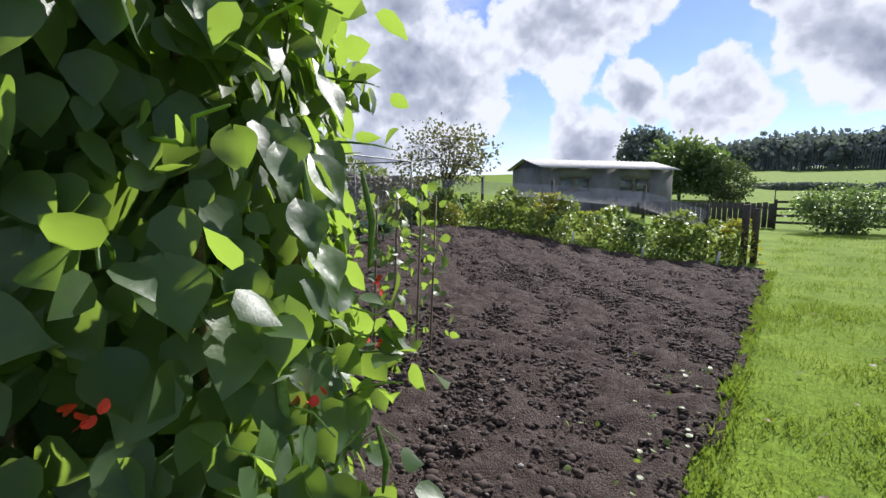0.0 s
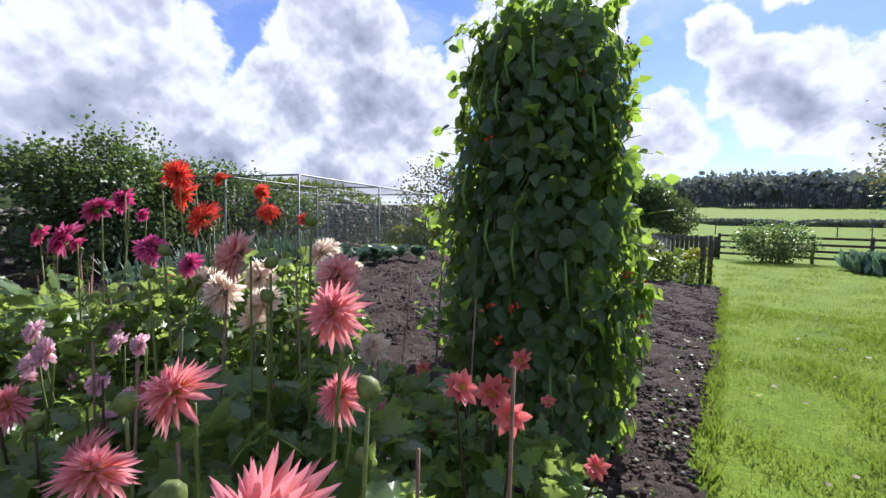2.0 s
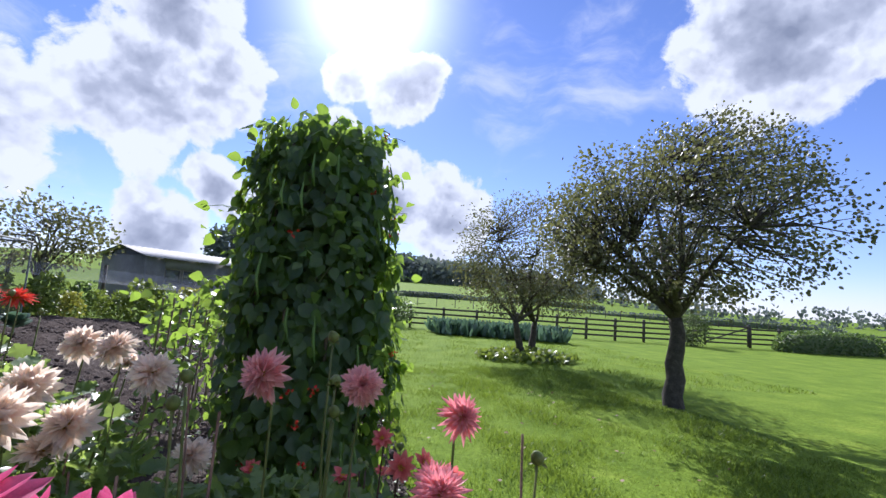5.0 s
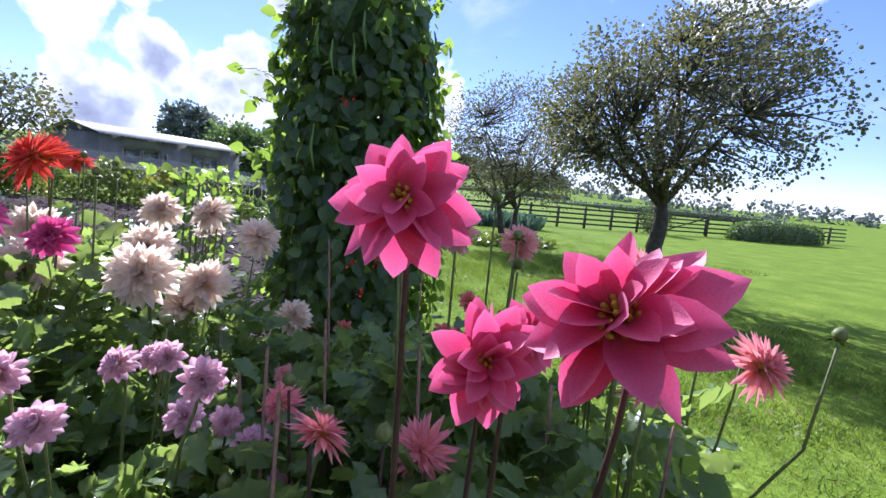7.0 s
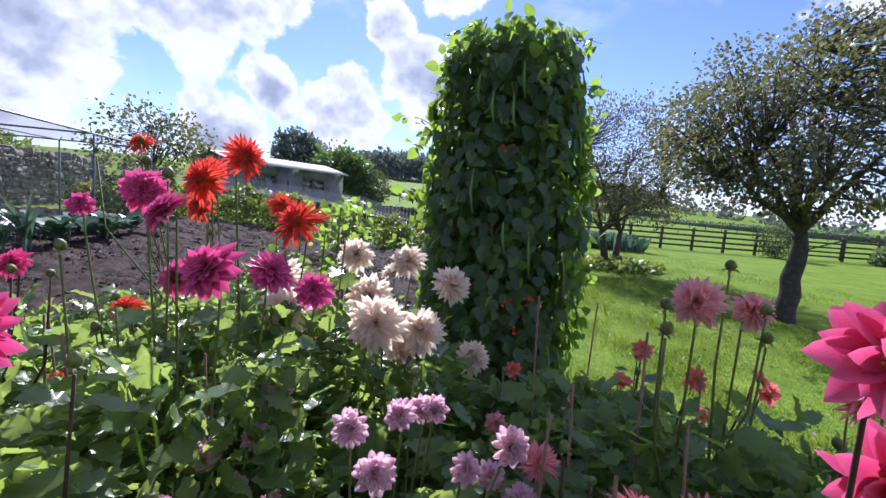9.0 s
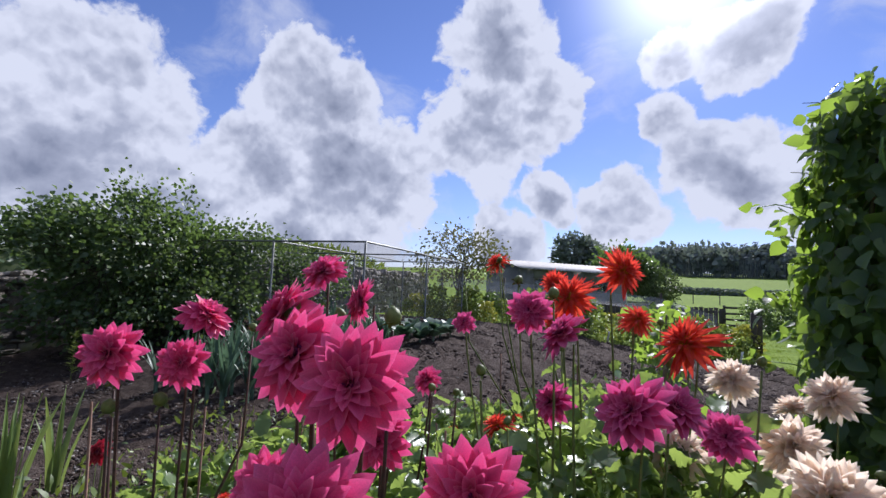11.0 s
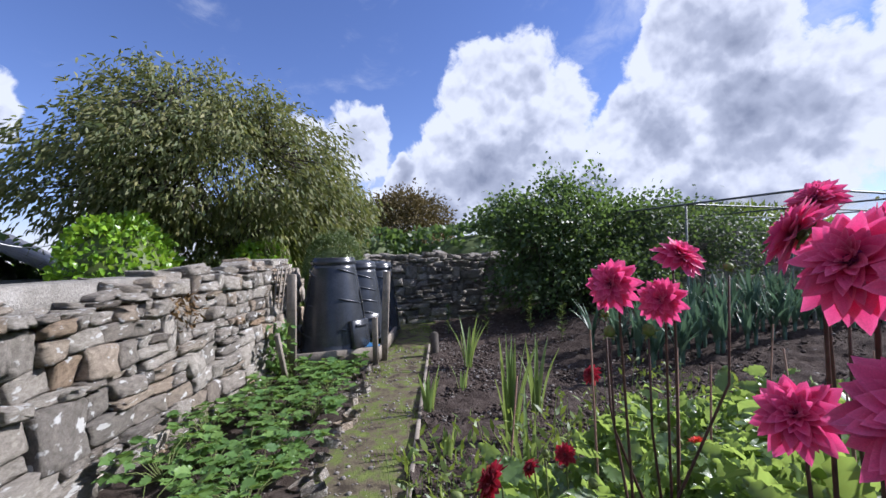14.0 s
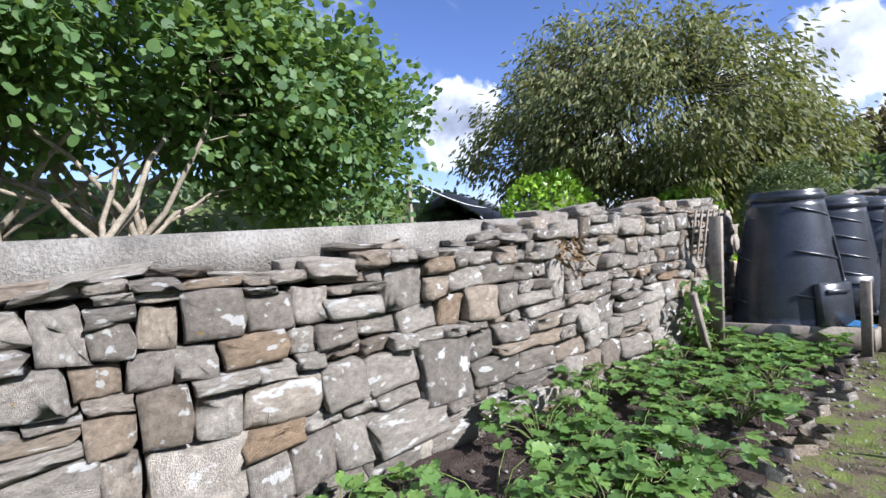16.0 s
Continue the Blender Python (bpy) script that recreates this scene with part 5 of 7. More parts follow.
# a spent bloom: its yellow heart bare, one last pink petal hanging
spent_at = Vector((-1.283, -2.214, 1.143))
spent = thing("spent_dahlia", "spent dahlia with a bare yellow heart and one hanging pink petal", "dahlia", at=Matrix.Translation((-1.16, -2.02, 0.03)))
tip = np.array(spent_at) - [-1.16, -2.02, 0.03]
r = np.random.default_rng(640)
b = Build()
u = np.linspace(0, 1, 9)[:, None]
b.tube((1 - u) ** 2 * np.array([0, 0, 0.0]) + 2 * u * (1 - u) * np.array([0.06, -0.10, 0.98]) + u * u * (tip + [0.012, 0, -0.006]), np.linspace(0.0028, 0.002, 9), 6)
part("stem", b, M_STEM_DARK, spent)
b = Build()
for i in range(70):
    d = unit(np.array([-0.75, -0.45, -0.1]) + 0.55 * r.normal(size=3))
    b.tube([tip, tip + d * 0.010, tip + d * r.uniform(0.011, 0.017)], [0.0022, 0.0018, 0.0008], 4)
part("flower_heart", b, P_DISC, spent, "bare golden flower heart")
b = Build()
for i in range(9):
    a = i * 0.7
    d = np.array([0.35 + 0.25 * math.cos(a), 0.3 * math.sin(a), 0.55 + 0.3 * math.cos(a)])
    leaves(b, [tip + [0.008, 0.003, 0.0]], [d + 0.2 * r.normal(size=3)], [(0.3, -0.5, 0.8)], [r.uniform(0.018, 0.028)], T_OVATE)
part("calyx", b, M_SWORD, spent, "pale yellow-green calyx")
b = Build()
tv, tri, quad, al = petal_rows(0.42, 4, -0.10, 0.75, 0.24)
d, up_ = unit(np.array([-0.62, -0.28, -0.62])), np.array([0.2, -0.85, 0.45])
side = unit(np.cross(d, up_))
up_ = np.cross(side, d)
b.add_many(((tv[:, 0:1] * side + tv[:, 1:2] * d + tv[:, 2:3] * up_) * 0.07 + tip + [-0.004, -0.002, -0.008])[None], tri, quad, al)
part("petal", b, P_PALE, spent, "single pale pink petal hanging down", True)
# ---- strawberries, sword-leaved clumps, vegetables ----
def strawberry(seed, size):
    r = np.random.default_rng(seed)
    b, st = Build(), Build()
    for i in range(17):
        a, L = r.uniform(0, 6.28), size * r.uniform(0.5, 1.15)
        h = r.uniform(0.07, 0.17) * size / 0.16
        tip = np.array([math.cos(a) * L, math.sin(a) * L, h])
        st.tube([(0, 0, 0), tip * [0.5, 0.5, 0.8], tip], [0.003, 0.0025, 0.002], 4)
        for da in (-1.1, 0, 1.1):
            d = np.array([math.cos(a + da), math.sin(a + da), 0.05 + r.normal(0, .15)])
            leaves(b, [tip], [d], [(r.normal(0, .35), r.normal(0, .35), 1)], [r.uniform(0.055, 0.092)], T_TOOTH)
    return b.mesh("leaves", M_STRAW), st.mesh("stalk_tuft", M_STEM)


STRAW = [strawberry(700 + i, 0.15 + 0.015 * i) for i in range(5)]
r = np.random.default_rng(701)
spots = []
for x in np.arange(-7.1, -2.2, 0.27):
    w0, w1 = south_wall_y(x), path_south(x)
    for f in (0.30, 0.55, 0.80) if x < -3.2 else (0.4, 0.75):
        spots.append((x + r.uniform(-.09, .09), w0 + (w1 - w0) * f + r.uniform(-.08, .08)))
for x, y in spots:
    if r.random() < 0.10:
        continue
    me = STRAW[int(r.integers(5))]
    ob = thing("strawberry_plant", "low strawberry plant with bright green leaves", "strawberry plant", "strawberries along the wall", pose(x, y, 0.02, 0, 0, r.uniform(0, 360)) @ Matrix.Scale(r.uniform(0.8, 1.2), 4))
    for nm, q in zip(("leaves", "stalk_tuft"), me):
        c = new(nm, q)
        c.parent = ob
# a taller weed against the wall by the bins
b = Build()
n = 160
pos = np.stack([r.normal(-6.75, 0.12, n), r.normal(-3.1, 0.08, n), 0.62 * r.random(n)], -1)
leaves(b, pos, rand_dirs(n), rand_dirs(n) + [0, 0, 1.2], r.uniform(0.04, 0.09, n), T_OVATE)
b.tube([(-6.75, -3.1, 0), (-6.72, -3.1, 0.35), (-6.77, -3.12, 0.6)], 0.005, 5)
tagged(part("climbing_weed", b, M_STRAW, None, "leafy green weed growing up the wall"), "", "weed")


def sword_clump(x, y, n, tall, label, seed, spread=0.12):
    r = np.random.default_rng(seed)
    ob = thing("gladiolus_clump", label, "gladiolus", "sword-leaved clumps in the soil", Matrix.Translation((x, y, 0.03)))
    for i in range(n):
        b = Build()
        a, lean, L = r.uniform(0, 6.28), r.uniform(0.05, 0.4), tall * r.uniform(0.55, 1.05)
        t = np.linspace(0, 1, 6)
        c = np.stack([math.cos(a) * (spread * .3 + lean * L * t ** 1.7), math.sin(a) * (spread * .3 + lean * L * t ** 1.7), L * t * (1 - 0.25 * lean * t)], -1)
        w = np.array([0.010, 0.016, 0.017, 0.014, 0.009, 0.001])
        s = np.array([-math.sin(a + .5), math.cos(a + .5), 0])
        v = np.stack([c - s * w[:, None], c + s * w[:, None] * 0.0 + np.array([math.cos(a), math.sin(a), 0]) * 0.004, c + s * w[:, None]], 1).reshape(-1, 3)
        f = [(k * 3 + j, k * 3 + j + 1, k * 3 + j + 4, k * 3 + j + 3) for k in range(5) for j in range(2)]
        b.add(v, f)
        part("leaf", b, M_SWORD, ob)
    return ob


sword_clump(-5.41, -1.77, 7, 0.42, "short pale sword-leaved clump at the path's edge", 1)
sword_clump(-6.64, -1.07, 11, 0.66, "green sword-leaved clump standing in dug soil", 2)
sword_clump(-4.65, -1.35, 13, 0.80, "tall green sword-leaved clump standing in dug soil", 3)
sword_clump(-5.11, -0.95, 9, 0.62, "yellowing sword-leaved clump in dug soil", 4)
sword_clump(-3.95, -1.55, 10, 0.58, "arching sword-leaved clump beside the dahlias", 5)
sword_clump(-3.35, -1.35, 9, 0.62, "arching green sword-leaved clump by the dahlias", 6)
sword_clump(-5.9, -1.35, 4, 0.25, "very short sword-leaved clump in soil", 7)
sword_clump(-4.5, -1.85, 5, 0.3, "small withered sword-leaved clump by the path", 8)
# leafy spires near the shaded wall
for i, (x, y, h) in enumerate([(-8.45, -0.22, 0.75), (-8.1, 0.35, 0.6), (-8.8, -0.75, 0.5), (-7.4, 0.5, 0.55)]):
    rr = np.random.default_rng(740 + i)
    ob = thing("leafy_spire", "upright leafy stem standing near the shaded wall", "plant", "spires by the wall", Matrix.Translation((x, y, float(height(x, y)))))
    b, st = Build(), Build()
    n = 70
    z = h * (0.15 + 0.85 * rr.random(n))
    a = rr.uniform(0, 6.28, n)
    leaves(b, np.stack([0 * z, 0 * z, z], -1), np.stack([np.cos(a), np.sin(a), 0.4 + 0 * a], -1), np.stack([0 * a, 0 * a, 1 + 0 * a], -1), rr.uniform(0.06, 0.11, n), T_LONG)
    st.tube([(0, 0, 0), (0.01, 0, h * .5), (0, 0, h)], [0.006, 0.005, 0.003], 5)
    part("leaves", b, M_VEG, ob)
    part("stem", st, M_STEM, ob)
b = Build()
b.tube([(-7.46, -1.27, 0), (-7.46, -1.27, 0.30)], [0.055, 0.052], 9)
tagged(part("short_post", b, M_FENCE, None, "short dark wooden stump post in the soil"), "", "post")

# undergrowth on the strip of soil by the dahlias: thin weeds and stalks
b = Build()
n = 3600
x, y = r.uniform(-4.1, -2.4, n), r.uniform(-2.25, 0.1, n)
x -= 0.5 * (y + 2.2) * r.random(n)
d = rand_dirs(n)
d[:, 2] = np.abs(d[:, 2]) + 0.2
zz = 0.05 + 0.42 * r.random(n) ** 1.4
leaves(b, np.stack([x, y, zz], -1), d, rand_dirs(n) + [0, 0, 1], r.uniform(0.03, 0.08, n), T_LONG)
for i in range(170):
    b.tube([(x[i], y[i], 0), (x[i] + r.normal(0, .05), y[i] + r.normal(0, .05), r.uniform(.2, .5))], [0.003, 0.0015], 4)
tagged(part("weedy_undergrowth", b, M_VEG, None, "thin pale green weeds below the dahlias"), "", "weeds", kind="stuff")

# leeks
leek_leaf = Build()
rr = np.random.default_rng(760)
for i in range(9):
    a = (i % 2) * math.pi + rr.normal(0, 0.35)
    L, lean = rr.uniform(0.4, 0.62), rr.uniform(0.15, 0.6)
    t = np.linspace(0, 1, 6)
    c = np.stack([math.cos(a) * lean * L * t ** 1.5, math.sin(a) * lean * L * t ** 1.5, 0.10 + L * t * (1 - 0.55 * lean * t)], -1)
    w = np.array([0.018, 0.024, 0.024, 0.02, 0.012, 0.001])
    s = np.array([-math.sin(a), math.cos(a), 0])
    v = np.stack([c - s * w[:, None] + [0, 0, .008], c, c + s * w[:, None] + [0, 0, .008]], 1).reshape(-1, 3)
    leek_leaf.add(v, [(k * 3 + j, k * 3 + j + 1, k * 3 + j + 4, k * 3 + j + 3) for k in range(5) for j in range(2)])
LEEK_L = leek_leaf.mesh("leaves", M_LEEK)
b = Build()
b.tube([(0, 0, -0.02), (0, 0, 0.2)], [0.018, 0.02], 7)
LEEK_S = b.mesh("shank", M_LEEK)
for i in range(64):
    x, y = -5.55 - 0.36 * (i % 4) + rr.normal(0, .04), 0.55 + 0.17 * (i // 4) + rr.normal(0, .03)
    ob = thing("leek", "blue-green leek with arching strap leaves", "leek", "rows of leeks", pose(x, y, float(height(x, y)) + 0.02, 0, 0, rr.uniform(0, 360)) @ Matrix.Scale(rr.uniform(0.85, 1.15), 4))
    for nm, me in (("leaves", LEEK_L), ("shank", LEEK_S)):
        c = new(nm, me)
        c.parent = ob
cab = Build()
n = 26
a = rr.uniform(0, 6.28, n)
d = np.stack([np.cos(a), np.sin(a), rr.uniform(0.2, 1.2, n)], -1)
leaves(cab, np.stack([0.03 * np.cos(a), 0.03 * np.sin(a), 0.1 + 0.12 * rr.random(n)], -1), d, np.stack([-0.5 * np.cos(a), -0.5 * np.sin(a), 1 + 0 * a], -1), rr.uniform(0.14, 0.24, n), T_ROUND)
cab.tube([(0, 0, -0.02), (0, 0, 0.14)], 0.016, 6)
CAB = cab.mesh("cabbage", M_LEEK)
for i in range(16):
    x, y = -5.5 - 0.45 * (i % 3) + rr.normal(0, .05), 3.5 + 0.42 * (i // 3)
    ob = new("cabbage_plant", CAB)
    ob.matrix_world = pose(x, y, float(height(x, y)) + 0.02, 0, 0, rr.uniform(0, 360)) @ Matrix.Scale(rr.uniform(0.8, 1.2), 4)
    tagged(ob, "leafy blue-green cabbage in a row", "cabbage", "rows of cabbages")

# soft fruit and potatoes along the far side of the bed
def row_bush(seed, material):
    r = np.random.default_rng(seed)
    b, st = Build(), Build()
    n = 330
    z = 0.85 * r.random(n) ** 0.75
    a = r.uniform(0, 6.28, n)
    rad = 0.42 * np.sqrt(r.random(n)) * np.interp(z, [0, .4, .85], [1, 1, .45])
    pos = np.stack([rad * np.cos(a), rad * np.sin(a), z], -1)
    leaves(b, pos, rand_dirs(n), rand_dirs(n) + [0, 0, 1], r.uniform(0.06, 0.12, n), T_OVATE)
    for i in range(9):
        st.tube([(pos[i][0] * .3, pos[i][1] * .3, 0), pos[i]], [0.006, 0.003], 4)
    return b.mesh("leaves", material), st.mesh("stems", M_STEM)


ROWB = [row_bush(780, M_VEG), row_bush(781, M_VEG), row_bush(782, M_VEG_Y), row_bush(783, M_VEG), row_bush(784, M_BUSH)]
for i in range(44):
    x, y = -0.55 - 0.42 * (i // 2) + rr.normal(0, .1), 9.45 + 0.75 * (i % 2) + rr.normal(0, .15)
    me = ROWB[int(rr.choice([0, 1, 2, 3, 4], p=[.3, .25, .15, .2, .1]))]
    s = rr.uniform(0.75, 1.15) * (1.0 if i % 2 else 0.75)
    ob = thing("fruit_bush", "leafy green bush in the row behind the bed" if me is not ROWB[2] else "yellowing leafy bush in the row behind the bed", "bush", "row of bushes behind the bed", pose(x, y, float(height(x, y)), 0, 0, rr.uniform(0, 360)) @ Matrix.Scale(s, 4))
    for nm, q in zip(("leaves", "stems"), me):
        c = new(nm, q)
        c.parent = ob
# ---- compost bins in a timber bay ----
def lathe(b, profile, sides=28, squash=1.0):
    v, f = [], []
    for rad, z in profile:
        for k in range(sides):
            a = 2 * math.pi * k / sides
            v.append((rad * math.cos(a), rad * math.sin(a) * squash, z))
    for i in range(len(profile) - 1):
        for k in range(sides):
            f.append((i * sides + k, i * sides + (k + 1) % sides, (i + 1) * sides + (k + 1) % sides, (i + 1) * sides + k))
    b.add(v, f)


def compost_bin(at, tall, r0, r1, ribs, lid, label):
    ob = thing("compost_bin", label, "compost bin", "compost bins in the corner", at)
    b = Build()
    prof = [(r0 * 1.04, 0), (r0 * 1.04, 0.03), (r0, 0.04)]
    for i in range(1, 21):
        k = i / 20
        prof.append((r0 + (r1 - r0) * (k ** 1.35), 0.04 + (tall - 0.12) * k))
    lathe(b, prof + [(r1 * 0.95, tall - 0.08)])
    part("body", b, M_PLASTIC, ob, "smooth black moulded plastic shell", True)
    b = Build()
    lathe(b, [(r1 * 0.97, tall - 0.09), (r1 * 1.05, tall - 0.07), (r1 * 1.06, tall - 0.035), (r1 * 0.98, tall - 0.02), (r1 * 1.02, tall), (r1 * 0.9, tall + 0.004), (r1 * 0.86, tall - 0.03)])
    part("rim", b, M_PLASTIC, ob, "thick black rim", True)
    if lid:
        b = Build()
        lathe(b, [(r1 * 1.0, tall - 0.005), (r1 * 0.96, tall + 0.025), (r1 * 0.5, tall + 0.045), (0.02, tall + 0.05)])
        part("lid", b, M_PLASTIC, ob, "domed black lid", True)
    for i in range(ribs):
        z = 0.22 + (tall - 0.4) * i / max(ribs - 1, 1)
        k = min(max((z - .04) / (tall - .12), 0), 1)
        rad = r0 + (r1 - r0) * k ** 1.35
        for a0 in (-2.55, -0.45, 1.65):
            b = Build()
            a = a0 + np.linspace(0, 1.25, 12)
            b.tube(np.stack([rad * np.cos(a), rad * np.sin(a), z + 0.05 * np.linspace(1, -1, 12)], -1), np.concatenate([[0.004], np.full(10, 0.013), [0.004]]), 6)
            part("rib", b, M_PLASTIC, ob, "raised slanting rib", True)
    b = Build()
    a = math.radians(12)
    m = pose(math.cos(a) * (r0 + 0.005), math.sin(a) * (r0 + 0.005), 0, 0, -5, math.degrees(a))
    b.box(-0.03, 0.035, -0.15, 0.15, 0.03, 0.36, m, 0.012)
    hatch = part("hatch", b, M_PLASTIC, ob, "sliding black hatch")
    b = Build()
    b.box(0.036, 0.056, -0.10, 0.10, 0.28, 0.31, m, 0.004)
    part("hatch_grip", b, M_PLASTIC, hatch)
    return ob


compost_bin(pose(-7.52, -2.52, 0.20, 0, 0, 35), 1.10, 0.41, 0.262, 3, False, "large black plastic compost bin without its lid")
compost_bin(pose(-8.42, -2.20, 0.16, 0, 0, 10), 1.05, 0.39, 0.27, 5, True, "black ribbed plastic compost bin with lid")
compost_bin(pose(-9.05, -1.88, 0.14, 0, 0, -10), 1.04, 0.37, 0.26, 3, True, "black compost bin standing by the corner")


def board(name, p0, p1, w, t, label, category="board", material=None, group="", z_up=True):
    """A timber from p0 to p1, w tall and t thick."""
    p0, p1 = Vector(p0), Vector(p1)
    d = p1 - p0
    q = d.to_track_quat("X", "Z").to_matrix().to_4x4()
    b = Build()
    b.box(0, d.length, -t / 2, t / 2, -w / 2, w / 2, Matrix.Translation(p0) @ q, 0.004)
    ob = part(name, b, material or M_WOOD, None, label)
    return tagged(ob, "", category, group)


bay = thing("timber_bay", "low weathered timber bay around the compost bins", "timber frame", at=Matrix.Identity(4))


def bay_timber(name, p0, p1, w, t, label=""):
    ob = board(name, p0, p1, w, t, label)
    del ob["category"]
    ob.parent = bay
    return ob


bay_timber("front_board", (-6.98, -3.02, 0.16), (-7.22, -2.02, 0.14), 0.17, 0.035)
bay_timber("side_board", (-7.2, -2.02, 0.13), (-9.4, -1.45, 0.12), 0.16, 0.035)
bay_timber("back_board", (-7.0, -3.04, 0.15), (-9.3, -2.46, 0.12), 0.16, 0.035)
for p, h, w, lean in (((-6.95, -2.98), 1.13, 0.095, 0.01), ((-7.06, -2.06), 0.60, 0.06, 0.0), ((-7.42, -1.93), 1.12, 0.085, 0.03)):
    b = Build()
    b.box(-w / 2, w / 2, -0.022, 0.022, 0, h, pose(p[0], p[1], 0, 0, lean * 100, 75), 0.004)
    part("post", b, M_WOOD, bay, "upright weathered timber post")
b = Build()
b.box(-0.025, 0.025, -0.02, 0.02, 0, 0.62, pose(-6.68, -3.0, 0.0, 0, -24, 165), 0.004)
part("brace", b, M_WOOD, bay, "leaning timber brace")
# trellis leaning on the wall behind
tr = thing("trellis_panel", "old wooden trellis leaning on the stone wall", "trellis", at=pose(-6.98, -3.20, 0.42, 8, 0, 165))
for i in range(6):
    b = Build()
    b.box(i * 0.115 - 0.012, i * 0.115 + 0.012, 0, 0.012, 0, 0.78, None, 0.002)
    part("upright_slat", b, M_WOOD, tr)
for i in range(6):
    b = Build()
    b.box(-0.02, 0.6, 0.014, 0.026, 0.06 + i * 0.13, 0.085 + i * 0.13, None, 0.002)
    part("cross_slat", b, M_WOOD, tr)
b = Build()
b.add([(-7.28, -2.25, 0.22), (-7.2, -2.0, 0.235), (-7.36, -1.98, 0.225), (-7.42, -2.2, 0.25), (-7.31, -2.1, 0.265)], [(0, 1, 4), (1, 2, 4), (2, 3, 4), (3, 0, 4)])
tagged(part("blue_cover", b, M_BLUE, None, "crumpled scrap of blue plastic by the bin"), "", "plastic sheet")

# ---- fruit cage ----
CA, CD = Vector((-5.75, 2.75)), Vector((-6.15, 5.2))
side_v = (CD - CA) / (CD - CA).length
back_v = Vector((-side_v.y, side_v.x))
cage = thing("fruit_cage", "netted fruit cage of thin metal tubes", "fruit cage", at=Matrix.Identity(4))


def cage_pt(u, v, z):
    p = CA + side_v * u + back_v * v
    return (p.x, p.y, z)


for u in (0, 2.45, 4.9):
    for v in (0, 1.6, 3.2):
        b = Build()
        g = float(height(*cage_pt(u, v, 0)[:2]))
        b.tube([cage_pt(u, v, g - 0.05), cage_pt(u, v, 1.97)], 0.016, 8)
        part("upright_tube", b, M_STEEL, cage)
for u in (0, 2.45, 4.9):
    b = Build()
    b.tube([cage_pt(u, 0, 1.97), cage_pt(u, 3.2, 1.97)], 0.014, 8)
    part("roof_tube", b, M_STEEL, cage)
for v in (0, 1.6, 3.2):
    b = Build()
    b.tube([cage_pt(0, v, 1.97), cage_pt(4.9, v, 1.97)], 0.014, 8)
    part("roof_tube", b, M_STEEL, cage)


def net_sheet(p, q, r_, s, nu, nv, sag):
    """A sheet between four corners, sagging in the middle, with a hem's thickness."""
    p, q, r_, s = (np.array(v, float) for v in (p, q, r_, s))
    u, v = np.meshgrid(np.linspace(0, 1, nu + 1), np.linspace(0, 1, nv + 1))
    u, v = u[..., None], v[..., None]
    g = (1 - u) * (1 - v) * p + u * (1 - v) * q + u * v * r_ + (1 - u) * v * s
    g[..., 2] -= (sag * 16 * u * (1 - u) * v * (1 - v))[..., 0] * (1 + 0.2 * np.sin(9 * u + 5 * v))[..., 0]
    b = Build()
    n = nu + 1
    b.add(g.reshape(-1, 3), [(j * n + i, j * n + i + 1, (j + 1) * n + i + 1, (j + 1) * n + i) for j in range(nv) for i in range(nu)])
    return b


part("roof_net", net_sheet(cage_pt(0, 0, 1.98), cage_pt(4.9, 0, 1.98), cage_pt(4.9, 3.2, 1.98), cage_pt(0, 3.2, 1.98), 12, 8, 0.05), M_NET, cage, "fine dark bird netting")
part("side_net", net_sheet(cage_pt(0, 0, 0.45), cage_pt(4.9, 0, 0.45), cage_pt(4.9, 0, 1.97), cage_pt(0, 0, 1.97), 8, 6, 0), M_NET, cage, "fine dark bird netting")
part("side_net", net_sheet(cage_pt(0, 0, 0.45), cage_pt(0, 3.2, 0.45), cage_pt(0, 3.2, 1.97), cage_pt(0, 0, 1.97), 8, 6, 0), M_NET, cage, "fine dark bird netting")

# crop fleece and its posts over the row of bushes
fl = thing("crop_fleece", "pale crop netting stretched over the bushes between posts", "crop net", at=Matrix.Identity(4))
fp = [(-8.9, 10.9, 1.72), (-6.6, 10.6, 1.60), (-4.4, 10.3, 1.48), (-2.3, 10.3, 1.32), (-1.1, 10.3, 0.95)]
for (x0, y0, z0), (x1, y1, z1) in zip(fp[:-1], fp[1:]):
    part("fleece_sheet", net_sheet((x0, y0, z0), (x1, y1, z1), (x1, y1 - .5, z1 - .32), (x0, y0 - .5, z0 - .32), 10, 4, 0.06), M_FLEECE, fl)
for x, y, z in fp:
    b = Build()
    b.box(-0.03, 0.03, -0.03, 0.03, -0.05, z + 0.12 - float(height(x, y)), Matrix.Translation((x, y, float(height(x, y)))), 0.004)
    part("post", b, M_FENCE, fl, "dark square post")
for x, y, h in ((-0.42, 9.85, 1.08), (-0.28, 10.15, 1.0)):
    b = Build()
    b.box(-0.055, 0.055, -0.055, 0.055, -0.05, h, Matrix.Translation((x, y, 0)), 0.01)
    tagged(part("gate_post", b, M_FENCE, None, "stout dark wooden post at the lawn's edge"), "", "post")
for x, y, h in ((-3.4, 9.1, 0.30), (-0.75, 9.05, 0.28), (-2.0, 9.1, 0.22)):
    b = Build()
    b.box(-0.02, 0.02, -0.004, 0.004, 0, h, pose(x, y, float(height(x, y)), 6, 8, 20), 0.002)
    tagged(part("plant_label", b, M_PAINT, None, "white plastic plant label stuck in soil"), "", "plant label", "white plant labels")

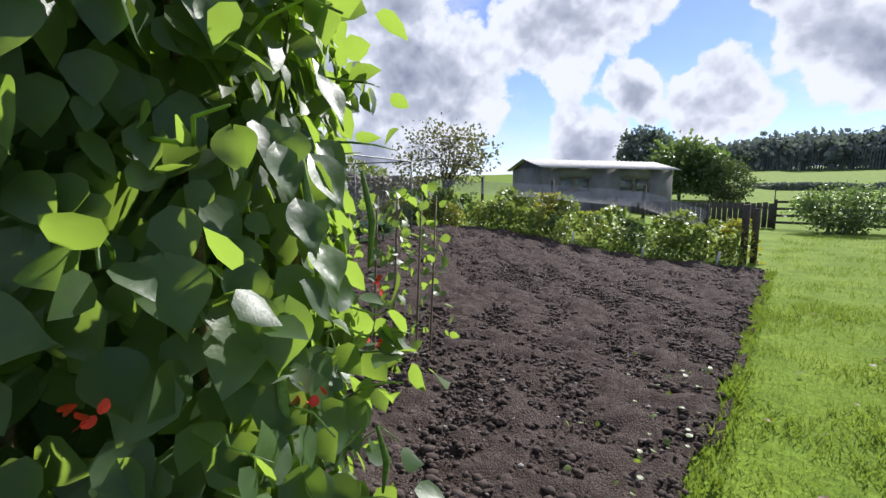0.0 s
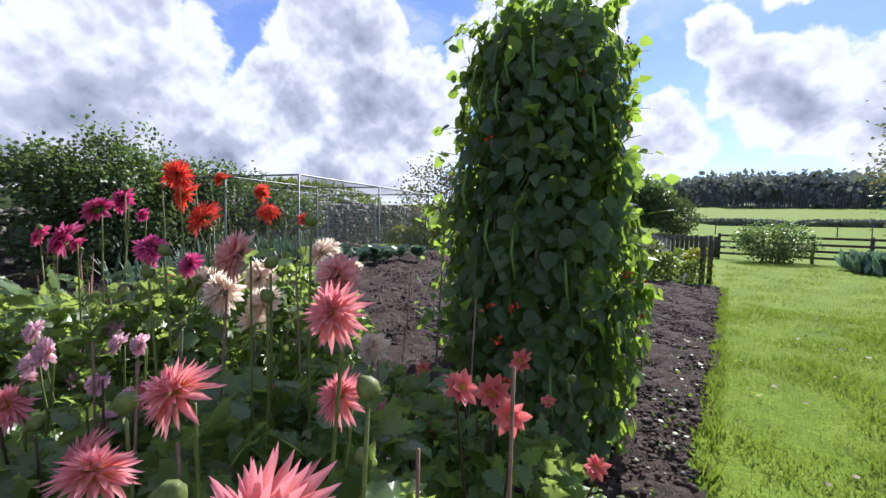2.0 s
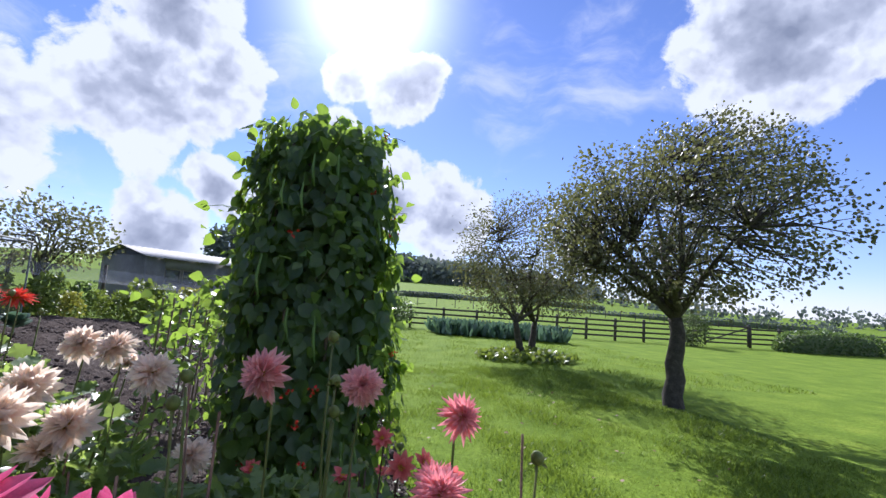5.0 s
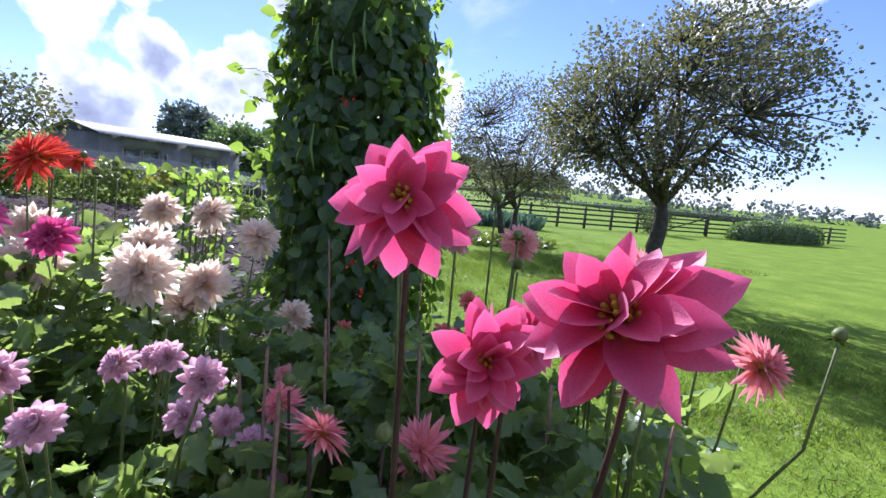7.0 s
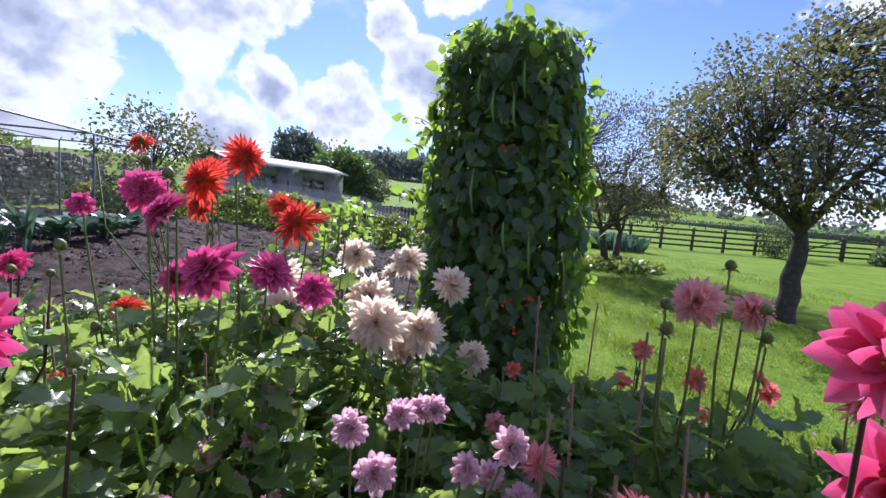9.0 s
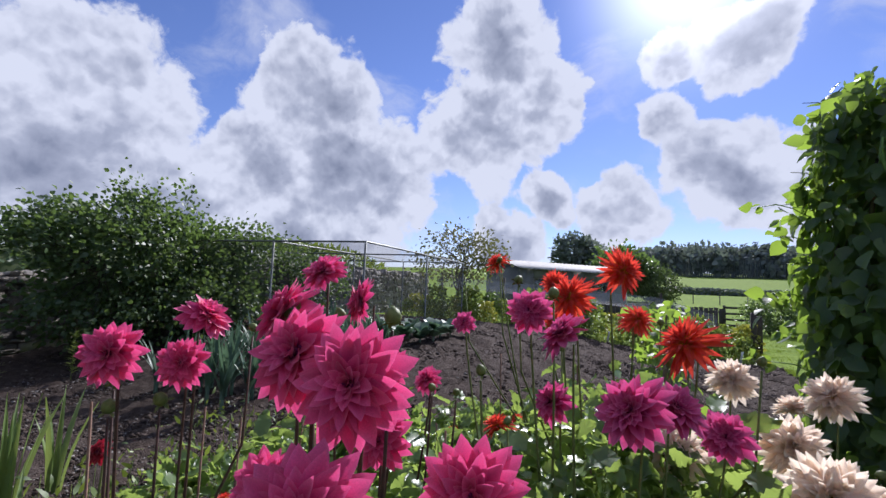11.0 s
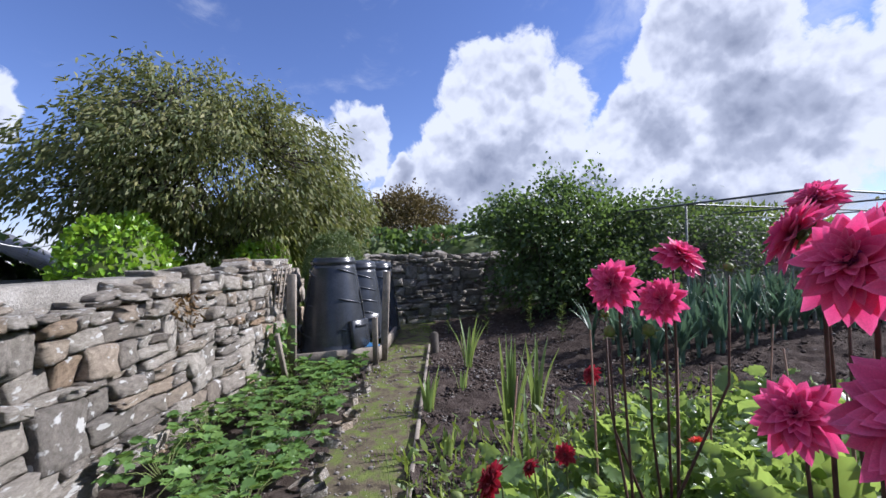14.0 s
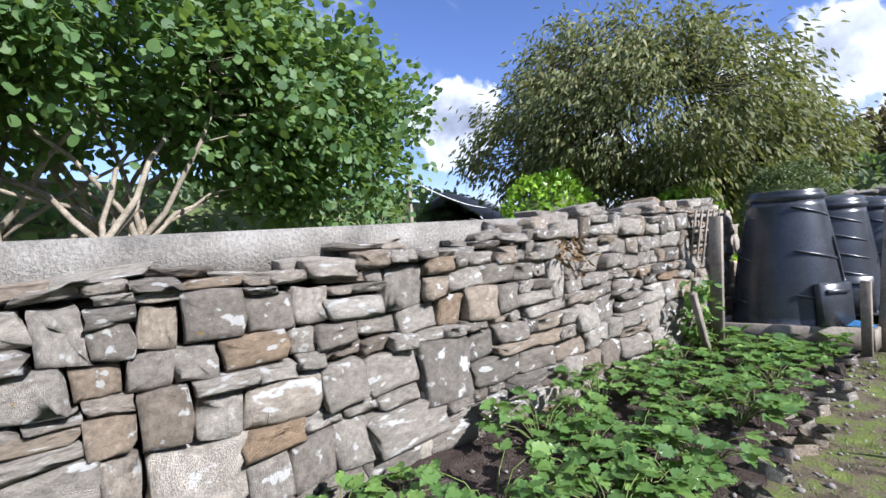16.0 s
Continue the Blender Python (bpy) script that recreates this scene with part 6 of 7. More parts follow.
# ---- shed ----
SHED_R = Vector((-4.85, 25.9))
su = Vector((0.596, 0.803))
shed = thing("garden_shed", "long grey rendered shed with a corrugated roof", "shed", at=Matrix.Translation((SHED_R.x, SHED_R.y, 0)) @ pose(0, 0, 0, 0, 0, math.degrees(math.atan2(su.y, su.x))))
SL, SD, SH = 7.4, 3.4, 2.55
# local: x runs along the front from -SL to 0, y goes back from the front
b = Build()
wins = [(-6.55, -4.75), (-3.15, -1.35)]
xs = [-SL, wins[0][0], wins[0][1], wins[1][0], wins[1][1], 0]
for i in range(5):
    if i in (1, 3):
        b.box(xs[i], xs[i + 1], 0, 0.18, -0.3, 1.35)
        b.box(xs[i], xs[i + 1], 0, 0.18, 2.05, SH)
    else:
        b.box(xs[i], xs[i + 1], 0, 0.18, -0.3, SH)
part("front_wall", b, M_RENDER, shed, "grey rendered wall")
b = Build()
b.box(-SL, 0, SD - 0.18, SD, -0.3, SH)
part("back_wall", b, M_RENDER, shed)
for x in (-SL, -0.18):
    b = Build()
    b.box(x, x + 0.18, 0.182, SD - 0.182, -0.3, SH)
    b.add([(x, 0.1, SH), (x, SD - 0.1, SH), (x, SD / 2, SH + 0.42), (x + .18, 0.1, SH), (x + .18, SD - 0.1, SH), (x + .18, SD / 2, SH + 0.42)], [(0, 2, 1), (3, 4, 5), (0, 3, 5, 2), (1, 2, 5, 4)])
    part("gable_wall", b, M_RENDER, shed)
for sgn in (0, 1):
    b = Build()
    n = 90
    xs2 = np.linspace(-SL - 0.25, 0.3, n)
    wave = 0.022 * np.sin(np.arange(n) * math.pi / 1.5)
    y0, y1 = (-0.3, SD / 2) if sgn == 0 else (SD + 0.3, SD / 2)
    rows = []
    for y, z in ((y0, SH - 0.05), (y1, SH + 0.46)):
        rows.append(np.stack([xs2, np.full(n, y), z + wave], -1))
    rows += [q - [0, 0, 0.02] for q in reversed(rows)]
    b.add(np.vstack(rows), [(k * n + i, k * n + i + 1, ((k + 1) % 4) * n + i + 1, ((k + 1) % 4) * n + i) for k in range(4) for i in range(n - 1)])
    part("roof_sheet", b, M_ROOF, shed, "pale corrugated roof sheet")
for x0, x1 in wins:
    for k in range(2):
        a0, a1 = x0 + (x1 - x0) * k / 2 + 0.03, x0 + (x1 - x0) * (k + 1) / 2 - 0.03
        b = Build()
        for q in ((a0, a0 + .05, 1.36, 2.04), (a1 - .05, a1, 1.36, 2.04), (a0 + .052, a1 - .052, 1.36, 1.41), (a0 + .052, a1 - .052, 1.99, 2.04)):
            b.box(q[0], q[1], 0.05, 0.11, q[2], q[3])
        w = part("window", b, M_WOOD, shed, "small weathered window")
        b = Build()
        b.box(a0 + .05, a1 - .05, 0.075, 0.083, 1.41, 1.99)
        part("pane", b, M_GLASS, w)
# added dark sheet behind the panes, painting the gloom of the interior
b = Build()
b.box(-SL + .2, -.2, 0.9, 1.0, 0, SH - .1)
part("inner_partition", b, M_DARK, shed, "dark sheet standing for the shade inside the shed")
b = Build()
b.box(0.002, 0.05, 0.25, 1.25, 0.0, 2.1, None, 0.006)
door = part("door", b, M_PAINT, shed, "white painted door")
for k in range(5):
    b = Build()
    b.box(0.052, 0.062, 0.27 + k * 0.195, 0.445 + k * 0.195, 0.05, 2.05)
    part("plank", b, M_PAINT, door)
b = Build()
b.box(0.002, 0.03, -0.02, 0.2, -0.3, SH, None, 0.004)
part("corner_board", b, M_PAINT, shed, "white corner board")

# ---- post and rail fence, gate, hurdle ----
FENCE = [(-0.3, 21.0), (2.8, 20.2), (6.0, 19.3), (10.0, 18.6), (14.5, 18.0), (17.8, 17.9)]
fence = thing("rail_fence", "dark wooden post and rail fence along the lawn", "fence", at=Matrix.Identity(4))


def rail_run(pts, parent, rails=4, tall=1.1, step=1.75):
    for (x0, y0), (x1, y1) in zip(pts[:-1], pts[1:]):
        L = math.hypot(x1 - x0, y1 - y0)
        k = max(1, round(L / step))
        for i in range(k):
            x, y = x0 + (x1 - x0) * i / k, y0 + (y1 - y0) * i / k
            b = Build()
            b.box(-0.055, 0.055, -0.055, 0.055, -0.1, tall + 0.03 * math.sin(x * 7), Matrix.Translation((x, y, float(height(x, y)))), 0.012)
            part("post", b, M_FENCE, parent)
        for j in range(rails):
            z = 0.22 + (tall - 0.34) * j / (rails - 1)
            d = Vector((x1 - x0, y1 - y0, 0))
            b = Build()
            b.box(0, d.length, -0.085, -0.057, z - 0.045, z + 0.045, Matrix.Translation((x0, y0, 0)) @ pose(0, 0, 0, 0, 0, math.degrees(math.atan2(d.y, d.x))), 0.006)
            part("rail", b, M_FENCE, parent)


rail_run(FENCE, fence)
fence2 = thing("rail_fence", "dark wooden rail fence beyond the field gate", "fence", at=Matrix.Identity(4))
rail_run([(20.9, 17.9), (27, 18.2), (34, 19.0)], fence2)
gate = thing("field_gate", "closed five-bar wooden field gate", "gate", at=Matrix.Translation((18.0, 17.9, 0)))
for j in range(5):
    b = Build()
    z = 0.2 + 0.22 * j
    b.box(0, 2.8, -0.02, 0.02, z - 0.04, z + 0.04, None, 0.006)
    part("bar", b, M_FENCE, gate)
for x in (0.02, 2.74):
    b = Build()
    b.box(x, x + 0.07, -0.05, 0.05, 0.05, 1.2, None, 0.01)
    part("stile", b, M_FENCE, gate)
b = Build()
b.box(0, 2.9, 0.022, 0.045, -0.035, 0.035, pose(0.05, 0, 0.2, 0, -17, 0), 0.004)
part("diagonal_brace", b, M_FENCE, gate)
hurdle = thing("hurdle_fence", "low dark boarded fence behind the bushes", "fence", at=Matrix.Translation((-5.6, 21.6, 0)) @ pose(0, 0, 0, 0, 0, -7))
for i in range(28):
    b = Build()
    b.box(i * 0.19, i * 0.19 + 0.17, 0, 0.025, 0, 0.92 + 0.02 * (i % 3), None, 0.004)
    part("board", b, M_FENCE, hurdle)
b = Build()
b.box(-0.05, 5.35, 0.03, 0.09, 0.72, 0.8, None, 0.006)
part("rail", b, M_FENCE, hurdle)
# ---- trees, shrubs, hedges ----
def tree(name, x, y, tall, fork, blobs, leaf_mat, template, leaf_size, clumps, per_clump, label, category="tree", bark=None, trunk_r=0.09, stems=1, clump_r=0.22, seed=0, droop=0.2, lean=(0, 0), group=""):
    """Trunk, limbs, twigs and leaves. blobs: (dx, dy, z, rx, ry, rz) envelopes of the crown."""
    r = np.random.default_rng(2000 + seed)
    g = float(height(x, y))
    ob = thing(name, label, category, group, Matrix.Translation((x, y, g)))
    bark = bark or M_BARK
    blobs = [np.array(q, float) for q in blobs]
    vol = np.array([q[3] * q[4] * q[5] for q in blobs])
    pick = r.choice(len(blobs), clumps, p=vol ** 0.7 / (vol ** 0.7).sum())
    d = rand_dirs(clumps) * (0.45 + 0.58 * r.random(clumps)[:, None] ** 0.5)
    centres = np.array([blobs[k][:3] + blobs[k][3:] * dd for k, dd in zip(pick, d)])
    centres[:, 2] = np.maximum(centres[:, 2], 0.12)
    limbs = []
    trunk = Build()
    for s in range(stems):
        a = 6.28 * s / stems + r.uniform(0, 1)
        sx, sy = (0, 0) if stems == 1 else (0.18 * math.cos(a), 0.18 * math.sin(a))
        top = np.array([sx * 3 + lean[0], sy * 3 + lean[1], fork])
        t = np.linspace(0, 1, 7)[:, None]
        pts = np.array([sx, sy, -0.08]) * (1 - t) + top * t + np.concatenate([[[0, 0, 0]], r.normal(0, 0.02 * fork, (5, 3)) * [1, 1, 0], [[0, 0, 0]]])
        trunk.tube(pts, np.linspace(trunk_r * 1.15, trunk_r * 0.72, 7), 9)
        for k in range(max(4, 11 // stems)):
            end = centres[int(r.integers(clumps))] * [0.75, 0.75, 0.9]
            mid = top * 0.5 + end * 0.5 + np.append(r.normal(0, 0.12, 2), 0.15)
            u = np.linspace(0, 1, 7)[:, None]
            limb = (1 - u) ** 2 * top + 2 * u * (1 - u) * mid + u * u * end
            limb[1:-1] += r.normal(0, 0.03, (5, 3))
            trunk.tube(limb, np.linspace(trunk_r * 0.5, trunk_r * 0.10, 7), 6)
            limbs.append(limb)
    part("trunk", trunk, bark, ob, "", True)
    joints = np.vstack([q[2:] for q in limbs])
    twigs = Build()
    for c in centres:
        j = joints[np.argmin(((joints - c) ** 2).sum(1) + r.uniform(0, 0.15, len(joints)))]
        twigs.tube([j, (j + c) / 2 + r.normal(0, 0.05, 3), c + r.normal(0, 0.03, 3)], [trunk_r * 0.13, trunk_r * 0.08, 0.003], 4)
    tagged(part("branchwork", twigs, bark, ob), kind="stuff")
    n = clumps * per_clump
    cc = np.repeat(centres, per_clump, 0)
    rel = r.normal(size=(n, 3)) * clump_r * [1, 1, 0.75]
    out = unit(rel + 0.3 * (cc - cc.mean(0)))
    b = Build()
    leaves(b, cc + rel, unit(out + 0.5 * r.normal(size=(n, 3)) + [0, 0, -droop]), unit(r.normal(size=(n, 3)) * 1.1 + [0, 0, 1]), r.uniform(0.7, 1.25, n) * leaf_size, template)
    tagged(part("crown", b, leaf_mat, ob), kind="stuff")
    return ob


tree("apple_tree", 4.5, 3.65, 4.0, 1.35, [(0, 0, 2.8, 2.2, 2.1, 1.2), (1.1, .3, 3.8, 1.4, 1.4, 1.0), (-0.9, 0, 2.6, 1.2, 1.2, 0.9), (-1.4, -.4, 3.1, .6, .6, .6)], M_APPLE, T_ROUND, 0.05, 640, 34, "old apple tree with a thin yellowing crown", trunk_r=0.14, clump_r=0.135, seed=1)
tree("apple_tree", 4.3, 8.9, 4.6, 0.95, [(-.1, 0, 2.8, 1.8, 1.7, 1.5), (-0.9, 0, 2.1, 1.1, 1.1, 0.9), (.9, 0, 2.2, 1.0, 1.0, 1.0)], M_APPLE, T_SMALL, 0.08, 460, 30, "smaller apple tree with a forked leaning trunk", trunk_r=0.10, stems=2, clump_r=0.2, seed=2)
tree("apple_tree", -8.6, 11.5, 3.0, 0.8, [(0, 0, 2.0, 1.5, 1.4, 0.9), (.6, 0, 2.2, .9, .9, .6)], M_APPLE, T_OVATE, 0.10, 120, 16, "small sparse apple tree behind the fruit cage", trunk_r=0.08, clump_r=0.22, seed=3)
tree("shrub_tree", -9.3, 1.75, 2.5, 0.45, [(0, 0, 1.2, 1.0, 1.5, .95), (.3, -.8, 1.5, .6, .7, .55), (-.2, 1.1, 1.2, .8, 1.1, .75), (.2, .2, .6, 1.0, 1.7, .6), (.2, -.2, 2.0, .35, .4, .4), (-.2, -1.1, 1.65, .4, .5, .4), (.2, .8, 1.8, .35, .5, .38), (.1, 2.3, 1.35, .8, 1.1, .6), (.1, 3.4, 1.1, .7, 1.0, .6), (.1, -.5, 2.4, .12, .14, .28), (.4, .15, 2.3, .12, .16, .28), (-.1, .6, 2.2, .12, .14, .28), (.4, -1.2, 2.0, .12, .14, .28), (.3, 1.6, 2.05, .14, .16, .28), (.4, -1.75, 1.55, .14, .2, .28), (.2, 2.7, 2.0, .14, .16, .22)], M_BUSH, T_OVATE, 0.068, 640, 44, "big dark green rounded shrub before the wall", "shrub", trunk_r=0.05, stems=4, clump_r=0.15, seed=4)
tree("hazel_tree", -3.6, -7.0, 4.4, 1.2, [(0, 0, 3.15, 1.9, 1.5, 1.2), (1.2, .2, 2.95, 1.3, 1.1, 1.0), (-1.3, .3, 2.5, 0.9, .9, .8), (-1.9, 0.2, 2.0, .55, .6, .5), (2.2, 0, 3.1, 1.2, 1.0, 1.1), (-1.9, 0.4, 2.7, 1.0, .8, .9)], M_HAZEL, T_ROUND, 0.08, 560, 76, "leafy multi-stemmed tree behind the stone wall", bark=M_BARK_PALE, trunk_r=0.055, stems=7, clump_r=0.155, seed=5, droop=0.35)
tree("hazel_tree", -6.5, -7.2, 3.2, 0.7, [(0, 0, 2.2, 1.0, .9, 1.2), (-.6, .2, 2.9, .6, .6, .6)], M_HAZEL, T_ROUND, 0.088, 150, 34, "small leafy tree by the pole", bark=M_BARK_PALE, trunk_r=0.03, stems=3, clump_r=0.18, seed=6)
tree("cherry_tree", -13.3, -5.0, 6.0, 1.6, [(0, 0, 3.3, 3.0, 3.0, 1.7), (.6, -.9, 4.4, 1.8, 1.8, 1.1), (-1.6, 1.6, 2.6, 1.9, 1.9, 1.3), (1.4, -2.0, 2.9, 1.6, 1.6, 1.1), (.3, .9, 4.6, .9, .9, .7), (-.6, 0.2, 1.8, 2.6, 3.0, .9)], M_CHERRY, T_LONG, 0.15, 900, 56, "broad cherry tree with drooping bronzing leaves", trunk_r=0.17, clump_r=0.21, seed=7, droop=1.15)
tree("russet_tree", -21.5, 0.6, 3.9, 0.8, [(0, 0, 2.4, 1.9, 1.9, 1.5)], M_RUSSET, T_SMALL, 0.15, 260, 60, "round tree with russet autumn leaves", trunk_r=0.1, clump_r=0.3, seed=8)
tree("field_tree", -16.7, 69, 8.8, 2.5, [(0, 0, 5.6, 3.2, 3.2, 2.8), (2.4, 0, 4.2, 2.0, 2, 1.8)], M_WOODS_HAZE, T_OVATE, 0.55, 190, 20, "dark round tree standing beyond the shed", trunk_r=0.25, clump_r=0.55, seed=9)
tree("garden_tree", -7.2, 41, 4.6, 1.0, [(0, 0, 2.9, 2.0, 2.0, 2.0), (1.8, 0, 2.2, 1.5, 1.5, 1.5)], M_BUSH, T_OVATE, 0.3, 220, 22, "dense dark green tree beside the shed", trunk_r=0.12, clump_r=0.36, seed=10)
tree("garden_tree", -3.9, 40, 3.2, 0.5, [(0, 0, 1.6, 1.5, 1.4, 1.5)], M_YEW, T_SMALL, 0.22, 150, 26, "dark evergreen bush beside the shed", "shrub", trunk_r=0.1, clump_r=0.3, seed=11)
tree("fence_shrub", 1.55, 19.7, 1.5, 0.2, [(0, 0, .75, 1.25, .8, .65)], M_BUSH, T_OVATE, 0.09, 120, 30, "grey-green rounded shrub by the fence", "shrub", trunk_r=0.03, stems=3, clump_r=0.18, seed=12)
tree("fence_shrub", 16.6, 17.2, 1.6, 0.2, [(0, 0, .8, .75, .7, .75)], M_YEW, T_SMALL, 0.1, 90, 30, "dark upright clipped bush near the gate", "shrub", trunk_r=0.04, clump_r=0.16, seed=13)


def mound(name, x, y, z, rx, ry, rz, mat, template, size, n, label, category, seed, box_like=1.0, turn=0.0, group=""):
    """A clipped or rounded mass: leaves over a dark leafy core that rests on the ground."""
    r = np.random.default_rng(3000 + seed)
    ob = thing(name, label, category, group, pose(x, y, z, 0, 0, turn))
    d = rand_dirs(n)
    d[:, 2] = np.abs(d[:, 2])
    k = (np.abs(d) ** (2 * box_like)).sum(1) ** (-1 / (2 * box_like))
    p = d * k[:, None] * np.array([rx, ry, rz])
    lump = 1 + 0.05 * np.sin(5 * d[:, 0] + 2) * np.sin(6 * d[:, 1]) + r.normal(0, 0.025, n)
    b = Build()
    leaves(b, p * lump[:, None], unit(d + 0.7 * r.normal(size=(n, 3))), unit(d + 0.5 * r.normal(size=(n, 3))), size * r.uniform(0.7, 1.3, n), template)
    tagged(part("leaves", b, mat, ob), kind="stuff")
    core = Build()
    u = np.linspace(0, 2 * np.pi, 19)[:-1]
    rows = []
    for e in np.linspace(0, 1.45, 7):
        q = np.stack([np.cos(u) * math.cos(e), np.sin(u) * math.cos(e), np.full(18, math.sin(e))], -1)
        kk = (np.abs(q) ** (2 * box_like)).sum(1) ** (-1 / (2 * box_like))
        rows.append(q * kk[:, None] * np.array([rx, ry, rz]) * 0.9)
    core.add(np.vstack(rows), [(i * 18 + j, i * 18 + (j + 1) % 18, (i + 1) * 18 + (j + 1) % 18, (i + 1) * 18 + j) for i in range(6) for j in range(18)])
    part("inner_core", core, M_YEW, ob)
    return ob


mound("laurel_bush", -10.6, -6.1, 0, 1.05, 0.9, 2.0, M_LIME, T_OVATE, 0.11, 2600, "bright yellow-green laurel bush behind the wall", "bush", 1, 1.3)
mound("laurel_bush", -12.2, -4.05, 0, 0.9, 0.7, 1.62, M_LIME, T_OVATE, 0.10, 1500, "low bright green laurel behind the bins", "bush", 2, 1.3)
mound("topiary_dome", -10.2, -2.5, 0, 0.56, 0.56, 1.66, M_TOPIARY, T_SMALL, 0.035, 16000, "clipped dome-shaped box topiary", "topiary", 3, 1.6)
mound("dark_hedge", 24.6, 16.6, 0, 3.2, 0.6, 1.05, M_BUSH, T_OVATE, 0.10, 3500, "clipped dark hedge at the lawn's end", "hedge", 4, 2.2)
mound("hedge", -17, 5.5, 0, 1.2, 6.5, 2.3, M_BUSH, T_OVATE, 0.2, 3600, "rough tall hedge beyond the wall", "hedge", 5, 1.8)
mound("hedge", -13.5, 9.5, 0, 0.9, 5.0, 2.45, M_VEG, T_LONG, 0.25, 3800, "tall feathery hedge beyond the wall", "hedge", 6, 1.6)
mound("hedge", -9.5, -10.5, 0, 6.5, 1.2, 2.2, M_BUSH, T_OVATE, 0.18, 3600, "dark mixed hedge across the lane", "hedge", 7, 1.7)
mound("hedge", -17.0, -3.0, 0, 1.0, 3.5, 2.2, M_BUSH, T_OVATE, 0.18, 2600, "dark hedge beyond the corner", "hedge", 8, 1.7)
# field hedges, in the leaf colour that has the haze mixed in
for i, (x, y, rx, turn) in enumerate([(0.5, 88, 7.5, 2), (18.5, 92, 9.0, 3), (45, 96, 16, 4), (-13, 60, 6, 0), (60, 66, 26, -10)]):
    mound("field_hedge", x, y, float(height(x, y)) - 0.2, rx, 0.8, 1.15, M_WOODS_HAZE, T_OVATE, 0.35, 1800, "dark hedge dividing the green fields", "hedge", 20 + i, 2.5, turn, "field hedges")
# a stock fence across the field
sf = thing("stock_fence", "thin wire stock fence across the field", "fence", at=Matrix.Identity(4))
for i in range(34):
    x = -6 + i * 2.4
    y = 52 + 0.05 * x
    b = Build()
    b.tube([(x, y, float(height(x, y)) - .1), (x, y, float(height(x, y)) + 1.05)], 0.05, 5)
    part("post", b, M_FENCE, sf)

# the wood on the hill, distance haze put into its leaf colour
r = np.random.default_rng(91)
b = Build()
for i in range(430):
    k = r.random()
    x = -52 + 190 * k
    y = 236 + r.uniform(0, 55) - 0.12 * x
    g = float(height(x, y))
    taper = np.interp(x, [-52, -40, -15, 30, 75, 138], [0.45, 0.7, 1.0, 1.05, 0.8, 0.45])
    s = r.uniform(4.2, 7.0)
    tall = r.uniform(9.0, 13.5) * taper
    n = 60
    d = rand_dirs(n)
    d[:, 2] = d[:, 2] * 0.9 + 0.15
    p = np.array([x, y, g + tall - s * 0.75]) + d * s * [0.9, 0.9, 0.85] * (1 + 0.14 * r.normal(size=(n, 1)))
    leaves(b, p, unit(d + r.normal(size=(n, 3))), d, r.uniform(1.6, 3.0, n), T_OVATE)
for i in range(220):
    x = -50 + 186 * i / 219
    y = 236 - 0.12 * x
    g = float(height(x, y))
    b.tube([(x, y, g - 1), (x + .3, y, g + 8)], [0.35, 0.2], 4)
wood = part("far_wood", b, M_WOODS_HAZE, None, "dark wood of mixed trees along the hill")
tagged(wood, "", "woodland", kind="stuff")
# distant tree line to the east, in the same haze-tinted colour
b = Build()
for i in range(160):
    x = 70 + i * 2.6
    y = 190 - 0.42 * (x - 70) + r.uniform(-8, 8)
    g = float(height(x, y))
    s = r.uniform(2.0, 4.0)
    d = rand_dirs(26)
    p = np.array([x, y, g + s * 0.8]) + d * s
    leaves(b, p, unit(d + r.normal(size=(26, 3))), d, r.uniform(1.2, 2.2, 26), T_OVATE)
tagged(part("far_tree_line", b, M_WOODS_HAZE, None, "distant dark line of field trees"), "", "woodland", kind="stuff")

# drooping branch of a near tree on the east side of the lawn
tree("cherry_tree", 4.3, -1.3, 4.0, 1.7, [(0.6, -.3, 3.0, 1.5, 1.6, 1.0), (-0.2, .55, 1.7, .5, .45, .4), (-.35, .5, 2.35, .45, .5, .4)], M_CHERRY, T_LONG, 0.11, 120, 16, "cherry tree with drooping yellowing leaves by the lawn", trunk_r=0.09, clump_r=0.18, seed=14, droop=1.0, lean=(0.5, -0.3))

# tall blue-green grasses before the fence, and ground cover under the apple tree
b = Build()
n = 1500
x = r.uniform(3.4, 8.6, n)
y = 17.0 - 0.32 * (x - 3.4) + r.normal(0, 0.45, n)
leaves(b, np.stack([x, y, 0 * x], -1), np.stack([r.normal(0, .3, n), r.normal(0, .3, n), 1 + 0 * x], -1), r.normal(size=(n, 3)), r.uniform(0.4, 0.75, n), T_LONG)
tagged(part("tall_grasses", b, M_LEEK, None, "tall blue-green grassy leaves before the fence"), "", "grasses", kind="stuff")
b = Build()
n = 900
a, q = r.uniform(0, 6.28, n), np.sqrt(r.random(n))
leaves(b, np.stack([4.3 + 1.4 * q * np.cos(a), 8.9 + 1.1 * q * np.sin(a), 0.08 + 0.25 * r.random(n) * (1 - q)], -1), rand_dirs(n), rand_dirs(n) + [0, 0, 1], r.uniform(0.08, 0.16, n), T_ROUND)
tagged(part("ground_cover", b, M_VEG, None, "leafy ground cover round the apple trunk"), "", "plants", kind="stuff")

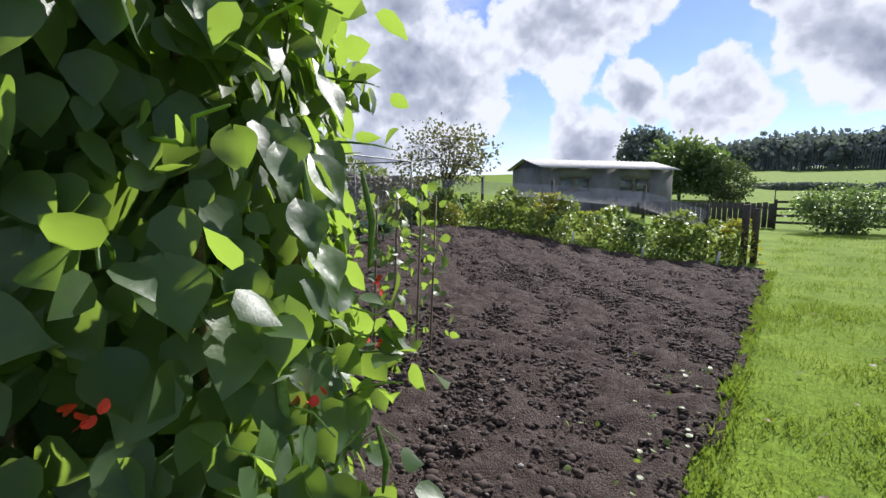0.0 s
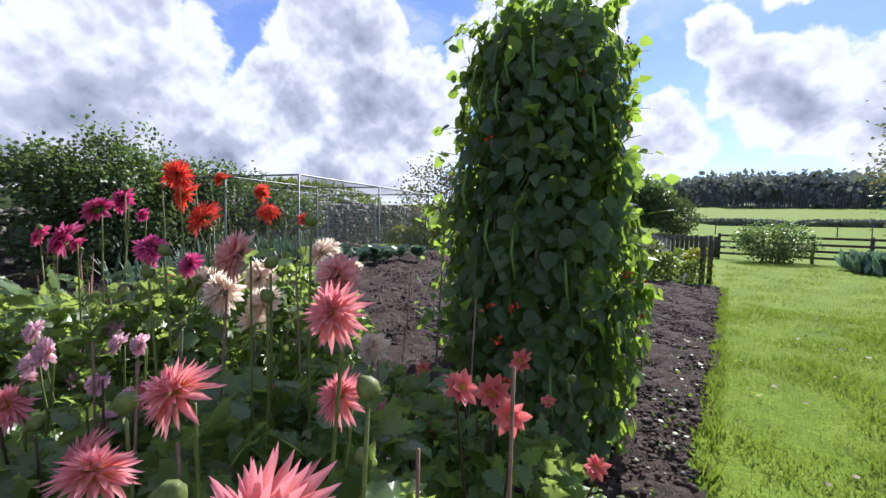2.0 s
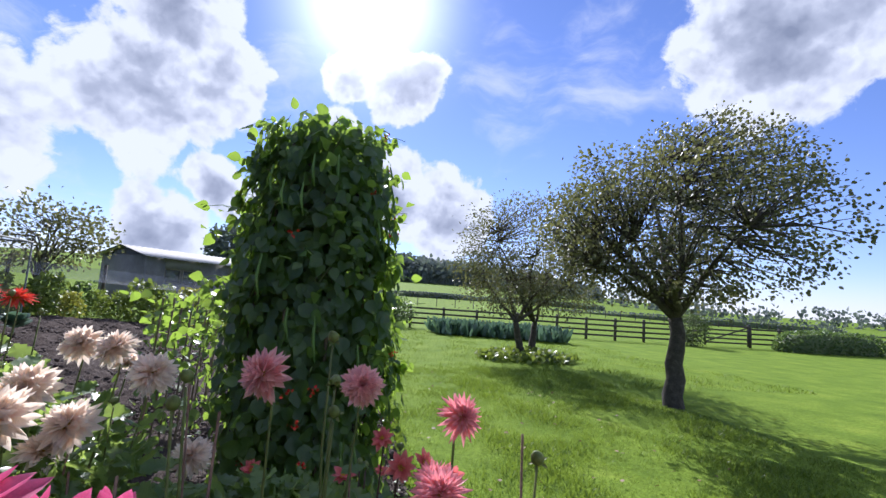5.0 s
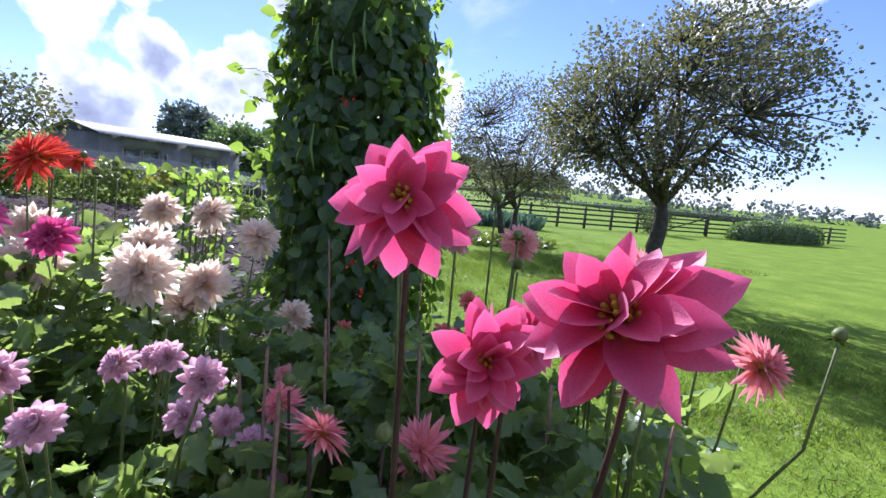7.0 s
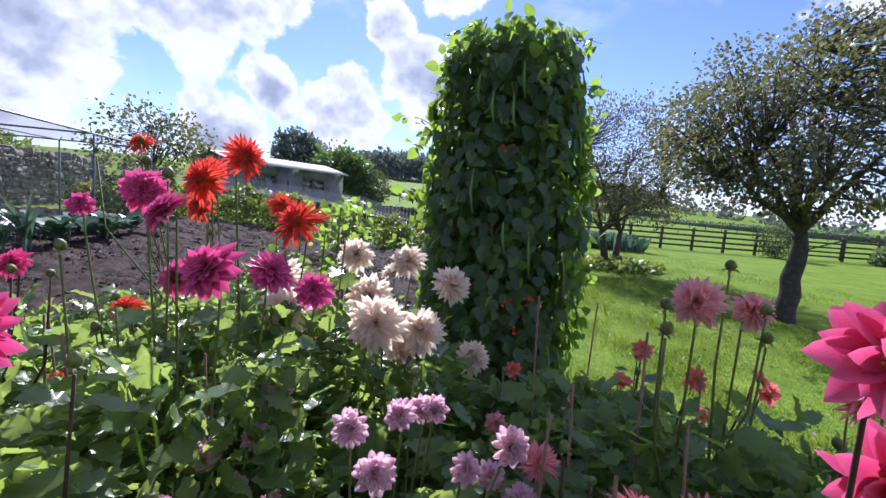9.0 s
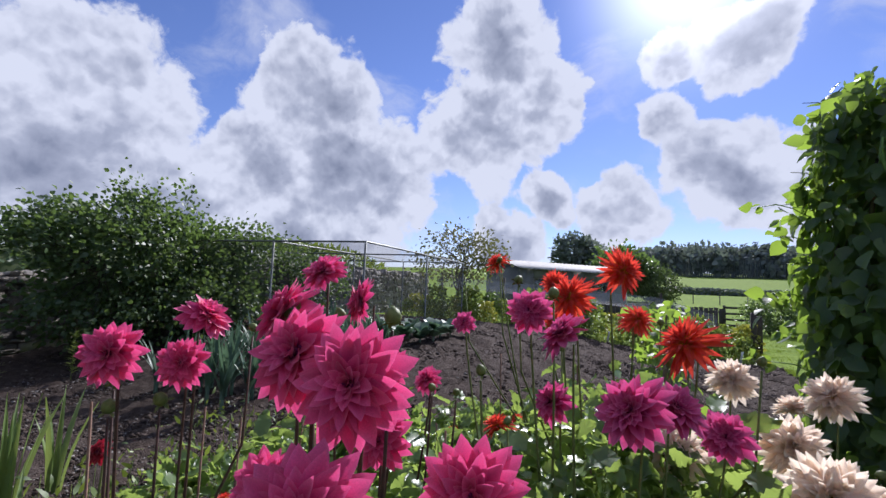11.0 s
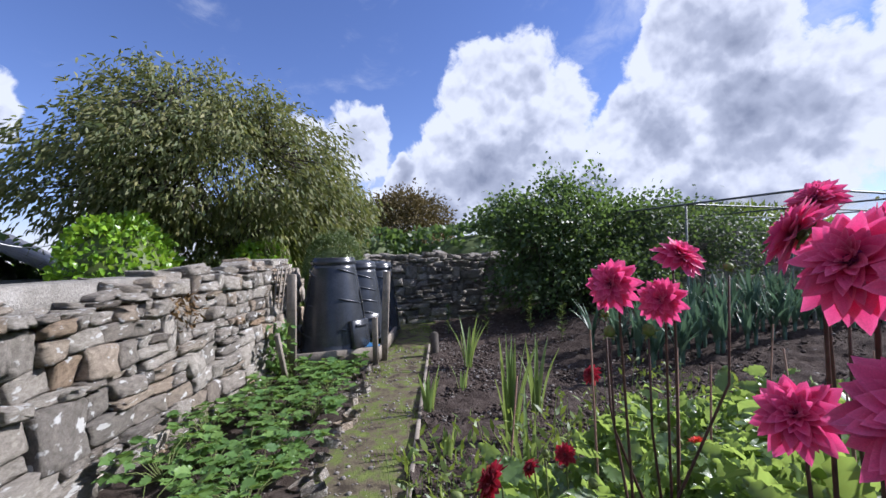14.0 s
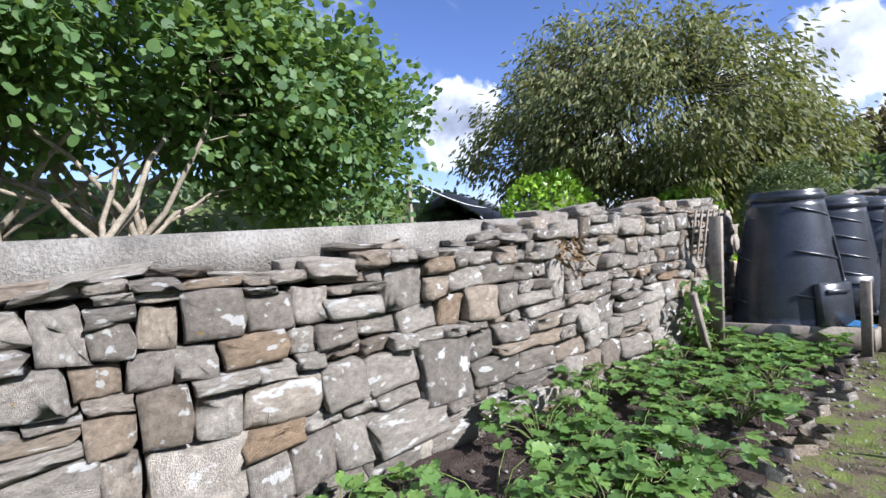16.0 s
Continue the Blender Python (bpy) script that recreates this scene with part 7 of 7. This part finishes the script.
# ---- beyond the south wall: lane, cottage, pole ----
b = Build()
b.box(-40, 30, -9.9, -6.9, -0.05, 0.012)
tagged(part("lane", b, M_ASPHALT, None, "narrow grey asphalt lane"), "", "road", kind="structure")
cot = thing("stone_outbuilding", "low stone outbuilding with a dark slate roof", "building", at=pose(-13.2, -11.6, -0.5, 0, 0, 20))
b = Build()
b.box(-2.4, 0.6, 0, 0.3, 0, 1.5)
b.box(0.6, 1.2, 0, 0.3, 0, 0.7)
b.box(0.6, 1.2, 0, 0.3, 1.2, 1.5)
b.box(1.2, 2.4, 0, 0.3, 0, 1.5)
b.box(-2.4, -2.1, 0.31, 3, 0, 1.5)
b.box(2.1, 2.4, 0.31, 3, 0, 1.5)
b.box(-2.4, 2.4, 3.01, 3.3, 0, 1.5)
part("wall", b, M_RENDER, cot, "grey stone wall")
b = Build()
b.add([(-2.6, -.2, 1.42), (2.6, -.2, 1.42), (2.6, 1.65, 2.6), (-2.6, 1.65, 2.6), (2.6, 3.5, 1.42), (-2.6, 3.5, 1.42), (-2.6, -.2, 1.36), (2.6, -.2, 1.36), (2.6, 1.65, 2.52), (-2.6, 1.65, 2.52), (2.6, 3.5, 1.36), (-2.6, 3.5, 1.36)],
      [(0, 1, 2, 3), (3, 2, 4, 5), (7, 6, 9, 8), (8, 9, 11, 10), (0, 6, 7, 1), (5, 4, 10, 11), (0, 3, 9, 6), (3, 5, 11, 9), (1, 7, 8, 2), (2, 8, 10, 4)])
part("roof", b, M_SLATE, cot, "dark slate roof")
b = Build()
b.box(0.6, 1.2, 0.12, 0.14, 0.7, 1.2)
part("window", b, M_GLASS, cot)
house = thing("far_house", "long pale house across the lane", "house", at=pose(-3.0, -15.5, 0, 0, 0, 8))
b = Build()
for i in range(7):
    b.box(-8, 8, 0.0 - 0.01 * (i % 2), 0.3, 0.27 * i, 0.27 * i + 0.262)
part("wall", b, M_RENDER, house, "grey boarded wall")
b = Build()
b.add([(-8.4, -.4, 1.9), (8.4, -.4, 1.9), (8.4, 3, 2.5), (-8.4, 3, 2.5), (8.4, -.4, 1.8), (-8.4, -.4, 1.8), (8.4, 3, 2.4), (-8.4, 3, 2.4)], [(0, 1, 2, 3), (5, 4, 1, 0), (4, 5, 7, 6), (1, 4, 6, 2), (0, 3, 7, 5)])
part("roof", b, M_SLATE, house, "grey slate roof")
b = Build()
b.tube([(-7.0, -6.35, 0), (-7.0, -6.35, 1.95)], [0.028, 0.024], 8)
tagged(part("pale_pole", b, M_WOOD, None, "slim pale pole standing behind the wall"), "", "pole")
b = Build()
u = np.linspace(0, 1, 12)[:, None]
wire = np.array([-7.0, -6.35, 1.85]) * (1 - u) + np.array([-13.0, -8.2, 1.75]) * u
wire[:, 2] -= (0.9 * u * (1 - u))[:, 0]
b.tube(wire, 0.008, 5)
tagged(part("washing_line", b, M_PAINT, None, "thin white line strung from the pole"), "", "line")
# rough stones on top of the concrete coping's end, and a dry tuft
b = Build()
n = 260
pos = np.stack([r.normal(-5.5, 0.13, n), r.normal(-3.62, 0.05, n), 1.06 - np.abs(r.normal(0, 0.12, n))], -1)
leaves(b, pos, rand_dirs(n) + [0, .4, -.6], rand_dirs(n), r.uniform(0.03, 0.08, n), T_LONG)
tagged(part("dry_tuft", b, M_DRY, None, "dry brown tuft growing on the wall top"), "", "weed", kind="stuff")
